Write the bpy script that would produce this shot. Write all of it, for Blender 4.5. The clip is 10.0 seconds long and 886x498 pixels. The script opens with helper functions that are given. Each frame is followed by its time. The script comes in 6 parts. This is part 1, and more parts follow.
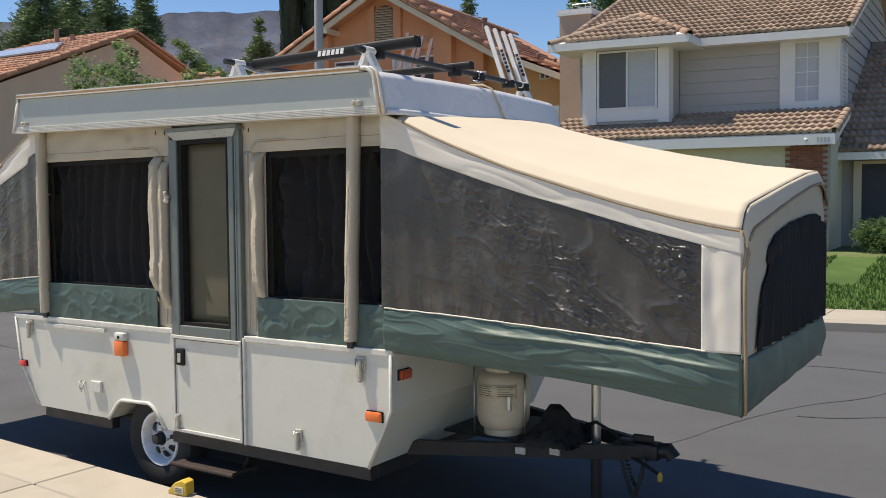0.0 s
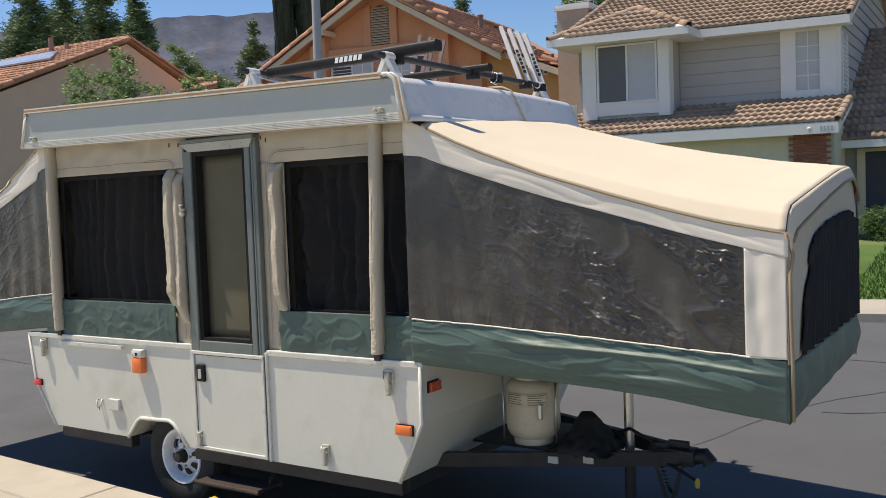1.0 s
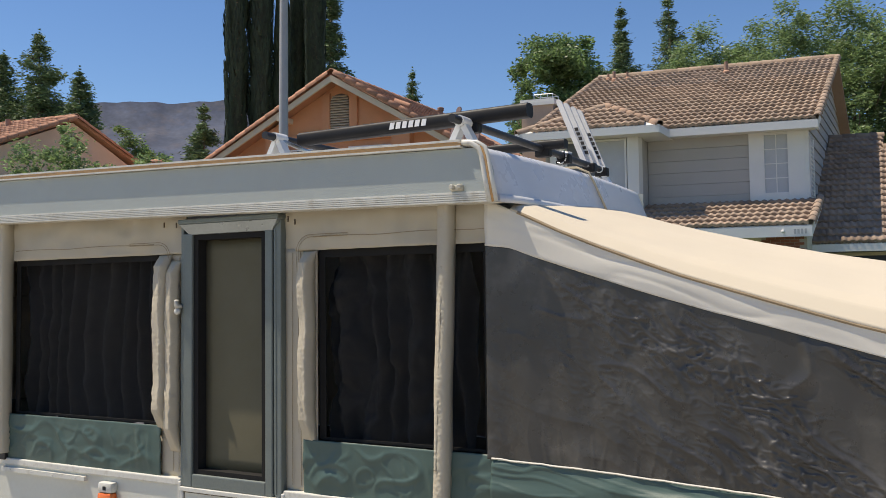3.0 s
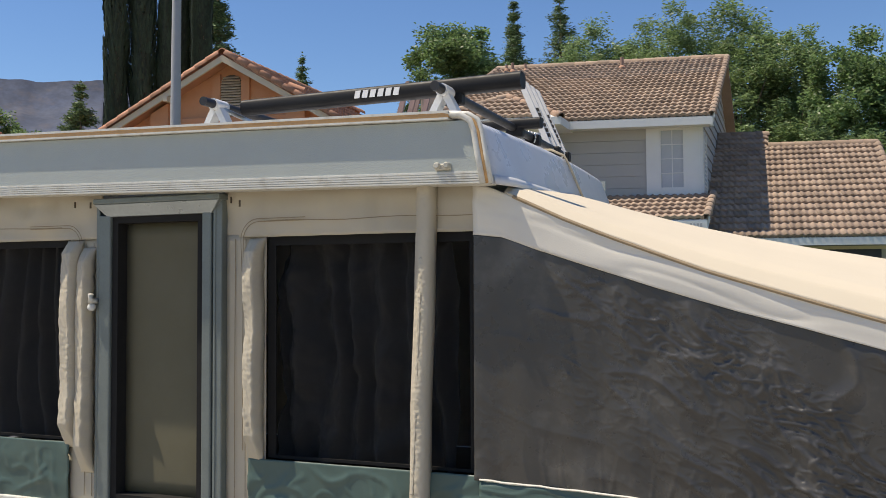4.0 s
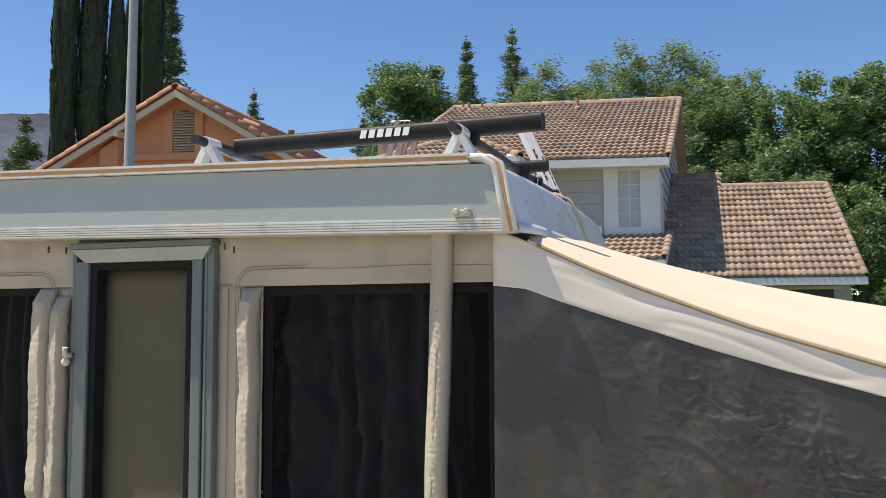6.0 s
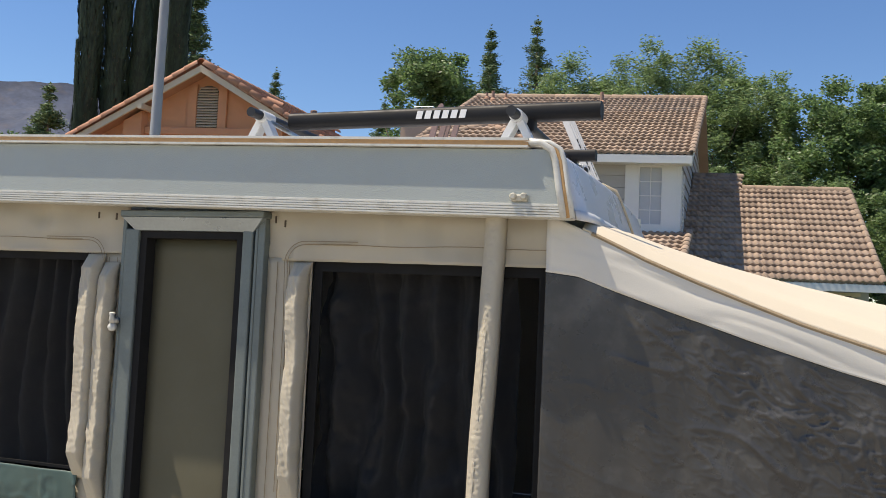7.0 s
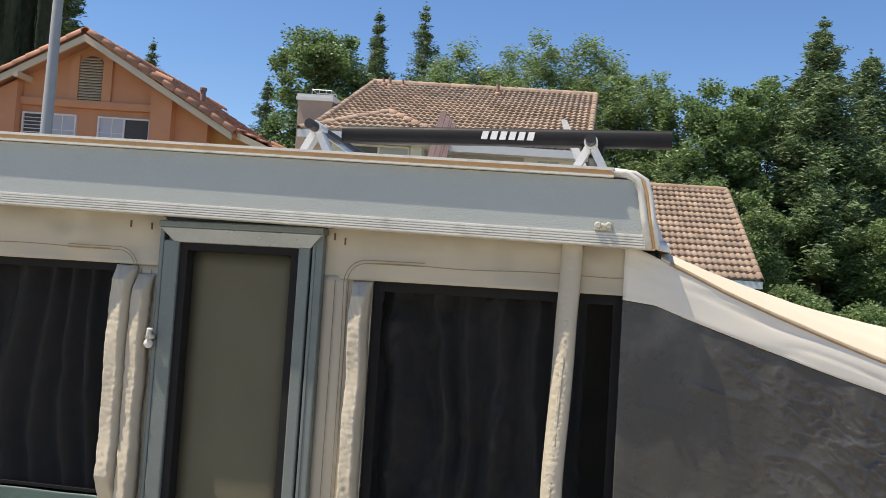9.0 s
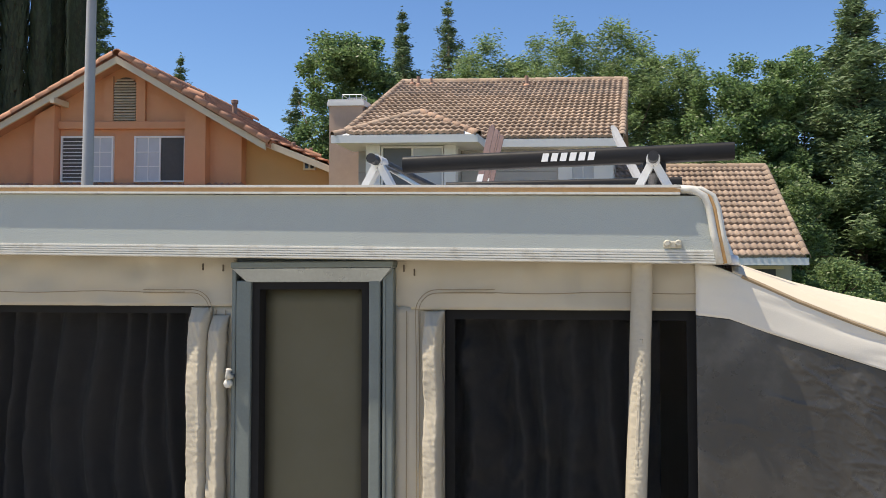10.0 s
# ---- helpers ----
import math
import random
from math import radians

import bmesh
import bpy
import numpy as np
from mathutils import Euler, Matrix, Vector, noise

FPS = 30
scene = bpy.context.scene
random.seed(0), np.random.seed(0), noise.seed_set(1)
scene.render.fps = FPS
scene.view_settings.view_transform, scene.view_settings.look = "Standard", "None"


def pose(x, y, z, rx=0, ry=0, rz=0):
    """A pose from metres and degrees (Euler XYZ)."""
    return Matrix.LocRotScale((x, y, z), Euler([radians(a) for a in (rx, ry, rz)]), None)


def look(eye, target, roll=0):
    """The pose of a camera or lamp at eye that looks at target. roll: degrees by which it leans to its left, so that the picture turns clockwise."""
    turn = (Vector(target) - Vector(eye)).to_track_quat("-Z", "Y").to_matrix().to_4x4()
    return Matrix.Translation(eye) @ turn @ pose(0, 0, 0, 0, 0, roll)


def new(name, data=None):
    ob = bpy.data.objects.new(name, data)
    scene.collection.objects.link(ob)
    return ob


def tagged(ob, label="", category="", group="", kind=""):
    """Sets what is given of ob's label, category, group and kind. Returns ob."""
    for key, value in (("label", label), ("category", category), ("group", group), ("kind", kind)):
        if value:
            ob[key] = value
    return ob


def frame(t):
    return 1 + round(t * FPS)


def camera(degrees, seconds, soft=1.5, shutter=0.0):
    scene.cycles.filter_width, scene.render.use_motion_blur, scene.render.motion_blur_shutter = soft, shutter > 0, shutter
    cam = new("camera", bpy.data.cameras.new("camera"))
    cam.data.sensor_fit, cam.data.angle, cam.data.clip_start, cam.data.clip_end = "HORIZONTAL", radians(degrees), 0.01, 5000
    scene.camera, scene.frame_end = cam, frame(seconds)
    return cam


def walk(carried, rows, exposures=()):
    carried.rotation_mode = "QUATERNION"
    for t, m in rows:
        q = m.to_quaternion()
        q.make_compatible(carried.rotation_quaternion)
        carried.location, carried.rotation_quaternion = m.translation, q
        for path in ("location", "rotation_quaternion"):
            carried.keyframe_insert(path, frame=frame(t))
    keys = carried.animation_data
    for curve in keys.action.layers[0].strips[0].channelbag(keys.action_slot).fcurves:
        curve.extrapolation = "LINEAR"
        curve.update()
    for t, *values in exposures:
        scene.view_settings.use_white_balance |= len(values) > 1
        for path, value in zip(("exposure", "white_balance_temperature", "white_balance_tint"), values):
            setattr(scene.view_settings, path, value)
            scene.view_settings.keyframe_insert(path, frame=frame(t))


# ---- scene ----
cam = camera(52.5, 10.0, soft=0.9)
PATH = [
    (0, (2.9, -3.899, 1.91), (1.806, -2.228, 1.816), -0.5),
    (0.5, (2.818, -3.955, 1.917), (1.72, -2.286, 1.844), -0.9),
    (1, (2.707, -3.888, 1.967), (1.617, -2.214, 1.867), -2.1),
    (1.5, (2.48, -3.685, 1.994), (1.377, -2.018, 1.921), -0.8),
    (2, (2.201, -3.563, 2.003), (1.118, -1.882, 2.003), 0.7),
    (2.2, (2.054, -3.535, 1.957), (0.994, -1.841, 2.02), 0.9),
    (3.5, (1.331, -3.174, 2.062), (0.463, -1.375, 2.153), -0.8),
    (4, (1.024, -3.032, 2.051), (0.293, -1.172, 2.131), -0.3),
    (4.5, (0.757, -2.938, 2.095), (0.057, -1.07, 2.242), -0.9),
    (5, (0.724, -2.883, 2.111), (0.042, -1.011, 2.288), -1.0),
    (5.5, (0.735, -2.882, 2.112), (0.099, -0.994, 2.284), -1.4),
    (7, (0.594, -2.948, 2.089), (-0.053, -1.061, 2.224), 2.6),
    (7.5, (0.445, -2.863, 2.054), (-0.231, -0.983, 2.149), 3.3),
    (8, (0.253, -2.768, 2.091), (-0.436, -0.893, 2.174), 3.6),
    (8.5, (0.091, -2.879, 2.133), (-0.446, -0.954, 2.213), 4.6),
    (9, (-0.096, -3.107, 2.194), (-0.464, -1.144, 2.306), 3.6),
    (9.5, (-0.169, -3.189, 2.249), (-0.577, -1.235, 2.37), 1.8),
    (10, (-0.206, -3.168, 2.313), (-0.651, -1.22, 2.406), 0.0),
]
walk(cam, [(t, look(eye, target, roll)) for t, eye, target, roll in PATH],
     exposures=[(0.0, 0.28, 7430, 11), (2.0, 0.25, 7430, 11), (3.5, 0.18, 7350, 11), (5.0, 0.44, 7350, 11), (7.5, 0.36, 7350, 11), (8.5, 0.48, 7350, 11), (10.0, 0.50, 7350, 11)])

# ---- light ----
SUN_FROM = Vector((-0.42, -0.16, 1.0)).normalized()
sun = new("sun", bpy.data.lights.new("sun", "SUN"))
sun.data.energy, sun.data.angle, sun.data.color = 5.0, radians(0.55), (1.0, 0.945, 0.85)
sun.matrix_world = look(SUN_FROM * 60, (0, 0, 0))
sky = bpy.data.worlds.new("sky")
scene.world = sky
sky.use_nodes = True
sky_tex = sky.node_tree.nodes.new("ShaderNodeTexSky")
sky_tex.sky_type, sky_tex.sun_disc = "NISHITA", False
sky_tex.sun_elevation = math.asin(SUN_FROM.z)
sky_tex.sun_rotation = math.atan2(SUN_FROM.x, SUN_FROM.y)
sky_tex.air_density, sky_tex.dust_density, sky_tex.ozone_density = 1.0, 0.0, 5.5
sky.node_tree.nodes["Background"].inputs["Strength"].default_value = 0.088
depth = sky.node_tree.nodes.new("ShaderNodeHueSaturation")
depth.inputs["Hue"].default_value = 0.507
depth.inputs["Saturation"].default_value = 1.15
depth.inputs["Value"].default_value = 1.34
sky.node_tree.links.new(sky_tex.outputs[0], depth.inputs["Color"])
sky.node_tree.links.new(depth.outputs[0], sky.node_tree.nodes["Background"].inputs["Color"])


# ---- small building helpers ----
def bm_new():
    return bmesh.new()


def box(bm, x0, x1, y0, y1, z0, z1):
    v = [bm.verts.new(p) for p in ((x0, y0, z0), (x1, y0, z0), (x1, y1, z0), (x0, y1, z0), (x0, y0, z1), (x1, y0, z1), (x1, y1, z1), (x0, y1, z1))]
    for f in ((0, 3, 2, 1), (4, 5, 6, 7), (0, 1, 5, 4), (1, 2, 6, 5), (2, 3, 7, 6), (3, 0, 4, 7)):
        bm.faces.new([v[i] for i in f])
    return bm


def prism(bm, loop, push):
    """A solid from a flat loop of points, pushed along a vector."""
    push = Vector(push)
    a = [bm.verts.new(p) for p in loop]
    b = [bm.verts.new(Vector(p) + push) for p in loop]
    n = len(loop)
    bm.faces.new(a[::-1])
    bm.faces.new(b)
    for i in range(n):
        bm.faces.new((a[i], a[(i + 1) % n], b[(i + 1) % n], b[i]))
    bmesh.ops.recalc_face_normals(bm, faces=bm.faces)
    return bm


def rounded(bm, width, segments=2):
    bmesh.ops.bevel(bm, geom=list(bm.edges), offset=width, segments=segments, affect="EDGES", profile=0.5, clamp_overlap=True)
    return bm


def tube(bm, pts, r, seg=10, r2=None):
    """A round bar along a line of points, tapering from r to r2."""
    pts = [Vector(p) for p in pts]
    rings = []
    for i, p in enumerate(pts):
        d = (pts[min(i + 1, len(pts) - 1)] - pts[max(i - 1, 0)]).normalized()
        side = d.cross(Vector((0, 0, 1)) if abs(d.z) < 0.9 else Vector((1, 0, 0))).normalized()
        up = side.cross(d)
        rr = r if r2 is None else r + (r2 - r) * i / (len(pts) - 1)
        rings.append([bm.verts.new(p + rr * (side * math.cos(k * math.tau / seg) + up * math.sin(k * math.tau / seg))) for k in range(seg)])
    for a, b in zip(rings, rings[1:]):
        for k in range(seg):
            bm.faces.new((a[k], a[(k + 1) % seg], b[(k + 1) % seg], b[k]))
    bm.faces.new(rings[0][::-1])
    bm.faces.new(rings[-1])
    bmesh.ops.recalc_face_normals(bm, faces=bm.faces)
    return bm


def sheet(bm, fn, nu, nv):
    """A grid surface: fn(u, v) for u, v from 0 to 1."""
    g = [[bm.verts.new(fn(i / nu, j / nv)) for j in range(nv + 1)] for i in range(nu + 1)]
    for i in range(nu):
        for j in range(nv):
            bm.faces.new((g[i][j], g[i + 1][j], g[i + 1][j + 1], g[i][j + 1]))
    return bm


def lathe(bm, profile, centre, axis="z", seg=28, capped=True):
    """A turned solid from (radius, height) pairs."""
    c = Vector(centre)
    rings = []
    for r, h in profile:
        ring = []
        for k in range(seg):
            a, b = r * math.cos(k * math.tau / seg), r * math.sin(k * math.tau / seg)
            ring.append(bm.verts.new(c + Vector((a, b, h) if axis == "z" else (a, -h, b))))
        rings.append(ring)
    for a, b in zip(rings, rings[1:]):
        for k in range(seg):
            bm.faces.new((a[k], a[(k + 1) % seg], b[(k + 1) % seg], b[k]))
    if capped:
        bm.faces.new(rings[0])
        bm.faces.new(rings[-1])
    bmesh.ops.recalc_face_normals(bm, faces=bm.faces)
    return bm


def lerp_(a, b, t):
    return a + (b - a) * t


def wob(x, y, z, s=1.0):
    return noise.noise(Vector((x * s, y * s, z * s)))


def thing(name, at, label, category, group="", kind=""):
    ob = new(name)
    ob.empty_display_size = 0.1
    ob.location = at
    return tagged(ob, label, category, group, kind)


def origin_of(ob):
    p = Vector()
    while ob is not None:
        p = p + ob.location
        ob = ob.parent
    return p


def part(name, bm, material, parent=None, label="", smooth=False, solid=0.0, at=None):
    """One mesh object, from points in world places, under its thing or part."""
    base = origin_of(parent) if parent else Vector(at or (0, 0, 0))
    bmesh.ops.translate(bm, verts=bm.verts, vec=-base)
    me = bpy.data.meshes.new(name)
    bm.to_mesh(me)
    bm.free()
    if smooth:
        me.polygons.foreach_set("use_smooth", [True] * len(me.polygons))
        if smooth == "edges":
            me.set_sharp_from_angle(angle=radians(38))
    me.materials.append(material)
    ob = new(name, me)
    if parent:
        ob.parent = parent
    else:
        ob.location = base
    if solid:
        m = ob.modifiers.new("solid", "SOLIDIFY")
        m.thickness, m.offset = solid, 0.0
    if label:
        ob["label"] = label
    return ob


def structure(name, bm, material, label, category, smooth=False):
    return tagged(part(name, bm, material, smooth=smooth), label, category, kind="structure")


def soup(name, verts, faces, material, parent=None, kind="", smooth=False):
    me = bpy.data.meshes.new(name)
    base = origin_of(parent) if parent else Vector()
    me.from_pydata([tuple(Vector(v) - base) for v in verts], [], faces)
    if smooth:
        me.polygons.foreach_set("use_smooth", [True] * len(me.polygons))
    me.materials.append(material)
    ob = new(name, me)
    if parent:
        ob.parent = parent
    if kind:
        ob["kind"] = kind
    return ob


# ---- materials ----
def paint(name, colour, rough=0.6, metal=0.0, vary=0.12, scale=6.0, fine=60.0, bump=0.0, stain=None, stain_amount=0.0, stain_scale=1.5,
          islands=0.0, objects=0.0, stretch=(1, 1, 1), clear=0.0, sheen=0.0, spec=0.5, translucent=0.0):
    """A procedural surface: base colour with broad and fine variation, stains, wear and relief, at real size."""
    m = bpy.data.materials.new(name)
    m.use_nodes = True
    nt = m.node_tree
    n, l = nt.nodes, nt.links
    b = n["Principled BSDF"]
    b.inputs["Roughness"].default_value, b.inputs["Metallic"].default_value = rough, metal
    b.inputs["Specular IOR Level"].default_value = spec
    b.inputs["Coat Weight"].default_value = clear
    b.inputs["Sheen Weight"].default_value = sheen
    geo = n.new("ShaderNodeNewGeometry")
    mapn = n.new("ShaderNodeMapping")
    mapn.inputs["Scale"].default_value = stretch
    l.new(geo.outputs["Position"], mapn.inputs["Vector"])

    def nz(s, detail=4.0, r=0.6):
        t = n.new("ShaderNodeTexNoise")
        t.inputs["Scale"].default_value, t.inputs["Detail"].default_value, t.inputs["Roughness"].default_value = s, detail, r
        l.new(mapn.outputs["Vector"], t.inputs["Vector"])
        return t.outputs["Fac"]

    def scaled(src, lo, hi):
        r = n.new("ShaderNodeMapRange")
        r.inputs["From Min"].default_value, r.inputs["From Max"].default_value = 0.25, 0.75
        r.inputs["To Min"].default_value, r.inputs["To Max"].default_value = lo, hi
        l.new(src, r.inputs["Value"])
        return r.outputs["Result"]

    def times(a, c):
        k = n.new("ShaderNodeMath")
        k.operation = "MULTIPLY"
        l.new(a, k.inputs[0])
        l.new(c, k.inputs[1])
        return k.outputs[0]

    fac = times(scaled(nz(scale), 1 - vary, 1 + vary), scaled(nz(fine), 1 - vary * 0.7, 1 + vary * 0.7))
    if islands:
        r = n.new("ShaderNodeMapRange")
        r.inputs["To Min"].default_value, r.inputs["To Max"].default_value = 1 - islands, 1 + islands
        l.new(geo.outputs["Random Per Island"], r.inputs["Value"])
        fac = times(fac, r.outputs["Result"])
    if objects:
        oi = n.new("ShaderNodeObjectInfo")
        r = n.new("ShaderNodeMapRange")
        r.inputs["To Min"].default_value, r.inputs["To Max"].default_value = 1 - objects, 1 + objects
        l.new(oi.outputs["Random"], r.inputs["Value"])
        fac = times(fac, r.outputs["Result"])
    vm = n.new("ShaderNodeVectorMath")
    vm.operation = "SCALE"
    vm.inputs[0].default_value = colour
    l.new(fac, vm.inputs["Scale"])
    col = vm.outputs["Vector"]
    if stain:
        mx = n.new("ShaderNodeMix")
        mx.data_type = "RGBA"
        r = n.new("ShaderNodeMapRange")
        r.inputs["From Min"].default_value, r.inputs["From Max"].default_value = 0.52, 0.72
        r.inputs["To Min"].default_value, r.inputs["To Max"].default_value = 0.0, stain_amount
        l.new(nz(stain_scale, 8.0, 0.65), r.inputs["Value"])
        l.new(r.outputs["Result"], mx.inputs[0])
        l.new(col, mx.inputs[6])
        mx.inputs[7].default_value = (*stain, 1)
        col = mx.outputs[2]
    l.new(col, b.inputs["Base Color"])
    l.new(scaled(nz(scale * 2.3), max(0.02, rough - 0.1), min(1, rough + 0.1)), b.inputs["Roughness"])
    if bump:
        bp = n.new("ShaderNodeBump")
        bp.inputs["Strength"].default_value, bp.inputs["Distance"].default_value = 1.0, bump
        l.new(nz(fine, 3.0), bp.inputs["Height"])
        l.new(bp.outputs["Normal"], b.inputs["Normal"])
    if translucent:
        tr = n.new("ShaderNodeBsdfTranslucent")
        mix = n.new("ShaderNodeMixShader")
        mix.inputs[0].default_value = translucent
        l.new(col, tr.inputs["Color"])
        l.new(b.outputs[0], mix.inputs[1])
        l.new(tr.outputs[0], mix.inputs[2])
        l.new(mix.outputs[0], n["Material Output"].inputs["Surface"])
    return m


def see_through(name, colour, share, rough=0.5):
    """A woven screen: threads of a colour, with holes that let part of the light pass."""
    m = paint(name, colour, rough, vary=0.15, scale=5, fine=900, spec=0.12)
    n, l = m.node_tree.nodes, m.node_tree.links
    mix = n.new("ShaderNodeMixShader")
    hole = n.new("ShaderNodeBsdfTransparent")
    mix.inputs[0].default_value = share
    l.new(n["Principled BSDF"].outputs[0], mix.inputs[1])
    l.new(hole.outputs[0], mix.inputs[2])
    l.new(mix.outputs[0], n["Material Output"].inputs["Surface"])
    return m


ASPHALT = paint("asphalt", (0.080, 0.084, 0.090), 0.85, vary=0.10, scale=0.6, fine=180, bump=0.004, stain=(0.055, 0.056, 0.062), stain_amount=0.6, stain_scale=0.35)
CONCRETE = paint("concrete", (0.37, 0.335, 0.28), 0.9, vary=0.08, scale=1.2, fine=140, bump=0.002, stain=(0.28, 0.245, 0.20), stain_amount=0.5, stain_scale=1.1, objects=0.05)
GRASS = paint("grass", (0.09, 0.17, 0.035), 0.8, vary=0.3, scale=1.0, fine=40, islands=0.25, translucent=0.25)
SOIL = paint("soil", (0.10, 0.13, 0.045), 0.95, vary=0.3, scale=1.0, fine=30, bump=0.01)
DRY_LAND = paint("dry_land", (0.20, 0.17, 0.10), 0.95, vary=0.25, scale=0.05, fine=0.4)
WHITE_METAL = paint("white_aluminium_skin", (0.59, 0.595, 0.53), 0.42, vary=0.04, scale=2.0, fine=45, bump=0.0004, stain=(0.43, 0.41, 0.335), stain_amount=0.5, stain_scale=2.2)
ROOF_SKIN = paint("textured_roof_skin", (0.37, 0.405, 0.385), 0.5, vary=0.03, scale=3.0, fine=240, bump=0.0012, stain=(0.34, 0.35, 0.33), stain_amount=0.4, stain_scale=4)
ROOF_SHELL = paint("white_roof_shell", (0.62, 0.62, 0.62), 0.3, vary=0.03, scale=2, fine=60)
TRIM_WHITE = paint("white_trim", (0.60, 0.595, 0.545), 0.45, vary=0.07, scale=5, fine=80, stain=(0.36, 0.32, 0.25), stain_amount=0.6, stain_scale=16)
TRIM_CREAM = paint("yellowed_vinyl_strip", (0.50, 0.29, 0.12), 0.5, vary=0.15, scale=7, fine=60)
CANVAS = paint("cream_canvas", (0.54, 0.485, 0.38), 0.85, vary=0.05, scale=3, fine=500, bump=0.0005, stain=(0.5, 0.42, 0.29), stain_amount=0.35, stain_scale=2.5, translucent=0.12)
CANVAS_TOP = paint("cream_canvas_top", (0.585, 0.515, 0.402), 0.85, vary=0.03, scale=2, fine=400, bump=0.0006, stain=(0.55, 0.47, 0.37), stain_amount=0.3, stain_scale=1.6)
CANVAS_WHITE = paint("white_canvas", (0.66, 0.63, 0.56), 0.75, vary=0.04, scale=3, fine=400, bump=0.0005)
VINYL_GREEN = paint("green_vinyl", (0.058, 0.100, 0.087), 0.5, vary=0.08, scale=3, fine=300, bump=0.0006, stain=(0.09, 0.14, 0.125), stain_amount=0.5, stain_scale=3)
MESH_DARK = see_through("dark_screen_mesh", (0.010, 0.010, 0.010), 0.6, 0.9)
SCREEN_BORDER = paint("screen_border", (0.017, 0.0165, 0.016), 0.8, vary=0.1, spec=0.2)
# the pale stain wisps are highlights on the creases, put into the colour
MESH_BUNK = paint("vinyl_backed_screen", (0.047, 0.045, 0.042), 0.30, vary=0.22, scale=4, fine=600, bump=0.0006, stain=(0.125, 0.118, 0.106), stain_amount=0.7, stain_scale=4)
END_MESH = paint("dull_dark_screen", (0.020, 0.020, 0.022), 0.85, vary=0.2, scale=4, fine=600, spec=0.15)
CURTAIN = paint("dark_curtain", (0.052, 0.050, 0.050), 0.9, vary=0.1, scale=8, fine=300)
DOOR_SCREEN = paint("olive_door_screen", (0.112, 0.102, 0.062), 0.75, vary=0.05, scale=3, fine=900, bump=0.0005)
ALUMINIUM = paint("weathered_aluminium", (0.155, 0.18, 0.17), 0.5, 0.25, vary=0.1, scale=6, fine=120)
BLACK_STEEL = paint("black_steel", (0.018, 0.018, 0.02), 0.55, vary=0.3, scale=6, fine=90, stain=(0.05, 0.035, 0.025), stain_amount=0.4, stain_scale=8)
STEEL = paint("galvanised_steel", (0.55, 0.55, 0.53), 0.35, 0.9, vary=0.1, scale=8, fine=120)
RUBBER = paint("rubber", (0.016, 0.016, 0.016), 0.8, vary=0.2, scale=9, fine=120)
RIM_WHITE = paint("white_rim_paint", (0.72, 0.73, 0.74), 0.35, vary=0.05, scale=9, fine=120, stain=(0.35, 0.27, 0.18), stain_amount=0.4, stain_scale=14)
AMBER = paint("amber_lens", (0.80, 0.16, 0.025), 0.2, vary=0.08, scale=30, fine=400, clear=0.5)
RED = paint("red_lens", (0.62, 0.02, 0.018), 0.2, vary=0.08, scale=30, fine=400, clear=0.5)
TANK = paint("cream_tank_paint", (0.62, 0.56, 0.44), 0.4, vary=0.06, scale=5, fine=90, stain=(0.33, 0.25, 0.16), stain_amount=0.5, stain_scale=7)
BLACK_PLASTIC = paint("black_plastic", (0.012, 0.012, 0.013), 0.55, vary=0.15, scale=9, fine=120, spec=0.25)
BLACK_TARP = paint("black_cloth", (0.015, 0.015, 0.016), 0.8, vary=0.2, scale=9, fine=120)
STUCCO_ORANGE = paint("orange_stucco", (0.60, 0.285, 0.15), 0.92, vary=0.06, scale=0.9, fine=60, bump=0.006, stain=(0.52, 0.235, 0.12), stain_amount=0.4)
STUCCO_TAN = paint("ochre_stucco", (0.56, 0.31, 0.13), 0.92, vary=0.06, scale=0.9, fine=60, bump=0.006)
STUCCO_BEIGE = paint("beige_stucco", (0.66, 0.49, 0.37), 0.92, vary=0.06, scale=0.9, fine=60, bump=0.006)
SIDING = paint("grey_siding", (0.40, 0.385, 0.36), 0.8, vary=0.04, scale=1.5, fine=60, objects=0.04)
HOUSE_WHITE = paint("white_house_trim", (0.72, 0.71, 0.68), 0.6, vary=0.03, scale=2, fine=60)
CREAM_TRIM = paint("cream_house_trim", (0.62, 0.52, 0.38), 0.6, vary=0.04, scale=2, fine=60)
TILE_BROWN = paint("brown_concrete_tile", (0.32, 0.235, 0.175), 0.9, vary=0.12, scale=1.2, fine=50, bump=0.003, objects=0.22, stain=(0.39, 0.31, 0.24), stain_amount=0.4)
TILE_BROWN_ALL = paint("brown_concrete_tile_far", (0.32, 0.235, 0.175), 0.9, vary=0.12, scale=1.2, fine=50, bump=0.003, islands=0.22, stain=(0.39, 0.31, 0.24), stain_amount=0.4)
TILE_RED = paint("terracotta_tile", (0.46, 0.235, 0.145), 0.85, vary=0.15, scale=1.2, fine=40, bump=0.003, objects=0.2, stain=(0.35, 0.15, 0.09), stain_amount=0.4)
TILE_RED_ALL = paint("terracotta_tile_far", (0.45, 0.24, 0.155), 0.85, vary=0.15, scale=1.2, fine=40, bump=0.003, islands=0.2, stain=(0.33, 0.16, 0.10), stain_amount=0.4)
BRICK = paint("red_brick", (0.28, 0.105, 0.065), 0.9, vary=0.15, scale=4, fine=60, bump=0.003, objects=0.18)
GLASS_DARK = paint("window_pane", (0.035, 0.042, 0.05), 0.06, vary=0.1, scale=2, fine=20, spec=0.8)
BLIND = paint("pale_blind", (0.46, 0.48, 0.50), 0.7, vary=0.05, scale=3, fine=40)
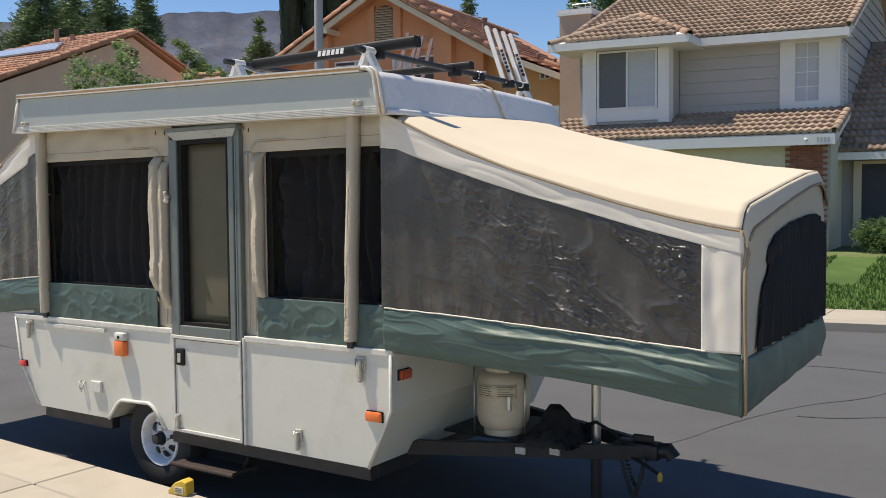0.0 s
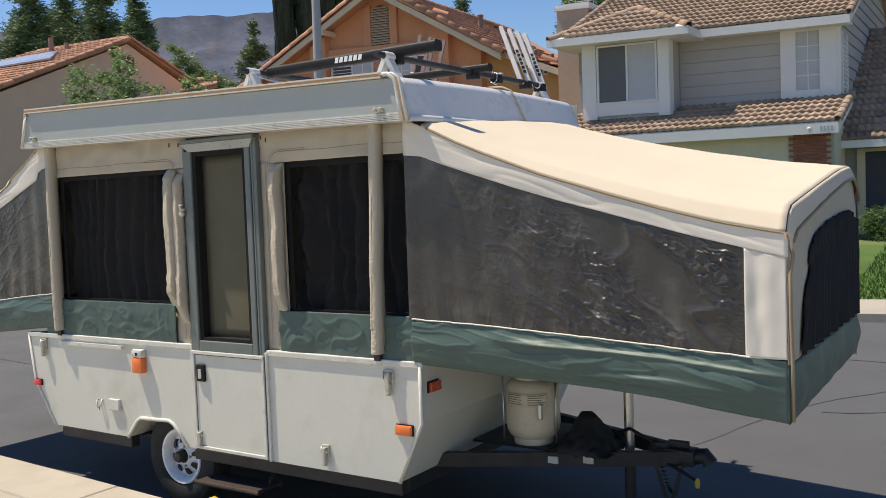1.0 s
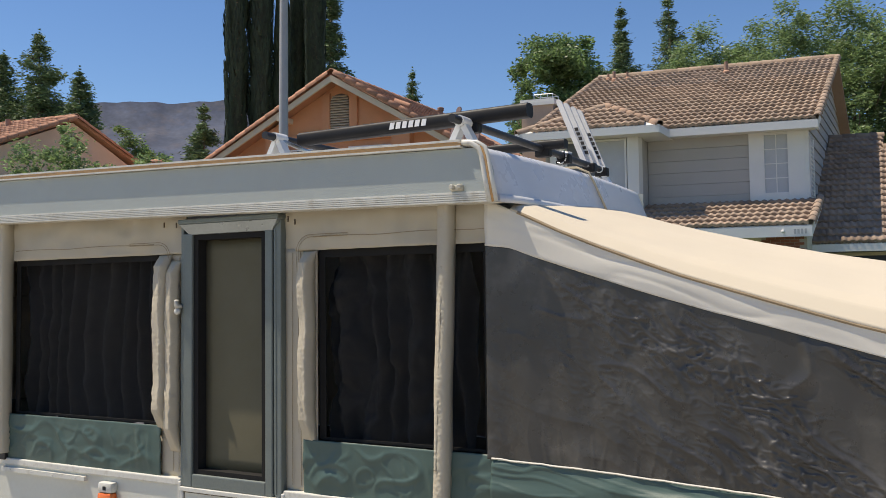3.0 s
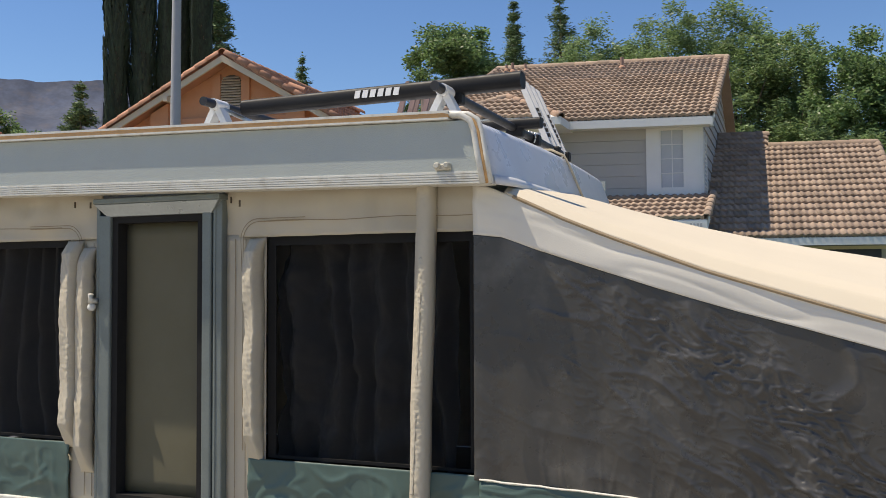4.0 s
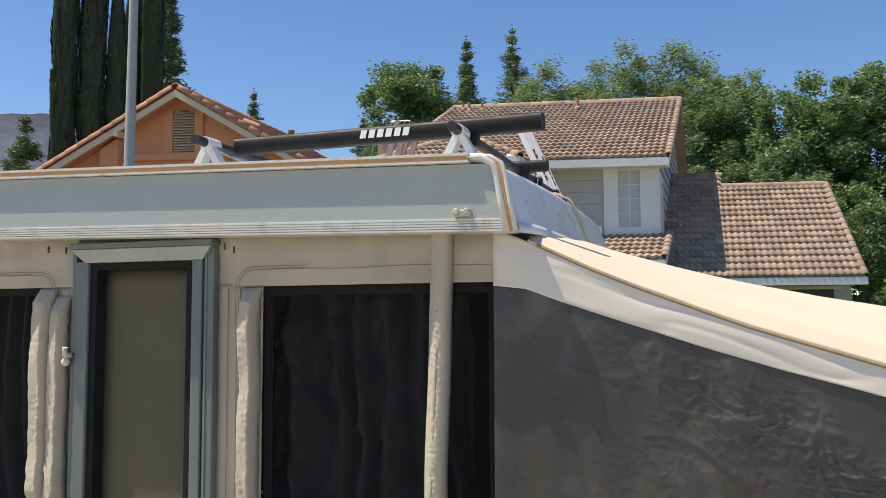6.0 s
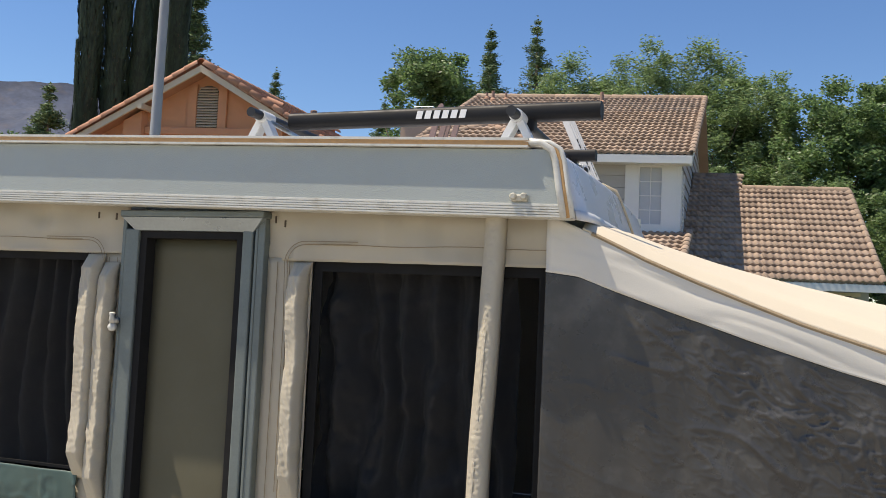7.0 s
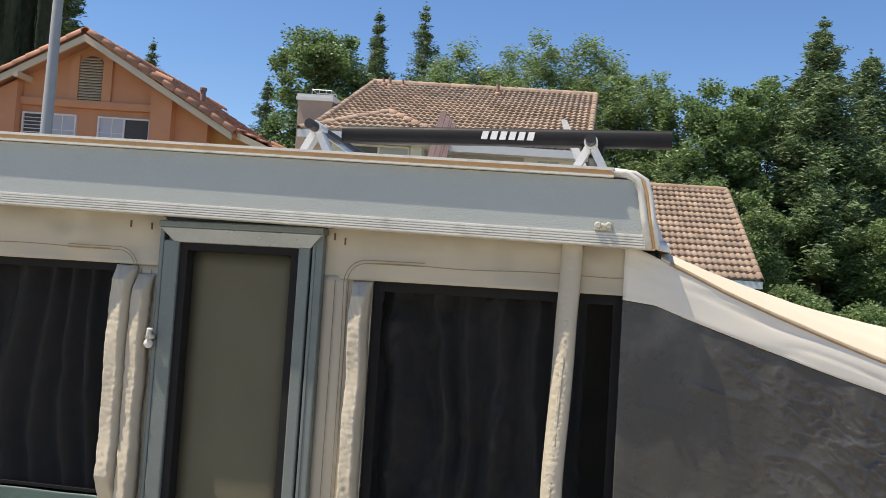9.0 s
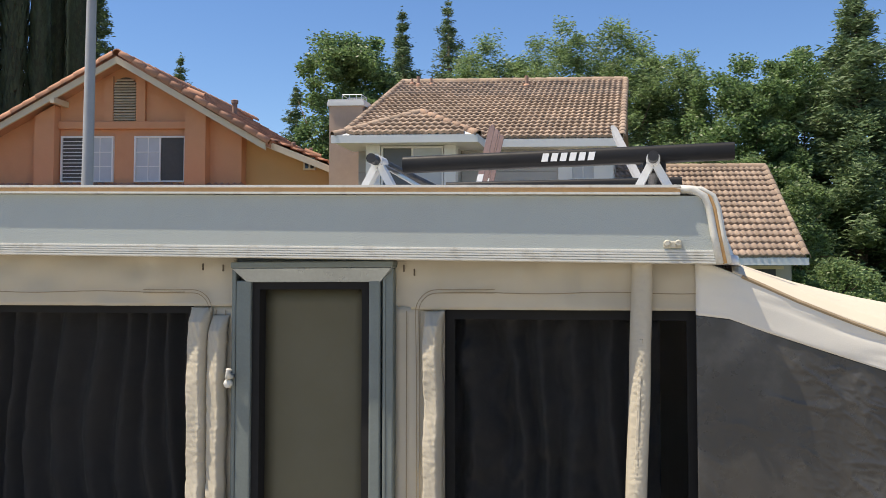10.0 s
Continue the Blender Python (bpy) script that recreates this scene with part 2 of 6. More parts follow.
POST_GREY = paint("grey_post_concrete", (0.33, 0.34, 0.35), 0.8, vary=0.06, scale=4, fine=120)
DARK_DOOR = paint("dark_garage_paint", (0.022, 0.026, 0.04), 0.5, vary=0.1, scale=2, fine=40)
BARK = paint("bark", (0.13, 0.095, 0.065), 0.95, vary=0.3, scale=3, fine=30, bump=0.01)
LEAF = paint("green_leaf", (0.15, 0.235, 0.09), 0.45, vary=0.25, scale=0.8, fine=4, islands=0.4, translucent=0.5)
LEAF_LIGHT = paint("light_green_leaf", (0.195, 0.28, 0.115), 0.45, vary=0.25, scale=0.7, fine=4, islands=0.4, translucent=0.5)
LEAF_DARK = paint("cypress_foliage", (0.026, 0.045, 0.022), 0.7, vary=0.25, scale=0.9, fine=5, islands=0.35, translucent=0.1)
NEEDLE = paint("pine_needles", (0.12, 0.18, 0.075), 0.65, vary=0.25, scale=0.8, fine=5, islands=0.35, translucent=0.2)
# distance haze is mixed into the hill's own colour as a blue-grey tint
HAZED_HILL = paint("hazed_chaparral", (0.050, 0.064, 0.102), 0.95, vary=0.3, scale=0.02, fine=0.13, stain=(0.105, 0.092, 0.098), stain_amount=0.75, stain_scale=0.024)

BRIGHT_ALUMINIUM = paint("bright_aluminium", (0.33, 0.37, 0.38), 0.32, 0.6, vary=0.1, scale=5, fine=80)
# ---- ground ----
ROAD = 0.05


def near_kerb(x):
    return -0.09 - 0.056 * (x + 3.65)


def far_kerb(x):
    return 10.15 + 0.176 * (x - 0.8)


bm = bm_new()
box(bm, -2500, 2500, -2500, 2500, -0.6, -0.05)
structure("ground", bm, DRY_LAND, "dry ground reaching to the hills", "ground")
bm = bm_new()
sheet(bm, lambda u, v: Vector((lerp_(-60, 45, u), lerp_(near_kerb(lerp_(-60, 45, u)) - 0.1, far_kerb(lerp_(-60, 45, u)) + 0.1, v), ROAD)), 60, 12)
road = structure("road", bm, ASPHALT, "dark grey asphalt street with faint cracks", "road")
# cracks sealed with tar
TAR = paint("tar_seal", (0.058, 0.058, 0.062), 0.7, vary=0.2)
random.seed(4)
for x0, y0, ang, n in ((-14, 5.2, 0.15, 60), (-3, 6.4, 0.12, 70), (1.0, 4.3, 0.3, 40), (0.5, 2.6, 1.2, 16), (-12.5, 3.2, 0.05, 34), (3.2, 7.5, -0.4, 30)):
    pts, x, y, a = [], x0, y0, ang
    for k in range(n):
        a = ang + 0.5 * wob(x * 1.5, y * 1.5, ang * 7)
        x, y = x + 0.22 * math.cos(a), y + 0.22 * math.sin(a)
        pts.append((x, y))
    verts, faces = [], []
    for k, (px, py) in enumerate(pts):
        w = 0.012 + 0.012 * abs(wob(px * 3, py * 3, 1))
        verts += [(px, py - w, ROAD + 0.004), (px, py + w, ROAD + 0.004)]
        if k:
            faces.append((2 * k - 2, 2 * k, 2 * k + 1, 2 * k - 1))
    soup("crack_seal", verts, faces, TAR, road)


def slab_row(name, f, depth, x0, x1, step, z0, z1, owner, material):
    """Concrete slabs side by side along a kerb, with open joints."""
    x = x0
    while x < x1:
        xa, xb = x + 0.006, x + step - 0.006
        bm = bm_new()
        prism(bm, [(xa, f(xa), z0), (xb, f(xb), z0), (xb, f(xb) + depth, z0), (xa, f(xa) + depth, z0)], (0, 0, z1 - z0 + 0.003 * wob(x * 3.1, 0, 0)))
        rounded(bm, 0.008, 1)
        part(name, bm, material, owner)
        x += step


bm = bm_new()
prism(bm, [(-60, near_kerb(-60) - 0.02, -0.05), (45, near_kerb(45) - 0.02, -0.05), (45, -40, -0.05), (-60, -40, -0.05)], (0, 0, 0.19))
near_pave = structure("pavement_near", bm, CONCRETE, "pale concrete pavement along the kerb", "pavement")
slab_row("kerb_slab", near_kerb, -0.46, -13, 6, 1.52, 0.0, 0.178, near_pave, CONCRETE)
slab_row("paving_slab", lambda x: near_kerb(x) - 0.472, -1.50, -13, 6, 1.52, 0.0, 0.180, near_pave, CONCRETE)
slab_row("paving_slab", lambda x: near_kerb(x) - 1.984, -1.50, -13, 6, 1.52, 0.0, 0.180, near_pave, CONCRETE)
bm = bm_new()
prism(bm, [(-60, far_kerb(-60) + 0.02, -0.05), (45, far_kerb(45) + 0.02, -0.05), (45, far_kerb(45) + 1.9, -0.05), (-60, far_kerb(-60) + 1.9, -0.05)], (0, 0, 0.19))
far_pave = structure("pavement_far", bm, CONCRETE, "pale concrete pavement across the street", "pavement")
slab_row("kerb_slab", far_kerb, 0.3, -18, 16, 1.52, 0.0, 0.178, far_pave, CONCRETE)
slab_row("paving_slab", lambda x: far_kerb(x) + 0.312, 1.5, -18, 16, 1.52, 0.0, 0.180, far_pave, CONCRETE)


def yard(x, y):
    """Height of the front yards, rising from the pavement to the houses."""
    d = y - far_kerb(x) - 1.75
    return 0.14 + 0.66 * max(0.0, min(1.0, d / 6.0)) + (0.02 * (d - 6) if d > 6 else 0)


bm = bm_new()
sheet(bm, lambda u, v: Vector((lerp_(-60, 45, u), far_kerb(lerp_(-60, 45, u)) + 1.75 + 60 * v ** 2, yard(lerp_(-60, 45, u), far_kerb(lerp_(-60, 45, u)) + 1.75 + 60 * v ** 2))), 50, 40)
structure("yard", bm, SOIL, "planted front yards rising to the houses", "ground", smooth=True)
# lawn
random.seed(9)
verts, faces = [], []
for k in range(26000):
    x = random.uniform(-3.5, 7.5)
    d = random.uniform(1.86, 7.2)
    y = far_kerb(x) + d
    if -0.6 < x < 0.2 and d > 4:
        continue
    z = yard(x, y)
    a, h, w = random.uniform(0, math.tau), random.uniform(0.05, 0.10), random.uniform(0.012, 0.03)
    dx, dy = w * math.cos(a), w * math.sin(a)
    lx, ly = random.uniform(-0.04, 0.04), random.uniform(-0.04, 0.04)
    i = len(verts)
    verts += [(x - dx, y - dy, z - 0.01), (x + dx, y + dy, z - 0.01), (x + lx, y + ly, z + h)]
    faces.append((i, i + 1, i + 2))
lawn = soup("lawn", verts, faces, GRASS)
tagged(lawn, "bright green mown lawn before the house", "lawn", kind="stuff")
bm = bm_new()
sheet(bm, lambda u, v: Vector((lerp_(-3.6, 7.6, u), far_kerb(lerp_(-3.6, 7.6, u)) + 1.84 + 5.4 * v, yard(lerp_(-3.6, 7.6, u), far_kerb(lerp_(-3.6, 7.6, u)) + 1.84 + 5.4 * v) + 0.006)), 12, 12)
structure("lawn_bed", bm, GRASS, "green turf under the lawn blades", "ground", smooth=True)


# ---- houses ----
def local(place, ang, skew):
    a = radians(ang)

    def f(u, v, z):
        u2 = u + skew * v
        return Vector((place[0] + u2 * math.cos(a) - v * math.sin(a), place[1] + u2 * math.sin(a) + v * math.cos(a), z))
    return f


G = local((-1.2, 19.9), 10, 0.17)      # grey house: u along its front, v into it
O = local((-15.2, 20.0), 12, 0.17)     # orange house


def block(F, u0, u1, v0, v1, z0, z1, bevel=0.0):
    bm = bm_new()
    prism(bm, [F(u0, v0, z0), F(u1, v0, z0), F(u1, v1, z0), F(u0, v1, z0)], (0, 0, z1 - z0))
    return rounded(bm, bevel, 1) if bevel else bm


def face(F, loop, depth):
    """A flat solid standing on the front: loop of (u, z), at v = depth[0] to depth[1]."""
    bm = bm_new()
    return prism(bm, [F(u, depth[0], z) for u, z in loop], F(0, depth[1], 0) - F(0, depth[0], 0))


def sub(name, parent, at, label=""):
    ob = new(name)
    ob.parent = parent
    ob.location = Vector(at) - origin_of(parent)
    if label:
        ob["label"] = label
    return ob


def tile_mesh(name, w, l, amp, material):
    """One wavy concrete tile with a thick lower lip; x across, y up the slope."""
    verts, faces = [], []
    n = 14
    prof = []
    for k in range(n + 1):
        t = k / n
        prof.append(((t - 0.5) * w * 1.04, amp * (0.5 + 0.5 * math.cos((t * 2 - 0.30) * math.tau)) ** 1.2))
    for y, lift in ((0.0, 0.060), (l * 1.12, 0.004)):
        for x, z in prof:
            verts.append((x, y, z + lift))
    for x, z in prof:
        verts.append((x, 0.004, z * 0.9 - 0.006))
    m = n + 1
    for k in range(n):
        faces.append((k, k + 1, m + k + 1, m + k))
        faces.append((2 * m + k, 2 * m + k + 1, k + 1, k))
    me = bpy.data.meshes.new(name)
    me.from_pydata(verts, [], faces)
    me.polygons.foreach_set("use_smooth", [i % 2 == 0 for i in range(len(faces))])
    me.materials.append(material)
    return me


def tiled(parent, corner, along, up, w, l, amp, one, many, keep=None, limit=300, lift=0.01):
    """Lays tiles over a slope: corner is its lower corner, along its eave, up its slope."""
    along, up = Vector(along), Vector(up)
    cols, rows = max(1, round(along.length / w)), max(1, round(up.length / l))
    du, dv = along / cols, up / rows
    U = along.normalized()
    N = U.cross(up).normalized()
    if N.z < 0:
        N = -N
    S = N.cross(U)
    if S.dot(up) < 0:
        S = -S
    base = origin_of(parent)
    mesh_one = tile_mesh("roof_tile", du.length, dv.length, amp, one)
    rot = Matrix((U, S, N)).transposed().to_4x4()
    laid, verts, faces = 0, [], []
    for j in range(rows):
        for i in range(cols):
            p = Vector(corner) + du * (i + 0.5) + dv * j + N * lift
            if keep and not keep((i + 0.5) / cols, (j + 0.5) / rows):
                continue
            tw = Matrix.Rotation(random.uniform(-0.012, 0.012), 4, "Z") @ Matrix.Rotation(random.uniform(-0.01, 0.012), 4, "X")
            if laid < limit:
                ob = bpy.data.objects.new("roof_tile", mesh_one)
                scene.collection.objects.link(ob)
                ob.parent = parent
                ob.matrix_basis = Matrix.Translation(p - base) @ rot @ tw
                laid += 1
            else:
                k = len(verts)
                mm = Matrix.Translation(p) @ rot @ tw
                verts += [mm @ v.co for v in mesh_one.vertices]
                faces += [[k + q for q in f.vertices] for f in mesh_one.polygons]
    if verts:
        soup("roof_tiles", verts, faces, many, parent, "stuff", True)


def caps(parent, p, q, r, step, material, name="ridge_tile"):
    """Half-round cap tiles along a ridge, hip or rake, each lapping the next."""
    p, q = Vector(p), Vector(q)
    n = max(1, round((q - p).length / step))
    d = (q - p) / n
    D = d.normalized()
    side = D.cross(Vector((0, 0, 1))).normalized()
    up = side.cross(D)
    L = d.length
    verts, faces, seg = [], [], 8
    for y, rr in ((-0.03, r * 1.06), (L, r * 0.92)):
        for k in range(seg + 1):
            a = math.pi * (k / seg * 1.16 - 0.08)
            verts.append((rr * math.cos(a), y, rr * math.sin(a)))
    for y, rr in ((-0.03, r * 0.85),):
        for k in range(seg + 1):
            a = math.pi * (k / seg * 1.16 - 0.08)
            verts.append((rr * math.cos(a), y, rr * math.sin(a)))
    m = seg + 1
    for k in range(seg):
        faces += [(k, m + k, m + k + 1, k + 1), (2 * m + k, k, k + 1, 2 * m + k + 1)]
    me = bpy.data.meshes.new(name)
    me.from_pydata(verts, [], faces)
    me.polygons.foreach_set("use_smooth", [i % 2 == 0 for i in range(len(faces))])
    me.materials.append(material)
    rot = Matrix((side, D, up)).transposed().to_4x4()
    base = origin_of(parent)
    for i in range(n):
        ob = bpy.data.objects.new(name, me)
        scene.collection.objects.link(ob)
        ob.parent = parent
        ob.matrix_basis = Matrix.Translation(p + d * i - base) @ rot @ Matrix.Rotation(random.uniform(-0.02, 0.02), 4, "X")


def slope(loop, thick=0.10):
    bm = bm_new()
    return prism(bm, loop, (0, 0, -thick))


def sash(F, parent, u0, u1, z0, z1, v, panes, bars, frame_mat, depth=0.06):
    """A sliding window: white frame, one pane for each given material, glazing bars in the panes that have them."""
    w = sub("window", parent, F(u0, v, z0))
    t = 0.045
    for a in ((u0, u1, z0, z0 + t), (u0, u1, z1 - t, z1), (u0, u0 + t, z0 + t, z1 - t), (u1 - t, u1, z0 + t, z1 - t)):
        part("window_frame", block(F, a[0], a[1], v - depth, v + 0.02, a[2], a[3]), frame_mat, w)
    n = len(panes)
    for k, m in enumerate(panes):
        a, b = lerp_(u0 + t, u1 - t, k / n), lerp_(u0 + t, u1 - t, (k + 1) / n)
        part("pane", block(F, a, b, v - 0.012, v + 0.0, z0 + t, z1 - t), m, w)
        if k:
            part("mullion", block(F, a - 0.022, a + 0.022, v - depth + 0.01, v - 0.012, z0 + t, z1 - t), frame_mat, w)
        if bars[k]:
            for c in range(1, bars[k][0]):
                x = lerp_(a, b, c / bars[k][0])
                part("glazing_bar", block(F, x - 0.011, x + 0.011, v - 0.026, v - 0.012, z0 + t, z1 - t), frame_mat, w)
            for r in range(1, bars[k][1]):
                z = lerp_(z0 + t, z1 - t, r / bars[k][1])
                part("glazing_bar", block(F, a, b, v - 0.0255, v - 0.0125, z - 0.011, z + 0.011), frame_mat, w)
    return w


random.seed(11)
# --- grey house ---
gh = thing("house", G(-3.2, 4.0, 0.75), "two-storey grey clapboard house with brown tiled roofs", "house")
shell_part = part("wall", block(G, -6.35, 0.08, 0.03, 11.4, 0.3, 6.2), SIDING, gh, "grey painted walls")
# lap boards: front of the upper storey, then its right side
z = 4.15
while z < 5.95:
    part("board", face(G, [(-3.68, z), (-1.23, z), (-1.23, min(z + 0.295, 5.96)), (-3.68, min(z + 0.295, 5.96))], (-0.012, 0.03)), SIDING, shell_part)
    part("board", face(G, [(-6.35, z), (-5.86, z), (-5.86, min(z + 0.295, 5.96)), (-6.35, min(z + 0.295, 5.96))], (-0.012, 0.03)), SIDING, shell_part)
    z += 0.302
z = 3.3
while z < 8.4:
    v0, v1 = 0.12, 11.3
    if z > 6.1:
        v0, v1 = -0.4 + (z + 0.1 - 6.15) / 0.465 + 0.25, 12.0 - (z + 0.1 - 6.15) / 0.465
    bm = bm_new()
    prism(bm, [G(0.08, v0, z), G(0.125, v0, z), G(0.095, v0, z + 0.295), G(0.08, v0, z + 0.295)], G(0, v1, 0) - G(0, v0, 0))
    part("board", bm, SIDING, shell_part)
    z += 0.302
bm = bm_new()
prism(bm, [G(0.07, -0.2, 6.1), G(0.07, 5.8, 8.9), G(0.07, 11.8, 6.1)], G(-6.4, 0, 0) - G(0, 0, 0))
part("gable", bm, SIDING, shell_part)
part("corner_board", block(G, 0.0, 0.14, -0.04, 0.12, 4.2, 6.0), HOUSE_WHITE, gh)
# roofs
R1 = sub("roof", gh, G(-3, 2.5, 7.5), "brown concrete tile roof")
pitch = (9.05 - 6.13) / 6.3
part("roof_deck", slope([G(-6.75, -0.5, 6.10), G(0.42, -0.5, 6.10), G(0.42, 5.8, 9.02), G(-6.75, 5.8, 9.02)]), HOUSE_WHITE, R1)
part("roof_deck", slope([G(-6.75, 5.8, 9.02), G(0.42, 5.8, 9.02), G(0.42, 12.1, 6.1), G(-6.75, 12.1, 6.1)]), TILE_BROWN, R1)
caps(R1, G(-6.75, 5.8, 9.05), G(0.42, 5.8, 9.05), 0.11, 0.36, TILE_BROWN)
caps(R1, G(0.40, -0.52, 6.14), G(0.40, 5.8, 9.06), 0.10, 0.36, TILE_BROWN, "rake_tile")
caps(R1, G(-6.73, -0.2, 6.3), G(-6.73, 5.8, 9.06), 0.10, 0.36, TILE_BROWN, "rake_tile")
part("fascia", block(G, -3.05, 0.42, -0.56, -0.50, 5.90, 6.10), HOUSE_WHITE, R1)
bm = bm_new()
prism(bm, [G(0.36, -0.5, 5.86), G(0.36, 5.8, 8.80), G(0.36, 5.8, 9.0), G(0.36, -0.5, 6.08)], G(0.05, 0, 0) - G(0, 0, 0))
part("barge_board", bm, HOUSE_WHITE, R1)
part("soffit", block(G, -6.3, 0.40, -0.5, 0.02, 5.93, 5.98), HOUSE_WHITE, R1)
# hipped roof over the bay
R2 = sub("bay_roof", gh, G(-4.8, -0.6, 6.4), "small hipped brown tile roof")
A, B, P1, P2 = G(-6.52, -1.42, 6.08), G(-3.02, -1.42, 6.08), G(-4.80, 0.25, 6.96), G(-4.80, 1.35, 6.98)
part("roof_deck", slope([A, B, P1], 0.06), HOUSE_WHITE, R2)
part("roof_deck", slope([B, G(-3.02, -0.45, 6.12), P2, P1], 0.06), TILE_BROWN, R2)
part("roof_deck", slope([A, P1, P2, G(-6.52, 0.4, 6.5)], 0.06), TILE_BROWN, R2)
caps(R2, A, P1, 0.105, 0.34, TILE_BROWN, "hip_tile")
caps(R2, B, P1, 0.105, 0.34, paint("pale_hip_tile", (0.36, 0.24, 0.17), 0.9, vary=0.15, objects=0.25), "hip_tile")
part("fascia", block(G, -6.56, -3.0, -1.48, -1.42, 5.88, 6.07), HOUSE_WHITE, R2)
part("fascia", block(G, -3.05, -3.0, -1.42, -0.50, 5.88, 6.07), HOUSE_WHITE, R2)
part("soffit", block(G, -6.52, -3.05, -1.42, 0.0, 5.90, 5.94), HOUSE_WHITE, R2)
# bay window
bay = sub("bay", gh, G(-4.8, -0.9, 4.1), "white trimmed bay with a sliding window")
part("bay_wall", block(G, -5.84, -3.70, -0.86, 0.0, 4.0, 5.92), SIDING, bay)
part("corner_board", block(G, -5.88, -5.52, -0.93, -0.85, 4.0, 5.92), HOUSE_WHITE, bay)
part("corner_board", block(G, -3.94, -3.66, -0.93, -0.60, 4.0, 5.92), HOUSE_WHITE, bay)
part("sill_panel", block(G, -5.52, -3.94, -0.90, -0.85, 4.08, 4.38), HOUSE_WHITE, bay)
SCREENED = paint("screened_pane", (0.105, 0.11, 0.115), 0.45, vary=0.05, fine=200)
sash(G, bay, -5.50, -3.96, 4.38, 5.88, -0.87, (SCREENED, BLIND), (None, None), HOUSE_WHITE)
# right upper window with its broad white trim
wt = sub("window_surround", gh, G(-0.6, 0, 4.3), "broad white window surround")
for a in ((-1.23, -0.92, 4.25, 5.97), (-0.29, 0.06, 4.25, 5.97), (-0.92, -0.29, 4.25, 4.40), (-0.92, -0.29, 5.92, 5.97)):
    part("trim_board", block(G, a[0], a[1], -0.055, 0.03, a[2], a[3]), HOUSE_WHITE, wt)
sash(G, gh, -0.92, -0.29, 4.40, 5.92, 0.0, (BLIND,), ((2, 4),), HOUSE_WHITE)
sw = sub("side_window", gh, G(0.1, 0.5, 4.5))
part("pane", block(G, 0.08, 0.13, 0.30, 0.95, 4.40, 5.75), BLIND, sw)
for v in (0.22, 0.95):
    part("trim_board", block(G, 0.08, 0.15, v, v + 0.10, 4.30, 5.85), HOUSE_WHITE, sw)
for k in range(11):
    part("louvre", block(G, 0.13, 0.145, 0.34, 0.93, 4.5 + k * 0.11, 4.53 + k * 0.11), HOUSE_WHITE, sw)
# lower skirt roof and the wall under it
R3 = sub("skirt_roof", gh, G(-3, -1.2, 3.8), "brown tile skirt roof over the ground floor")
part("roof_deck", slope([G(-6.7, -2.0, 3.50), G(0.36, -2.0, 3.50), G(0.36, 0.03, 4.24), G(-6.7, 0.03, 4.24)], 0.08), HOUSE_WHITE, R3)
part("fascia", block(G, -6.7, 0.38, -2.06, -2.0, 3.24, 3.47), HOUSE_WHITE, R3)
bm = bm_new()
prism(bm, [G(0.33, -2.0, 3.25), G(0.33, 0.0, 4.0), G(0.33, 0.0, 4.24), G(0.33, -2.0, 3.48)], G(0.05, 0, 0) - G(0, 0, 0))
part("barge_board", bm, HOUSE_WHITE, R3)
caps(R3, G(0.36, -2.02, 3.53), G(0.36, 0.02, 4.28), 0.10, 0.36, TILE_BROWN, "rake_tile")
for k in range(4):
    part("number_bar", block(G, 0.0 + k * 0.075, 0.045 + k * 0.075, -2.066, -2.058, 3.30, 3.41), paint("grey_figures", (0.42, 0.42, 0.42), 0.5) if "grey_figures" not in bpy.data.materials else bpy.data.materials["grey_figures"], R3)
part("eave_lamp", lathe(bm_new(), [(0.03, 0.0), (0.04, 0.03), (0.02, 0.06)], G(-0.22, -2.06, 3.36), "y", 10), HOUSE_WHITE, R3)
part("lower_wall", block(G, -6.5, 0.2, -1.62, 0.0, 0.3, 3.5), paint("cream_wall", (0.60, 0.55, 0.42), 0.9, vary=0.05), gh)
pier = sub("brick_pier", gh, G(-0.3, -1.66, 0.8), "red brick pier beside the garage opening")
part("mortar", block(G, -0.75, 0.22, -1.655, -1.62, 0.5, 3.24), CONCRETE, pier)
brick = bpy.data.meshes.new("brick")
bmb = box(bm_new(), -0.097, 0.097, -0.02, 0.02, -0.029, 0.029)
rounded(bmb, 0.004, 1)
bmb.to_mesh(brick)
bmb.free()
brick.materials.append(BRICK)
for r in range(40):
    for c in range(5):
        u = -0.65 + c * 0.205 + (0.1 if r % 2 else 0.0)
        if u > 0.13:
            continue
        ob = bpy.data.objects.new("brick", brick)
        scene.collection.objects.link(ob)
        ob.parent = pier
        ob.matrix_basis = Matrix.Translation(G(u, -1.665, 0.62 + r * 0.067) - origin_of(pier)) @ Matrix.Rotation(radians(10), 4, "Z")
# garage wing
R4 = sub("garage_roof", gh, G(2.5, 2, 4.5), "brown tile roof of the garage wing")
part("roof_deck", slope([G(0.18, -0.5, 3.12), G(4.86, -0.5, 3.12), G(4.54, 4.5, 6.02), G(0.18, 4.5, 6.02)], 0.1), HOUSE_WHITE, R4)
part("roof_deck", slope([G(0.18, 4.5, 6.02), G(4.54, 4.5, 6.02), G(4.8, 9.5, 3.1), G(0.18, 9.5, 3.1)], 0.1), TILE_BROWN, R4)
part("roof_deck", slope([G(0.12, 4.3, 5.92), G(1.58, 4.3, 5.92), G(1.58, 5.3, 6.49), G(0.12, 5.3, 6.49)], 0.1), TILE_BROWN, R4)
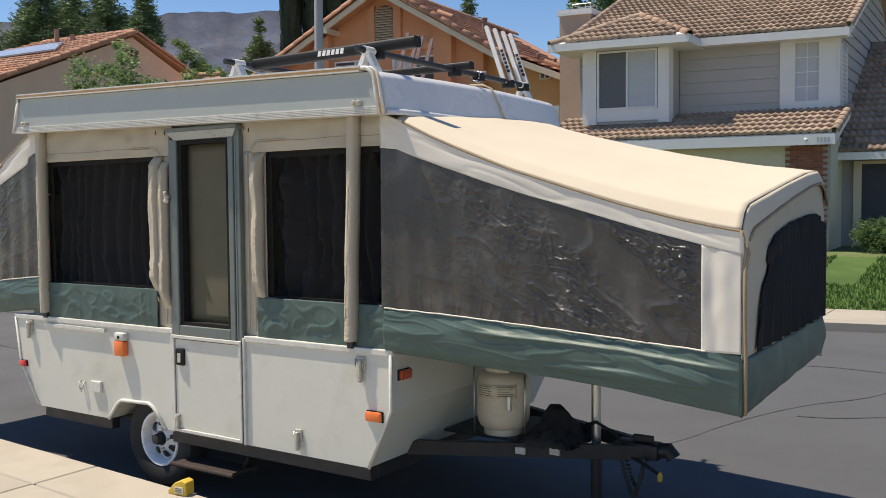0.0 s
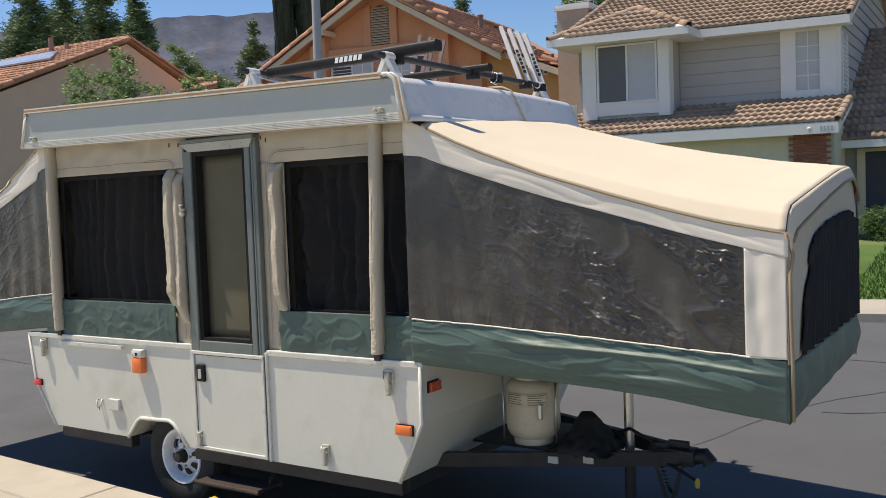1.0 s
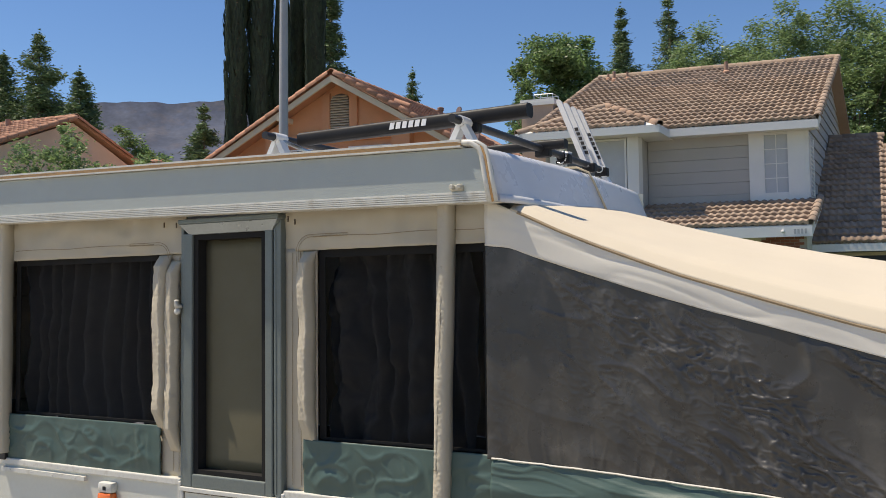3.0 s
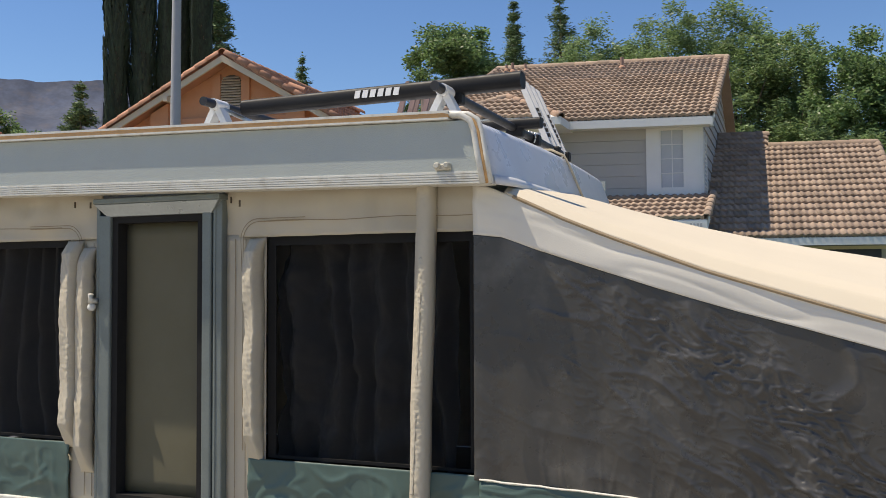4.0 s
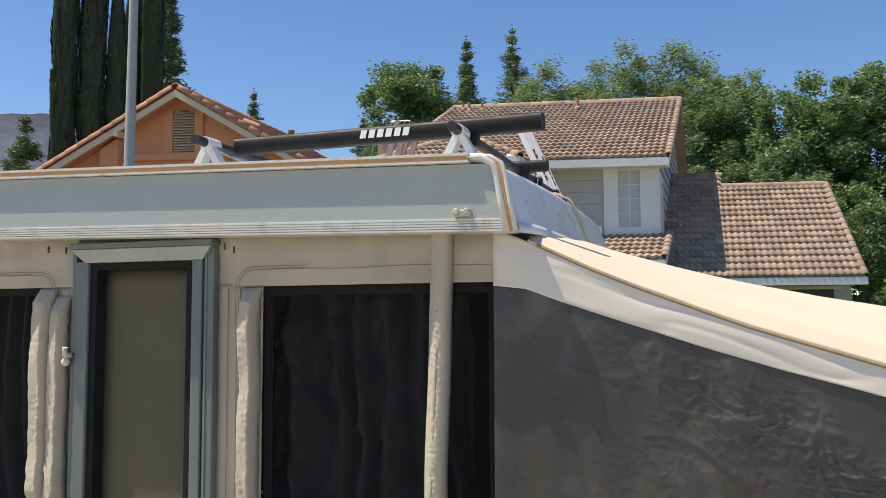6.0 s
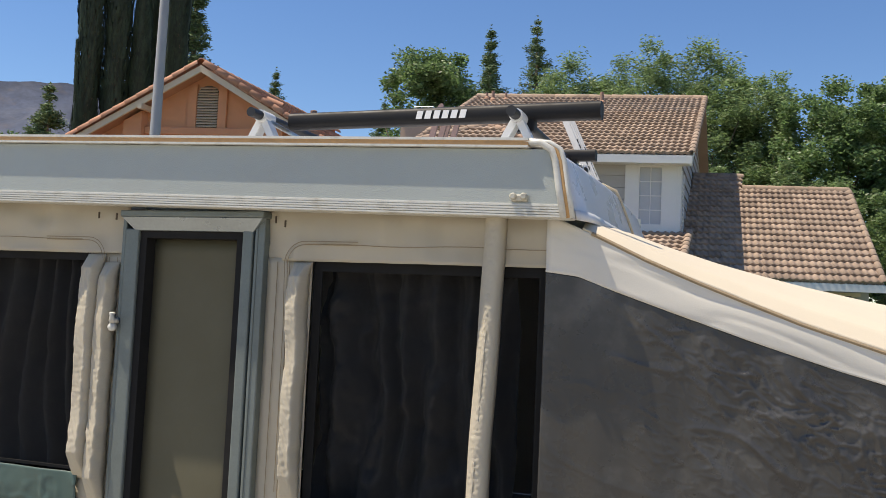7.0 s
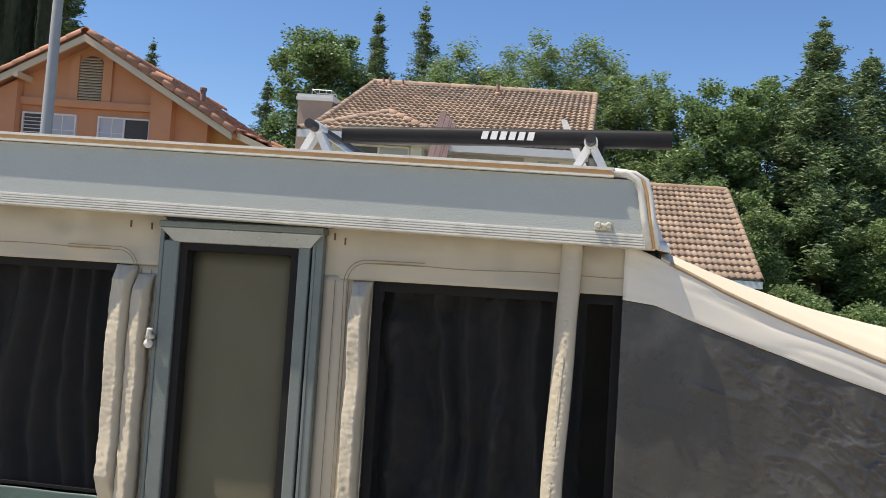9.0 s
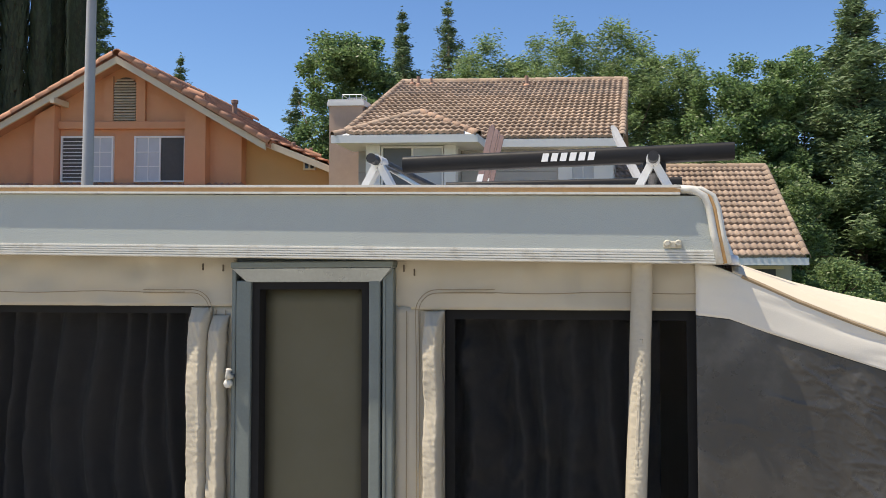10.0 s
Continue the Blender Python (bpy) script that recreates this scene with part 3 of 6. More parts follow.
caps(R4, G(1.6, 4.5, 6.05), G(4.56, 4.5, 6.05), 0.11, 0.36, TILE_BROWN)
caps(R4, G(0.15, 5.3, 6.52), G(1.6, 5.3, 6.52), 0.11, 0.36, TILE_BROWN)
caps(R4, G(4.85, -0.52, 3.15), G(4.55, 4.5, 6.05), 0.09, 0.36, TILE_BROWN, "rake_tile")
part("fascia", block(G, 0.18, 4.9, -0.56, -0.5, 2.94, 3.12), HOUSE_WHITE, R4)
part("garage_wall", block(G, 0.1, 4.6, 0.25, 9.0, 0.3, 3.1), SIDING, gh)
part("gable", slope([G(4.5, 0.25, 3.1), G(4.55, 4.5, 5.9), G(4.5, 8.9, 3.1)], 0.02), SIDING, gh)
gd = sub("garage_door", gh, G(2.4, 0.2, 0.9), "dark recessed garage door with pale frame")
part("door_leaf", block(G, 0.62, 4.2, 0.20, 0.24, 0.8, 2.86), DARK_DOOR, gd)
for k in range(4):
    part("door_panel", block(G, 0.68, 4.14, 0.185, 0.20, 0.84 + k * 0.51, 1.30 + k * 0.51), DARK_DOOR, gd)
part("door_frame", block(G, 0.44, 0.62, 0.14, 0.25, 0.8, 2.94), CREAM_TRIM, gd)
part("door_frame", block(G, 0.44, 4.4, 0.15, 0.25, 2.86, 2.94), CREAM_TRIM, gd)
# chimney
ch = sub("chimney", gh, G(-7.2, 2.3, 5), "pink stucco chimney with white cap")
part("shaft", block(G, -7.80, -6.86, 1.95, 2.85, 0.3, 7.55), paint("pink_stucco", (0.52, 0.36, 0.27), 0.92, vary=0.05, bump=0.005), ch)
part("cap", block(G, -7.85, -6.81, 1.90, 2.90, 7.50, 7.60), HOUSE_WHITE, ch)
part("cap", block(G, -7.83, -6.83, 1.92, 2.88, 7.60, 7.68), HOUSE_WHITE, ch)
bm = bm_new()
for du in (-7.5, -7.3, -7.1, -6.95):
    for dv in (2.15, 2.6):
        tube(bm, [G(du, dv, 7.66), G(du, dv, 7.86)], 0.014, 5)
for zz in (7.70, 7.86):
    tube(bm, [G(-7.5, 2.15, zz), G(-6.95, 2.15, zz), G(-6.95, 2.6, zz), G(-7.5, 2.6, zz), G(-7.5, 2.15, zz)], 0.012, 5)
part("spark_guard", bm, STEEL, ch)
PIPE = paint("painted_vent_pipe", (0.30, 0.19, 0.14), 0.7, vary=0.12)
for u, v, h, r in ((-2.65, 4.95, 0.36, 0.06), (-6.1, 5.2, 0.32, 0.05), (-5.7, 5.25, 0.26, 0.04), (-6.35, 5.4, 0.22, 0.04)):
    zz = 6.13 + pitch * (v + 0.5)
    vp = part("vent_pipe", tube(bm_new(), [G(u, v, zz - 0.1), G(u, v, zz + h)], r, 10), PIPE, R1, smooth="edges")
    part("pipe_flashing", lathe(bm_new(), [(r * 2.2, -0.02), (r * 2.0, 0.05), (r * 1.1, 0.10)], G(u, v, zz), "z", 12), paint("clay_flashing", (0.42, 0.24, 0.16), 0.8) if "clay_flashing" not in bpy.data.materials else bpy.data.materials["clay_flashing"], vp)

# --- orange house ---
oh = thing("house", O(0.5, 4.0, 0.75), "orange stucco house with terracotta tiled gable", "house")
KR, KL = 0.585, 0.575
PU, PZ = 0.27, 8.96


def rake_r(u):
    return PZ - KR * (u - PU)


def rake_l(u):
    return PZ - KL * (PU - u)


ow = part("wall", face(O, [(-4.4, 0.3), (3.62, 0.3), (3.62, rake_r(3.62) - 0.05), (PU, PZ - 0.05), (-4.4, rake_l(-4.4) - 0.05)], (0.0, 10)), STUCCO_ORANGE, oh, "orange stucco front wall")
part("wing_wall", face(O, [(3.62, 0.3), (6.55, 0.3), (6.55, 5.60), (3.62, 6.78)], (0.35, 9)), STUCCO_TAN, oh, "ochre stucco side wing")
for a, b in ((-2.24, -1.67), (2.10, 2.70)):
    part("pilaster", face(O, [(a, 0.3), (b, 0.3), (b, (rake_r(b) if b > PU else rake_l(b)) - 0.18), (a, (rake_r(a) if a > PU else rake_l(a)) - 0.18)], (-0.30, 0.0)), STUCCO_ORANGE, oh)
part("ledge", block(O, -1.67, 2.10, -0.14, 0.0, 6.99, 7.22, 0.02), STUCCO_ORANGE, oh)
for a, b in ((-0.36, -0.10), (0.58, 0.84)):
    part("raised_band", face(O, [(a, 7.22), (b, 7.22), (b, min(rake_r(b), rake_l(b)) - 0.2), (a, min(rake_l(a), rake_r(a)) - 0.2)], (-0.10, 0.0)), STUCCO_ORANGE, oh)
arch = [(-0.10, 7.22), (0.58, 7.22)] + [(0.24 + 0.34 * math.cos(a), 8.20 + 0.32 * math.sin(a)) for a in [math.pi * k / 12 for k in range(13)]]
vent = sub("gable_vent", oh, O(0.24, -0.05, 7.3), "arched cream louvred vent")
# dark backing sheet: shade between the louvres is put into its colour
part("vent_back", face(O, arch, (-0.04, 0.0)), paint("vent_shadow_board", (0.12, 0.09, 0.06), 0.9), vent)
LOUVRE = paint("cream_louvre", (0.55, 0.44, 0.32), 0.7, vary=0.06)
for k in range(15):
    z = 7.25 + k * 0.082
    half = 0.32 if z < 8.2 else 0.32 * math.sqrt(max(0.04, 1 - ((z - 8.2) / 0.32) ** 2))
    bm = bm_new()
    prism(bm, [O(0.24 - half, -0.04, z + 0.05), O(0.24 - half, -0.10, z), O(0.24 - half, -0.105, z + 0.015), O(0.24 - half, -0.04, z + 0.066)], O(half * 2, 0, 0) - O(0, 0, 0))
    part("louvre", bm, LOUVRE, vent)
DARK_BLIND = paint("dark_blind", (0.06, 0.055, 0.05), 0.6, vary=0.1)
sash(O, oh, -1.61, -0.08, 5.45, 6.79, -0.02, (DARK_BLIND, BLIND), ((1, 12), (2, 3)), HOUSE_WHITE)
sash(O, oh, 0.53, 2.02, 5.45, 6.79, -0.02, (BLIND, DARK_BLIND), ((2, 3), None), HOUSE_WHITE)
sash(O, oh, 5.32, 5.68, 5.84, 6.24, 0.32, (GLASS_DARK, GLASS_DARK), (None, None), CREAM_TRIM)
OR = sub("roof", oh, O(0.27, 3, 8), "terracotta barrel tile roof")
part("roof_deck", slope([O(PU, -0.6, PZ + 0.05), O(4.55, -0.6, rake_r(4.55) + 0.05), O(4.55, 10, rake_r(4.55) + 0.05), O(PU, 10, PZ + 0.05)], 0.10), TILE_RED_ALL, OR)
part("roof_deck", slope([O(PU, -0.6, PZ + 0.05), O(-4.75, -0.6, rake_l(-4.75) + 0.05), O(-4.75, 10, rake_l(-4.75) + 0.05), O(PU, 10, PZ + 0.05)], 0.10), TILE_RED_ALL, OR)
part("roof_deck", slope([O(4.3, -0.15, 6.68), O(6.85, -0.15, 5.66), O(6.85, 9, 5.66), O(4.3, 9, 6.68)], 0.10), TILE_RED_ALL, OR)
for p, q, k in ((PU, 4.55, -KR), (-4.75, PU, KL)):
    za = PZ + k * (p - PU)
    zb = PZ + k * (q - PU)
    bm = bm_new()
    prism(bm, [O(p, -0.62, za - 0.17), O(q, -0.62, zb - 0.17), O(q, -0.62, zb + 0.03), O(p, -0.62, za + 0.03)], O(0, 0.06, 0) - O(0, 0, 0))
    part("barge_board", bm, CREAM_TRIM, OR)
bm = bm_new()
prism(bm, [O(4.3, -0.2, 6.48), O(6.85, -0.2, 5.46), O(6.85, -0.2, 5.66), O(4.3, -0.2, 6.68)], O(0, 0.06, 0) - O(0, 0, 0))
part("barge_board", bm, CREAM_TRIM, OR)
for u in (-3.6, -1.5):
    part("outrigger", block(O, u - 0.06, u + 0.06, -0.7, 0.0, rake_l(u) - 0.30, rake_l(u) - 0.14), CREAM_TRIM, OR)
caps(OR, O(4.6, -0.58, rake_r(4.6) + 0.08), O(PU + 0.08, -0.58, PZ + 0.08), 0.135, 0.42, TILE_RED, "rake_tile")
caps(OR, O(-4.8, -0.58, rake_l(-4.8) + 0.08), O(PU - 0.08, -0.58, PZ + 0.08), 0.135, 0.42, TILE_RED, "rake_tile")
caps(OR, O(PU, -0.6, PZ + 0.10), O(PU, 9.5, PZ + 0.10), 0.14, 0.42, TILE_RED)
for u, v, h, r in ((2.15, 3.0, 0.62, 0.085), (4.0, 3.2, 0.35, 0.05), (4.5, 3.4, 0.45, 0.05), (5.9, 3.0, 0.28, 0.04), (6.3, 3.0, 0.22, 0.04)):
    zz = rake_r(u) if u < 4.5 else 6.6 - 0.4 * (u - 4.3)
    vp = part("vent_pipe", tube(bm_new(), [O(u, v, zz - 0.1), O(u, v, zz + h)], r, 10), PIPE, OR, smooth="edges")
    part("pipe_cowl", lathe(bm_new(), [(r * 1.3, h - 0.10), (r * 1.35, h), (r * 0.9, h + 0.02)], O(u, v, zz), "z", 12), PIPE, vp)
for u, v in ((1.6, 0.9), (4.9, 1.6)):
    zz = rake_r(u) if u < 4.5 else 6.44
    part("roof_vent_hood", tube(bm_new(), [O(u, v - 0.05, zz + 0.10), O(u + 0.5, v, zz - 0.06)], 0.16, 12, 0.12), TILE_RED, OR, smooth="edges")
# porch roof under the windows
PR = sub("porch_roof", oh, O(-1, -1.2, 5), "terracotta tile porch roof")
part("roof_deck", slope([O(-6.5, -2.2, 4.35), O(3.9, -2.2, 4.35), O(3.9, -0.02, 5.36), O(-6.5, -0.02, 5.36)], 0.1), CREAM_TRIM, PR)
part("porch_wall", block(O, -6.2, 3.6, -1.9, 0.0, 0.3, 4.6), STUCCO_ORANGE, oh)
# left wing seen past the gable
part("side_wing", block(O, -8.5, -4.4, 1.5, 9, 0.3, 5.6), STUCCO_ORANGE, oh)

# --- beige house further along ---
bh = thing("house", (-24.5, 16.5, 0.6), "beige stucco house with terracotta roof and solar panel", "house")
BP, BR = Vector((-22.26, 15.87, 7.83)), Vector((-26.54, 15.34, 7.83))      # ridge ends
FL, FR_ = Vector((-21.36, 8.62, 4.82)), Vector((-22.72, 19.55, 6.45))        # feet of the gable's rakes
ridge_run = BR - BP
HIP = FL + ridge_run * 2.5
inw = ridge_run.normalized() * 0.14
bm = bm_new()
prism(bm, [Vector((FL.x, FL.y + 0.5, 0.3)) + inw, Vector((FR_.x, FR_.y - 0.5, 0.3)) + inw, FR_ + inw + Vector((0, -0.5, -0.05)), BP + inw + Vector((0, 0, -0.16)), FL + inw + Vector((0, 0.5, 0.02))], ridge_run * 2.2)
part("wall", bm, STUCCO_BEIGE, bh, "beige stucco gable wall")
BR1 = sub("roof", bh, BP, "terracotta tile roof")
part("roof_deck", slope([FL, BP, BR, HIP], 0.09), TILE_RED_ALL, BR1)
part("roof_deck", slope([BP, FR_, FR_ + ridge_run * 2.5, BR], 0.09), TILE_RED_ALL, BR1)
part("roof_deck", slope([BR, FR_ + ridge_run * 2.5, HIP], 0.16), TILE_RED_ALL, BR1)
caps(BR1, FL, BP, 0.10, 0.42, TILE_RED, "rake_tile")
caps(BR1, FR_, BP, 0.10, 0.42, TILE_RED, "rake_tile")
caps(BR1, BP, BR, 0.12, 0.42, TILE_RED)
up_ = Vector((-0.64, 5.18, 2.15))
n_ = up_.cross(ridge_run).normalized()
n_ = n_ if n_.z > 0 else -n_
foot = BP - up_
bm = bm_new()
prism(bm, [foot + ridge_run * a + up_ * b + n_ * 0.13 for a, b in ((0.17, 0.51), (1.30, 0.42), (1.60, 0.60), (0.42, 0.75))], n_ * 0.05)
part("solar_panel", bm, paint("solar_glass", (0.36, 0.39, 0.44), 0.15, vary=0.05, scale=1, fine=8), BR1, "pale reflecting solar panel")
VENT = paint("brown_vent", (0.20, 0.12, 0.08), 0.8)
for y in (15.43, 15.78):
    gv = sub("gable_vent", bh, (-22.34, y, 6.9), "brown louvred gable vent")
    part("vent_back", box(bm_new(), -22.42, -22.33, y, y + 0.25, 6.90, 7.24), VENT, gv)
    for k in range(6):
        part("louvre", box(bm_new(), -22.33, -22.29, y, y + 0.25, 6.905 + k * 0.057, 6.94 + k * 0.057), VENT, gv)
for f, h in ((0.62, 0.55), (0.45, 0.30)):
    c = lerp_(BP, BR, f) + Vector((0.0, -0.8, -0.33))
    part("vent_pipe", tube(bm_new(), [c - Vector((0, 0, 0.2)), c + Vector((0, 0, h))], 0.08, 8), PIPE, BR1, smooth="edges")
side_roof = sub("lower_roof", bh, FR_, "low terracotta roof beside the gable")
LOW = [Vector((-20.51, 16.42, 5.96)), Vector((-19.74, 17.28, 6.20)), Vector((-19.95, 17.45, 6.42)), Vector((-20.40, 16.90, 6.36))]
part("roof_deck", slope(LOW, 0.12), TILE_RED_ALL, side_roof)
caps(side_roof, LOW[0], LOW[1], 0.09, 0.36, TILE_RED, "rake_tile")
caps(side_roof, LOW[3], LOW[2], 0.09, 0.36, TILE_RED, "rake_tile")
part("low_wall", box(bm_new(), -21.6, -19.95, 17.0, 19.2, 0.4, 6.0), STUCCO_BEIGE, side_roof)

# street lamp post
post = thing("street_lamp", (-9.79, 10.75, 0.18), "tall tapered grey concrete street lamp post", "street lamp")
part("post", tube(bm_new(), [(-9.83, 10.75, 0.15), (-9.80, 10.75, 3.0), (-9.76, 10.75, 9.2)], 0.135, 14, 0.075), POST_GREY, post, smooth="edges")
part("arm", tube(bm_new(), [(-9.76, 10.75, 9.0), (-9.6, 10.2, 9.25), (-9.4, 9.2, 9.35)], 0.04, 8), POST_GREY, post)
part("lamp_head", rounded(box(bm_new(), -9.52, -9.28, 8.6, 9.3, 9.28, 9.42), 0.05), POST_GREY, post)


# ---- the pop-up camper ----
ROAD = 0.05
lerp = lerp_
TENT = 0.025                      # the canvas wall stands a little inside the body's side
camper = thing("camper", (-1.75, 1.0, ROAD), "white pop-up camper with cream and green canvas, standing open", "camper")


def roof_low(x):
    return 2.40 - 0.0208 * (x - 0.05)


def roof_top(x):
    return 2.615 - 0.0258 * (x - 0.05)


# body: one hull with the wheel arch cut in
hull = [(-3.52, 0, 1.12), (-3.465, 0, 0.77), (-3.245, 0, 0.46), (-2.43, 0, 0.46), (-2.40, 0, 0.50), (-2.325, 0, 0.585), (-2.29, 0, 0.605), (-2.01, 0, 0.615),
        (-1.965, 0, 0.595), (-1.84, 0, 0.46), (-0.16, 0, 0.46), (0.0, 0, 0.80), (0.0, 0, 1.12)]
bm = bm_new()
prism(bm, hull, (0, 1.98, 0))
body = part("body", bm, WHITE_METAL, camper, "white painted aluminium body")
bm = bm_new()
box(bm, -2.47, -1.80, 0.34, 1.64, 0.40, 0.66)
part("wheel_well", bm, BLACK_STEEL, camper)
bm = bm_new()
tube(bm, [(p[0], -0.006, p[2]) for p in hull[3:10]], 0.013, 6)
part("wheel_arch_trim", bm, TRIM_WHITE, body, smooth=True)
for x0, x1 in ((-3.53, -1.755), (-1.105, 0.012)):
    bm = bm_new()
    box(bm, x0, x1, -0.012, 0.03, 1.098, 1.134)
    part("top_rail", rounded(bm, 0.006), TRIM_WHITE, body)
bm = bm_new()
box(bm, -0.005, 0.02, -0.01, 1.99, 1.098, 1.134)
part("top_rail", rounded(bm, 0.006), TRIM_WHITE, body)
for run in ([(-3.525, -0.004, 1.11), (-3.47, -0.004, 0.77), (-3.25, -0.004, 0.46)], [(0.004, -0.004, 1.11), (0.004, -0.004, 0.80), (-0.155, -0.004, 0.46)]):
    bm = bm_new()
    tube(bm, run, 0.011, 6)
    part("corner_trim", bm, TRIM_WHITE, body, smooth=True)
bm = bm_new()
box(bm, -3.13, -2.44, -0.024, 0.002, 1.062, 1.086)
for k in range(4):
    lathe(bm, [(0.004, 0.0), (0.004, 0.004)], (-3.05 + k * 0.18, -0.024, 1.074), "y", 8)
part("awning_rail", bm, TRIM_WHITE, body, "thin white screwed rail")
# chassis
for args in ((-3.23, -2.45, 0.03, 0.10, 0.375, 0.462), (-1.82, -0.17, 0.03, 0.10, 0.375, 0.462), (-2.50, -1.78, 0.36, 0.42, 0.375, 0.462), (-3.23, -0.17, 1.86, 1.94, 0.375, 0.462), (-3.23, -3.15, 0.10, 1.86, 0.375, 0.462), (-0.25, -0.17, 0.10, 1.86, 0.375, 0.462)):
    bm = bm_new()
    box(bm, *args)
    part("chassis_beam", rounded(bm, 0.005, 1), BLACK_STEEL, camper)
bm = bm_new()
box(bm, -3.2, -0.2, 0.11, 1.85, 0.44, 0.458)
part("underfloor", bm, BLACK_STEEL, camper)
bm = bm_new()
tube(bm, [(-1.98, 0.2, 0.345), (-1.98, 1.75, 0.345)], 0.03)
part("axle", bm, BLACK_STEEL, camper)


# wheels
def wheel(y, side):
    c = (-1.98, y, 0.368)
    tyre_r = 0.368 - ROAD
    bm = bm_new()
    pr = [(0.178, 0.0), (0.195, 0.012), (tyre_r - 0.045, 0.020), (tyre_r - 0.012, 0.008), (tyre_r, -0.018), (tyre_r, -0.125), (tyre_r - 0.012, -0.152), (tyre_r - 0.05, -0.165), (0.168, -0.15)]
    lathe(bm, [(r, h * side) for r, h in pr], c, "y", 40, capped=False)
    tyre = part("tyre", bm, RUBBER, w_thing, smooth="edges")
    bm = bm_new()
    pr = [(0.186, 0.004), (0.181, 0.014), (0.166, 0.012), (0.152, -0.006), (0.145, -0.05), (0.118, -0.052), (0.114, -0.040), (0.075, -0.020), (0.058, -0.006), (0.05, -0.006), (0.05, -0.12), (0.15, -0.13)]
    lathe(bm, [(r, h * side) for r, h in pr], c, "y", 40, capped=False)
    rim = part("rim", bm, RIM_WHITE, w_thing, "white spoked steel rim", smooth="edges")
    for k in range(8):
        a = k * math.tau / 8 + 0.2
        bm = bm_new()
        tri = [(0.087, -0.13), (0.128, -0.17), (0.134, 0.0), (0.128, 0.17), (0.087, 0.13)]
        loop = [(c[0] + r * math.cos(a + d), y - 0.002 * side + (0.048 - (0.134 - r) * 0.55) * side, c[2] + r * math.sin(a + d)) for r, d in tri]
        prism(bm, loop, (0, -0.012 * side, 0))
        part("rim_opening", bm, BLACK_STEEL, rim)
    for k in range(5):
        a = k * math.tau / 5
        bm = bm_new()
        lathe(bm, [(0.009, 0.0), (0.009, 0.022), (0.004, 0.026)], (c[0] + 0.066 * math.cos(a), y + 0.018, c[2] + 0.066 * math.sin(a)), "y", 6)
        part("wheel_nut", bm, STEEL, rim)
    bm = bm_new()
    lathe(bm, [(0.038, -0.03), (0.038, 0.03), (0.03, 0.045), (0.012, 0.05)], c, "y", 20)
    part("hub_cap", bm, BLACK_STEEL, rim, smooth="edges")


w_thing = new("wheel")
w_thing.parent = camper
w_thing.location = Vector((-1.98, 0.06, 0.345)) - camper.location
wheel(0.06, 1)

# door: lower panel, screened upper leaf, jambs
door = new("door")
door.parent = camper
door.location = Vector((-1.43, -0.02, 0.48)) - camper.location
door["label"] = "closed entry door with olive screen"
bm = bm_new()
box(bm, -1.722, -1.138, -0.016, 0.0, 0.492, 1.078)
part("lower_panel", rounded(bm, 0.004), WHITE_METAL, door)
for args in ((-1.742, -1.722, -0.026, 0.0, 0.47, 1.09), (-1.138, -1.118, -0.026, 0.0, 0.47, 1.09), (-1.722, -1.138, -0.026, 0.0, 0.47, 0.492), (-1.742, -1.118, -0.03, 0.0, 1.078, 1.10)):
    bm = bm_new()
    box(bm, *args)
    part("door_edge", rounded(bm, 0.004), TRIM_WHITE, door)
for args in ((-1.766, -1.746, -0.018, 0.01, 0.46, 1.12), (-1.114, -1.094, -0.018, 0.01, 0.46, 1.12)):
    bm = bm_new()
    box(bm, *args)
    part("jamb_trim", rounded(bm, 0.005), TRIM_WHITE, door)
SEALANT = paint("aged_sealant", (0.10, 0.075, 0.05), 0.8, vary=0.35, scale=9, fine=90)
for args in ((-1.746, -1.742, -0.0185, 0.0, 0.47, 1.10), (-1.118, -1.114, -0.0185, 0.0, 0.47, 1.10), (-1.742, -1.118, -0.02, 0.0, 0.464, 0.470), (-1.722, -1.138, -0.018, 0.0, 1.072, 1.0785), (-1.722, -1.719, -0.0175, 0.0, 0.492, 1.072), (-1.141, -1.138, -0.0175, 0.0, 0.492, 1.072)):
    part("seal_line", box(bm_new(), *args), SEALANT, door)
# the screened leaf
for args in ((-1.729, -1.668, -0.022, 0.012, 1.10, 2.352), (-1.204, -1.160, -0.022, 0.012, 1.10, 2.352), (-1.668, -1.204, -0.022, 0.012, 1.10, 1.165)):
    bm = bm_new()
    box(bm, *args)
    part("leaf_frame", rounded(bm, 0.006), ALUMINIUM, door)
for args in ((-1.752, -1.733, -0.012, 0.03, 1.10, 2.40), (-1.154, -1.113, -0.014, 0.03, 1.10, 2.40)):
    bm = bm_new()
    box(bm, *args)
    part("door_jamb", rounded(bm, 0.005), ALUMINIUM, door)
bm = bm_new()
box(bm, -1.152, -1.140, -0.018, -0.010, 1.11, 2.38)
part("jamb_bead", rounded(bm, 0.003), ALUMINIUM, door)
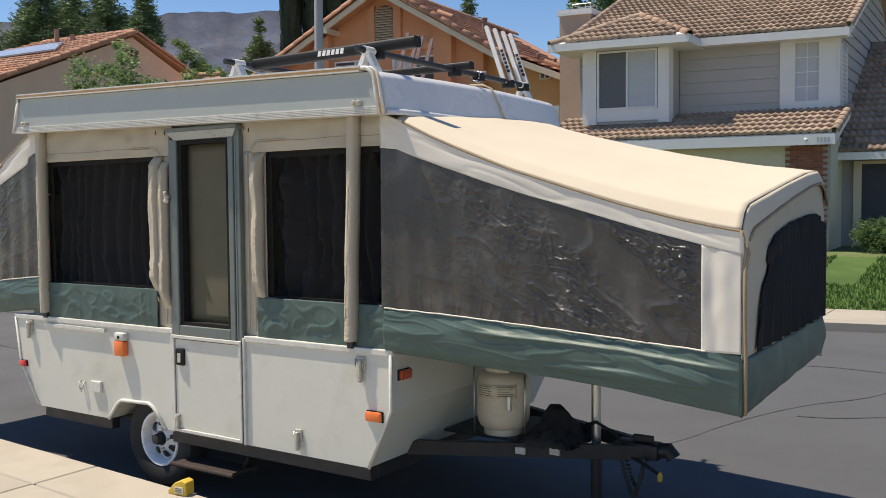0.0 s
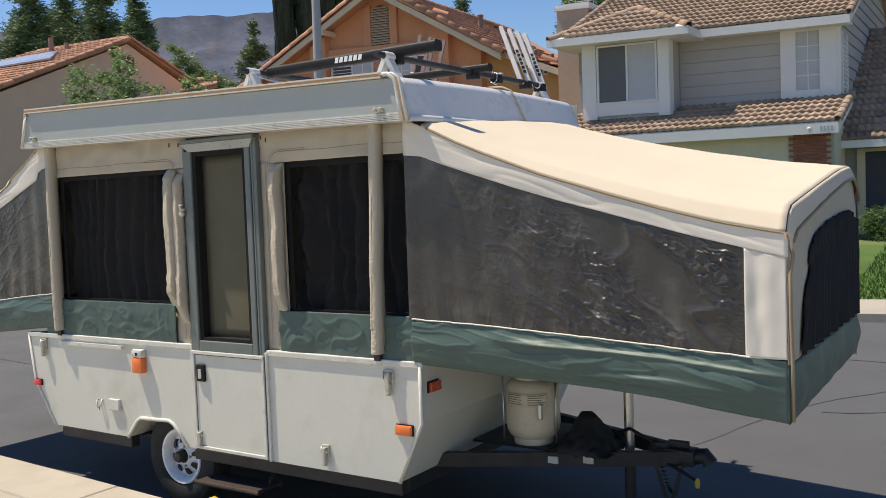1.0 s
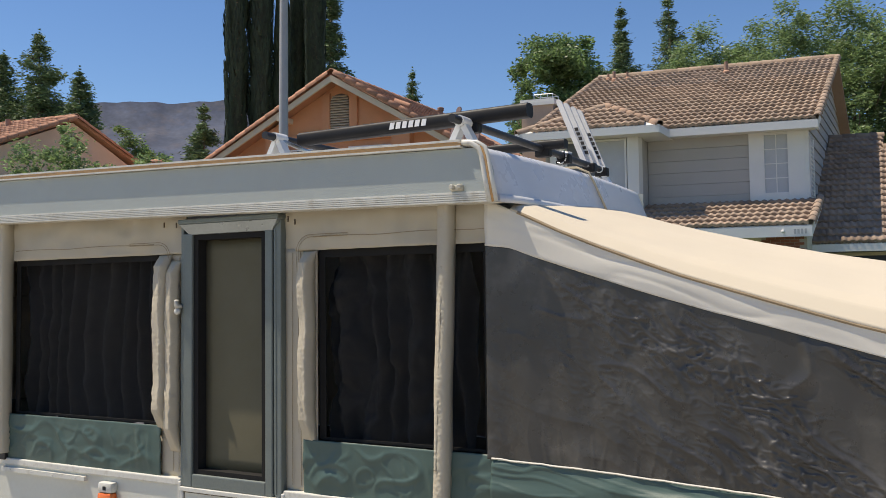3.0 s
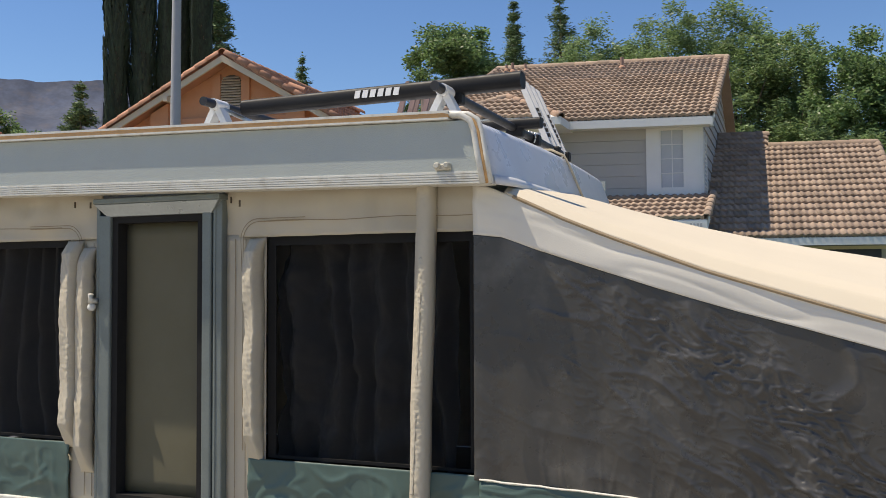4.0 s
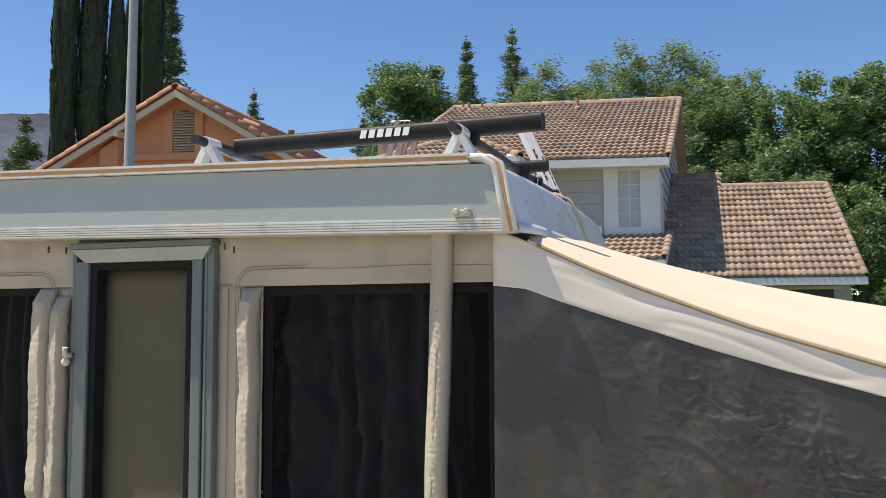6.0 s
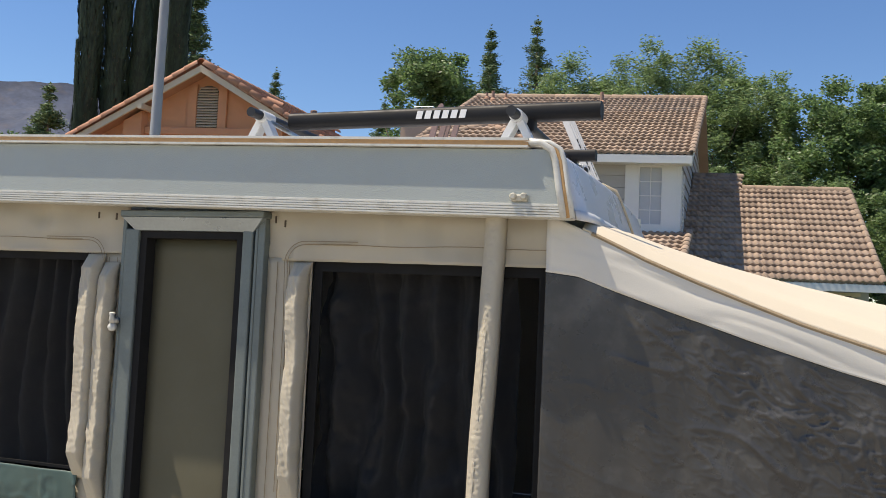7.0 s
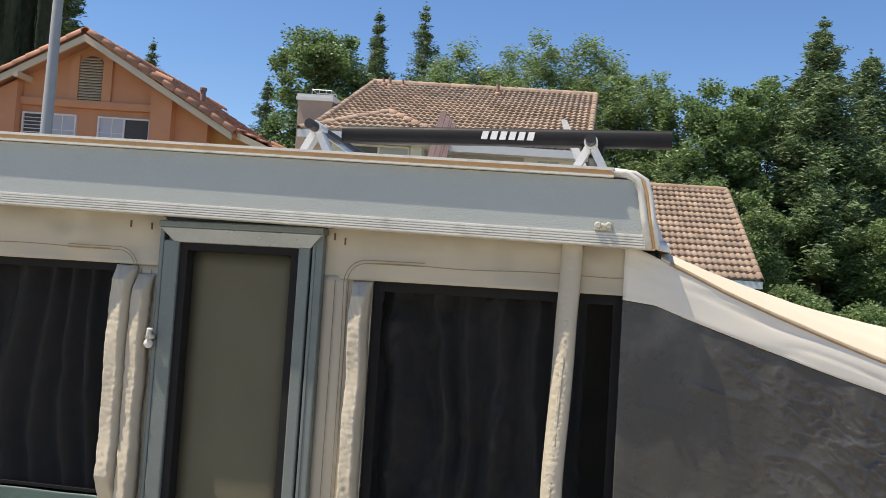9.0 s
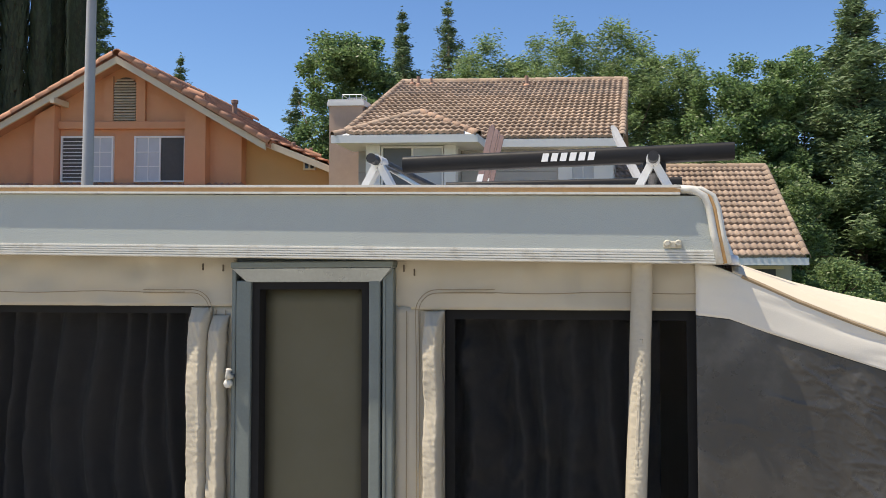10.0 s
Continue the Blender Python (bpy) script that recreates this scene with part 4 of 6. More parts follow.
# mitred hood: an upper lip and a sloping face
bm = bm_new()
box(bm, -1.742, -1.105, -0.046, 0.02, 2.398, 2.422)
part("door_header", rounded(bm, 0.005), ALUMINIUM, door)
hood = [(-1.738, -0.043, 2.397), (-1.109, -0.043, 2.397), (-1.160, -0.020, 2.345), (-1.687, -0.020, 2.345)]
bm = bm_new()
prism(bm, hood, (0, 0.03, 0.004))
part("door_header", rounded(bm, 0.002, 1), BRIGHT_ALUMINIUM, door, "bright sloping aluminium head")
for args in ((-1.668, -1.638, -0.008, 0.055, 1.165, 2.345), (-1.234, -1.204, -0.008, 0.055, 1.165, 2.345), (-1.638, -1.234, -0.008, 0.055, 1.165, 1.187), (-1.638, -1.234, -0.008, 0.055, 2.318, 2.345)):
    bm = bm_new()
    box(bm, *args)
    part("screen_gasket", bm, SCREEN_BORDER, door)
bm = bm_new()
sheet(bm, lambda u, v: Vector((-1.640 + 0.408 * u, 0.050 + 0.002 * wob(u * 3, v * 6, 1.0), 1.185 + 1.135 * v)), 8, 20)
part("door_screen", bm, DOOR_SCREEN, door, "dusty olive woven screen", smooth=True, solid=0.003)
bm = bm_new()
tube(bm, [(-1.745, -0.012, 1.99), (-1.745, -0.05, 1.99), (-1.738, -0.055, 2.02)], 0.012, 8)
lathe(bm, [(0.017, 0), (0.017, 0.012), (0.012, 0.02)], (-1.750, -0.03, 1.965), "y", 12)
part("screen_catch", bm, TRIM_WHITE, door, "white plastic catch", smooth=True)
lock = part("lock", rounded(box(bm_new(), -1.70, -1.625, -0.034, -0.014, 0.905, 1.015), 0.008), BLACK_PLASTIC, door, "black recessed paddle lock")
part("lock_paddle", rounded(box(bm_new(), -1.676, -1.648, -0.042, -0.032, 0.925, 0.985), 0.005), STEEL, lock)


LATCH = paint("weathered_latch_zinc", (0.46, 0.44, 0.37), 0.45, 0.2, vary=0.2, scale=30, fine=200, stain=(0.16, 0.12, 0.08), stain_amount=0.8, stain_scale=40)


def latch(x, z, size, owner, name="body_latch"):
    """A fold-down draw latch with a hook."""
    bm = bm_new()
    box(bm, x - 0.030 * size, x + 0.030 * size, -0.014, 0.0, z - 0.02 * size, z + 0.06 * size)
    rounded(bm, 0.004)
    body_part = part(name, bm, LATCH, owner)
    bm = bm_new()
    box(bm, x - 0.012 * size, x + 0.016 * size, -0.036, -0.012, z - 0.075 * size, z + 0.045 * size)
    rounded(bm, 0.007)
    part("latch_lever", bm, LATCH, body_part)
    bm = bm_new()
    tube(bm, [(x - 0.024 * size, -0.02, z + 0.05 * size), (x - 0.024 * size, -0.028, z + 0.01), (x + 0.026 * size, -0.028, z + 0.01), (x + 0.026 * size, -0.02, z + 0.05 * size)], 0.004, 6)
    part("latch_bail", bm, STEEL, body_part, smooth=True)


latch(-3.335, 1.035, 1.0, camper)
latch(-0.20, 1.02, 1.05, camper)
latch(-0.672, 0.56, 0.9, camper)
latch(-1.70, 0.545, 0.8, camper)
# lamps on the body
lamp = part("side_lamp", rounded(box(bm_new(), -2.312, -2.208, -0.045, 0.0, 1.02, 1.075), 0.012), TRIM_WHITE, camper, "white porch lamp with an amber lens", smooth="edges")
part("lens", rounded(box(bm_new(), -2.310, -2.210, -0.05, 0.0, 0.915, 1.02), 0.012), AMBER, lamp, "amber ribbed lens", smooth="edges")
part("lamp_switch", box(bm_new(), -2.268, -2.248, -0.048, -0.04, 1.035, 1.055), BLACK_PLASTIC, lamp)


def marker(x, y, z, w, h, material, facing):
    """A small oblong marker lamp: a base with a raised lens."""
    if facing == "y":
        a = (x - w / 2, x + w / 2, y - 0.008, y, z - h / 2, z + h / 2)
        b = (x - w * 0.46, x + w * 0.46, y - 0.03, y - 0.006, z - h * 0.44, z + h * 0.44)
    else:
        a = (x, x + 0.008, y - w / 2, y + w / 2, z - h / 2, z + h / 2)
        b = (x + 0.006, x + 0.03, y - w * 0.46, y + w * 0.46, z - h * 0.44, z + h * 0.44)
    base = part("marker_lamp", rounded(box(bm_new(), *a), 0.003), BLACK_PLASTIC, camper)
    part("lens", rounded(box(bm_new(), *b), 0.009), material, base, smooth="edges")


marker(-3.43, 0.0, 0.762, 0.085, 0.048, RED, "y")
marker(-0.108, 0.0, 0.758, 0.115, 0.062, AMBER, "y")
marker(0.0, 0.115, 0.985, 0.11, 0.062, paint("dark_amber_lens", (0.50, 0.065, 0.018), 0.25, vary=0.1, scale=30, fine=400, clear=0.4), "x")
part("outlet_cover", rounded(box(bm_new(), -2.61, -2.50, -0.022, 0, 0.632, 0.712), 0.006), TRIM_WHITE, camper, "square white outlet cover")
bm = bm_new()
tube(bm, [(-2.735, -0.004, 0.695), (-2.74, -0.02, 0.69), (-2.735, -0.022, 0.655), (-2.72, -0.02, 0.625), (-2.705, -0.02, 0.655), (-2.70, -0.004, 0.695)], 0.006, 6)
part("tie_down_hook", bm, TRIM_WHITE, camper, smooth=True)
# folding step
bm = bm_new()
box(bm, -1.72, -1.20, -0.05, 0.14, 0.255, 0.275)
for y in (-0.05, 0.14):
    tube(bm, [(-1.74, y, 0.262), (-1.18, y, 0.262)], 0.014, 8)
for x in (-1.68, -1.24):
    tube(bm, [(x, 0.10, 0.27), (x, 0.22, 0.42)], 0.012, 6)
part("fold_down_step", bm, paint("rusty_step", (0.03, 0.018, 0.014), 0.8, vary=0.3, scale=20, fine=150, bump=0.001), camper, "rusty dark metal step")

# ---- canvas walls ----
def cloth(name, x0, x1, z0, z1, material, y=TENT, amp=0.004, nu=14, nv=24, parent=None, label="", freq=7.0, solid=0.004):
    """A hanging panel; z0 and z1 may be functions of x."""
    f0 = z0 if callable(z0) else (lambda x: z0)
    f1 = z1 if callable(z1) else (lambda x: z1)

    def fn(u, v):
        x = x0 + (x1 - x0) * u
        z = f0(x) + (f1(x) - f0(x)) * v
        crease = (0.011 * max(0.0, 1 - 5.0 * abs(wob(x * 4.0 - z * 2.5, z * 8 + x * 2, 2.7))) ** 2 + 0.006 * max(0.0, 1 - 5.0 * abs(wob(x * 9 + z * 4, z * 13 - x * 4, 5.7))) ** 2) if material is VINYL_GREEN else 0.0
        return Vector((x, y - crease * math.sin(math.pi * v) + amp * (wob(x * freq, z * freq * 0.5, 3.3 + y * 9) + 0.8 * wob(x * freq * 0.6 + z * 5, z * 9 - x * 3, 6.1)), z))
    bm = bm_new()
    sheet(bm, fn, nu, nv)
    return part(name, bm, material, parent or tent, label, smooth=True, solid=solid)


tent = new("tent_wall")
tent.parent = camper
tent.location = Vector((-1.6, 0.02, 1.12)) - camper.location
tent["label"] = "cream canvas tent wall with dark screens"
HEAD = 2.255
cloth("canvas_header", -3.30, -1.748, HEAD, lambda x: roof_low(x) + 0.03, CANVAS, y=TENT - 0.008, amp=0.017, nu=90, nv=16, freq=10)
cloth("canvas_header", -1.118, -0.02, lambda x: HEAD - 0.01, lambda x: roof_low(x) + 0.03, CANVAS, y=TENT - 0.008, amp=0.017, nu=80, nv=16, freq=10)
cloth("canvas_strip", -1.925, -1.748, 1.13, HEAD, CANVAS, amp=0.004, nu=8, nv=40)
cloth("canvas_strip", -1.118, -0.93, 1.13, HEAD, CANVAS, amp=0.004, nu=8, nv=40)
cloth("skirt_panel", -3.30, -1.90, 1.125, 1.385, VINYL_GREEN, y=0.004, amp=0.007, nu=130, nv=30, label="green vinyl skirt")
cloth("skirt_panel", -0.995, 0.02, 1.125, 1.375, VINYL_GREEN, y=0.004, amp=0.007, nu=110, nv=30, label="green vinyl skirt", freq=6)


def flap(x0, x1, z0, z1, y, name="window_flap_edge"):
    """A ruffled, stitched strip that stands off the wall."""
    def fn(u, v):
        z = z0 + (z1 - z0) * v
        taper = min(1.0, 8 * v, 16 * (1 - v)) ** 0.7
        lift = min(1.0, 5.5 * u, 5.5 * (1 - u)) ** 0.6 * taper * (0.85 + 0.3 * wob(0.5, z * 4, x0))
        edge = abs(2 * u - 1) ** 3
        puck = 0.006 * wob(u * 1.3 + x0, z * 7, 0.4) + 0.0055 * wob(u * 1.6 + z * 5, z * 26 + u * 5, 2.0) + 0.0035 * wob(u * 4, z * 60, 4.0) * (0.4 + edge) + 0.003 * wob(u * 2, z * 120, 5.0) * edge
        return Vector((x0 + (x1 - x0) * u + 0.007 * wob(0.3, z * 5, x0) + 0.003 * wob(u, z * 28, 1.0), lerp(TENT - 0.006, y, lift) - 0.022 * (u - 0.5) * taper + puck * taper, z))
    bm = bm_new()
    sheet(bm, fn, 20, 300)
    return part(name, bm, CANVAS, tent, "puckered cream canvas edge", smooth=True, solid=0.003)


flap(-1.935, -1.845, 1.36, 2.25, -0.058)
flap(-1.852, -1.775, 1.26, 2.22, -0.050)
flap(-1.005, -0.930, 1.36, 2.24, -0.064)
for x in (-1.79, -1.83, -1.07, -1.02, -0.945):
    bm = bm_new()
    tube(bm, [(x, TENT - 0.008 + 0.004 * wob(x, z, 0), z) for z in (1.16, 1.5, 1.9, 2.1, 2.24)], 0.0016, 4)
    part("seam", bm, paint("seam_thread", (0.30, 0.24, 0.155), 0.9) if "seam_thread" not in bpy.data.materials else bpy.data.materials["seam_thread"], tent)
for x0, x1, z in ((-3.05, -1.95, HEAD + 0.055), (-0.95, -0.02, HEAD + 0.05)):
    bm = bm_new()
    tube(bm, [(x0 + (x1 - x0) * k / 12, TENT - 0.030, z + 0.003 * math.sin(k)) for k in range(13)], 0.0016, 4)
    part("seam", bm, bpy.data.materials["seam_thread"], tent)


# stitched outlines round the window corners and short dark ties under the rail
for cx, sgn in ((-1.87, 1), (-1.00, -1)):
    for off in (0.0, 0.012):
        bm = bm_new()
        r = 0.07 + off
        arc = [(cx + sgn * (r * math.sin(a) - 0.05), TENT - 0.026, 2.235 + r * math.cos(a)) for a in [math.pi / 2 * k / 8 for k in range(9)]]
        tube(bm, [(cx - sgn * 0.26, TENT - 0.028, 2.235 + r)] + arc + [(cx + sgn * (r - 0.05), TENT - 0.010, z) for z in (2.0, 1.7, 1.4)], 0.0014, 4)
        part("seam", bm, bpy.data.materials["seam_thread"], tent)
for x, z in ((-1.79, 2.405), (-1.075, 2.40), (-1.035, 2.385), (-1.875, 2.41)):
    part("tie_tape", box(bm_new(), x - 0.0025, x + 0.0025, TENT - 0.034, TENT - 0.028, z - 0.018, z + 0.008), SEALANT, tent)


def sleeve(x, lean=0.0):
    """The canvas sleeve over a lift post, with its ruffled seam."""
    bm = bm_new()

    def fn(u, v):
        z = 1.165 + (roof_low(x) + 0.01 - 1.165) * v
        a = math.pi * (u * 1.0)
        puck = 0.004 * wob(u * 2, z * 6, x) + 0.0045 * wob(u * 3, z * 32 + u * 9, x) * (1 - abs(u - 0.4) * 1.4) + 0.003 * wob(u * 8, z * 95, x)
        return Vector((x + lean * v - 0.035 * math.cos(a) + 0.004 * wob(0, z * 4, x), -(0.064 + 0.030 * (u - 0.5)) * math.sin(a) ** 0.45 + TENT - 0.015 + puck * math.sin(a), z))
    sheet(bm, fn, 16, 260)
    s = part("post_sleeve", bm, CANVAS, tent, "cream canvas post sleeve with a ruffled seam", smooth=True, solid=0.003)
    bm = bm_new()
    sheet(bm, lambda u, v: Vector((x - 0.012 + 0.012 * u + lean * v, TENT - 0.0775 - 0.003 * u + 0.003 * wob(u, v * 70, x), 1.30 + 0.85 * v)), 3, 170)
    part("gathered_seam", bm, CANVAS, s, smooth=True, solid=0.003)
    part("lift_post", box(bm_new(), x - 0.02, x + 0.02, -0.022, 0.018, 1.125, 1.20), BLACK_STEEL, tent)


sleeve(-0.266, 0.040)
sleeve(-3.125)


def window(x0, x1, z0, z1, pleat, seed):
    """A screened window: border, screen and the curtain behind it."""
    y = TENT + 0.018
    w = new("screen_window")
    w.parent = tent
    w.location = Vector((x0, y, z0)) - origin_of(tent)
    for args in ((x0, x0 + 0.035, y - 0.003, y + 0.004, z0, z1), (x1 - 0.035, x1, y - 0.003, y + 0.004, z0, z1), (x0 + 0.035, x1 - 0.035, y - 0.003, y + 0.004, z0, z0 + 0.012), (x0 + 0.035, x1 - 0.035, y - 0.003, y + 0.004, z1 - 0.04, z1)):
        bm = bm_new()
        box(bm, *args)
        part("window_border", bm, SCREEN_BORDER, w)
    bm = bm_new()
    sheet(bm, lambda u, v: Vector((x0 + (x1 - x0) * u, y + 0.008 + 0.003 * wob(u * 4, v * 4, seed), z0 + (z1 - z0) * v)), 20, 20)
    part("screen", bm, MESH_DARK, w, "dark woven window screen", smooth=True)
    bm = bm_new()

    def cur(u, v):
        x = x0 + (x1 - x0) * pleat[1] * u
        ph = u * pleat[0] + 0.9 * wob(u * 3, v * 1.2, seed)
        return Vector((x, y + 0.095 + 0.034 * math.sin(ph * math.tau) + pleat[2] * (1.5 - u) * (0.022 * wob(u * 5 + v * 2, v * 6 - u * 3, seed) + 0.018 * wob(u * 11 + v * 5, v * 9 - u * 8, seed + 2) + 0.008 * wob(u * 26, v * 22, seed)), z0 - 0.02 + (z1 - z0 + 0.02) * v * (pleat[3] + (1 - pleat[3]) * (1 - u))))
    sheet(bm, cur, 150, 80)
    part("curtain", bm, CURTAIN, w, "dark pleated curtain", smooth=True)


window(-3.10, -1.925, 1.385, 2.265, (10, 1.0, 0.6, 1.0), 1.7)
window(-0.93, -0.045, 1.375, 2.25, (6, 0.86, 1.6, 1.0), 5.1)
# added back wall and black floor shut out light, keeping the inside dark
bm = bm_new()
box(bm, -3.40, 0.20, 1.82, 1.86, 1.13, 2.42)
part("tent_lining", bm, CANVAS, tent)
bm = bm_new()
box(bm, -3.25, -0.10, 0.06, 1.80, 1.10, 1.13)
part("cabin_floor", bm, BLACK_TARP, tent)

# ---- bunk ends ----
def table(rows, x):
    for (xa, ya), (xb, yb) in zip(rows, rows[1:]):
        if x <= xb:
            return ya + (yb - ya) * max(0.0, min(1.0, (x - xa) / (xb - xa)))
    return rows[-1][1]


SEAM_Z = [(-0.06, 2.43), (0.12, 2.352), (0.27, 2.280), (0.43, 2.213), (0.60, 2.148), (0.76, 2.088), (1.06, 1.995), (1.33, 1.914), (1.60, 1.845), (1.86, 1.795)]
MESH_TOP = [(-0.06, 2.232), (0.06, 2.218), (0.17, 2.177), (0.35, 2.117), (0.59, 2.038), (0.85, 1.960), (1.04, 1.910), (1.46, 1.793), (1.72, 1.730), (1.9, 1.69)]
MESH_BOT = [(-0.06, 1.361), (0.39, 1.346), (1.04, 1.310), (1.46, 1.282), (1.68, 1.270), (1.9, 1.252)]
SKIRT_BOT = [(-0.06, 1.125), (0.57, 1.095), (1.05, 1.076), (1.33, 1.057), (1.60, 1.024), (1.86, 0.995)]
END_PROFILE = [(0.0, 1.795), (0.05, 1.87), (0.11, 1.905), (0.38, 1.945), (0.8, 2.005), (1.3, 2.07), (1.58, 2.09), (1.72, 2.04), (1.80, 1.93)]
ROOT_PROFILE = [(0.0, 2.375), (0.05, 2.40), (0.14, 2.41), (0.43, 2.43), (1.0, 2.46), (1.5, 2.475), (1.75, 2.475), (1.92, 2.45), (1.98, 2.42)]
END_DROP = [(0.0, 0.075), (0.1, 0.10), (0.8, 0.078), (1.4, 0.066), (1.8, 0.06)]
SCREEN_TOP = [(0.38, 1.70), (0.57, 1.773), (0.87, 1.818), (1.28, 1.85), (1.51, 1.854), (1.76, 1.79)]
SCREEN_EDGE = [(0.0, 0.21), (0.55, 0.28), (0.66, 0.31), (0.80, 0.43), (0.88, 0.375), (1.0, 0.42)]


def bunk(m, name, label):
    """A pull-out bunk end under canvas. m maps the front end's places to where this one stands."""
    b = new(name)
    b.parent = camper
    b.location = m(0.9, 0.9, 1.0) - camper.location
    b["label"] = label

    def side(n, x0, x1, f0, f1, mat, y, nu, nv, lab, folds, bulge=0.0):
        def fn(u, v):
            x = x0 + (x1 - x0) * u
            z = lerp(f0(x), f1(x), v)
            return m(x, y - (bulge * math.sin(math.pi * v) - folds(x, z, v)) * min(1.0, max(0.0, (1.885 - x) / 0.15)), z)
        bm = bm_new()
        sheet(bm, fn, nu, nv)
        return part(n, bm, mat, b, lab, smooth=True, solid=0.004)

    def ridge(p, q, w):
        return max(0.0, 1 - abs(noise.noise(Vector((p, q, w)))) * 5.0) ** 2

    def screen_folds(x, z, v):
        """Upright pleats near the body, then fine creases running down towards the outer end."""
        far = max(0.0, min(1.0, (x - 0.15) / 0.9))
        d, e = x * 0.83 - z * 0.56, x * 0.56 + z * 0.83
        e += 0.035 * wob(d * 5, e * 3, 12.0)
        patch = max(0.0, min(1.0, 0.55 + 1.6 * noise.noise(Vector((d * 1.3, e * 4.5, 3.0)))))
        pleat = 0.0055 * math.sin(x * 34 + 1.5 * wob(x * 2, z * 1.5, 0)) * (1 - 0.5 * far) * (0.4 + 0.6 * (1 - v))
        sag = 0.003 * wob(x * 3, z * 2.2, 1.1)
        crinkle = (0.0075 * ridge(d * 2.2, e * 8.0, 2.0) + 0.0055 * ridge(d * 9 + e * 3, e * 20.0, 5.0) * patch + 0.0045 * ridge(d * 17, e * 31.0, 8.0) * patch + 0.0022 * wob(d * 30, e * 40, 7.0) * patch) * (0.20 + 1.30 * far)
        hem = 0.004 * ridge(x * 15, z * 4, 9.0) * max(0.0, 1 - v * 4)
        return (pleat + sag - crinkle * min(1.0, 10 * v + 0.1, 10 * (1 - v) + 0.1) - hem) * min(1.0, max(0.0, (1.71 - x) / 0.08))

    def band_folds(x, z, v):
        return 0.005 * wob(x * 2.0, z * 14 + x * 4, 1.0) + 0.003 * ridge(x * 2.0, z * 16 + x * 5, 4.0)

    def corner_folds(x, z, v):
        return 0.008 * math.sin(x * 60 + 2 * z) * (0.4 + wob(x * 4, z * 3, 3)) + 0.004 * wob(x * 20, z * 9, 2)

    def skirt_folds(x, z, v):
        w = z - sk(x)
        return -0.014 * ridge(x * 0.75, w * 9 - x * 0.5, 1.0) * min(1.0, x + 0.3) + 0.010 * wob(x * 2.2, w * 16, 6.0) - 0.004 * ridge(x * 4 + w * 6, w * 22, 8.0)

    mt, mb, sk, sm = (lambda x: table(MESH_TOP, x)), (lambda x: table(MESH_BOT, x)), (lambda x: table(SKIRT_BOT, x)), (lambda x: table(SEAM_Z, x))
    side("screen_panel", -0.05, 1.71, mb, mt, MESH_BUNK, 0.001, 320, 170, "dark wrinkled vinyl-backed screen", screen_folds)
    side("white_band", -0.05, 1.88, mt, sm, CANVAS_WHITE, -0.006, 90, 16, "white canvas band over the screen", band_folds)
    side("white_corner", 1.70, 1.87, lambda x: 1.265, mt, CANVAS_WHITE, -0.004, 24, 40, "white canvas corner strip", corner_folds)
    side("skirt_panel", -0.03, 1.87, sk, lambda x: mb(x) + 0.004, VINYL_GREEN, 0.004, 150, 50, "green vinyl skirt, creased along its length", skirt_folds, 0.03)
    bm = bm_new()
    tube(bm, [m(-0.03 + 1.75 * k / 40, -0.011 + 0.002 * math.sin(k * 1.7), mb(-0.03 + 1.75 * k / 40) + 0.004 + 0.003 * wob(k * 0.7, 0, 0)) for k in range(41)], 0.004, 5)
    part("screen_hem", bm, CANVAS_WHITE, b)

    # top: a bowed canvas sheet from root to end
    def top(u, v):
        k = v * (len(END_PROFILE) - 1)
        i = min(int(k), len(END_PROFILE) - 2)
        f = k - i
        y1, z1 = lerp(END_PROFILE[i][0], END_PROFILE[i + 1][0], f), lerp(END_PROFILE[i][1], END_PROFILE[i + 1][1], f)
        y0, z0 = lerp(ROOT_PROFILE[i][0], ROOT_PROFILE[i + 1][0], f), lerp(ROOT_PROFILE[i][1], ROOT_PROFILE[i + 1][1], f)
        x = lerp(0.07, 1.87, u)
        near = 1 - min(1, v * 2.5)
        w = (sm(x) - lerp(2.375, 1.795, u)) * (0.45 + 0.55 * near)
        sag = -0.02 * math.sin(math.pi * u) * math.sin(math.pi * v)
        return m(x, lerp(y0, y1, u) - 0.009, lerp(z0, z1, u) + w + sag + 0.003 * wob(x * 5, y1 * 5, 7) + 0.004)
    bm = bm_new()
    sheet(bm, top, 60, 48)
    part("canvas_top", bm, CANVAS_TOP, b, "bright cream canvas roof sheet", smooth=True, solid=0.006)
    bm = bm_new()
    tube(bm, [m(0.10 + 1.77 * k / 30, -0.006, sm(0.10 + 1.77 * k / 30) + 0.001) for k in range(31)], 0.0075, 6)
    part("seam_piping", bm, paint("tan_piping", (0.30, 0.225, 0.14), 0.8) if "tan_piping" not in bpy.data.materials else bpy.data.materials["tan_piping"], b)

    # end wall
    def prof(y):
        return table(END_PROFILE, y)

    def end(u, v):
        y = 1.80 * u
        z = lerp(1.24, prof(y) - 0.01, v)
        return m(1.872 + 0.006 * wob(y * 5, z * 5, 2), y, z)
    bm = bm_new()
    sheet(bm, end, 40, 20)
    part("end_canvas", bm, CANVAS, b, "cream canvas end wall", smooth=True, solid=0.004)
    bm = bm_new()

    def valance(u, v):
        y = 1.80 * u
        return m(1.872 + 0.020 * v ** 0.6 + 0.004 * wob(y * 6, v * 2, 8), y, prof(y) + 0.002 - table(END_DROP, y) * v)
    sheet(bm, valance, 60, 6)
    part("valance", bm, CANVAS_TOP, b, "cream canvas valance hanging over the end", smooth=True, solid=0.005)
    bm = bm_new()
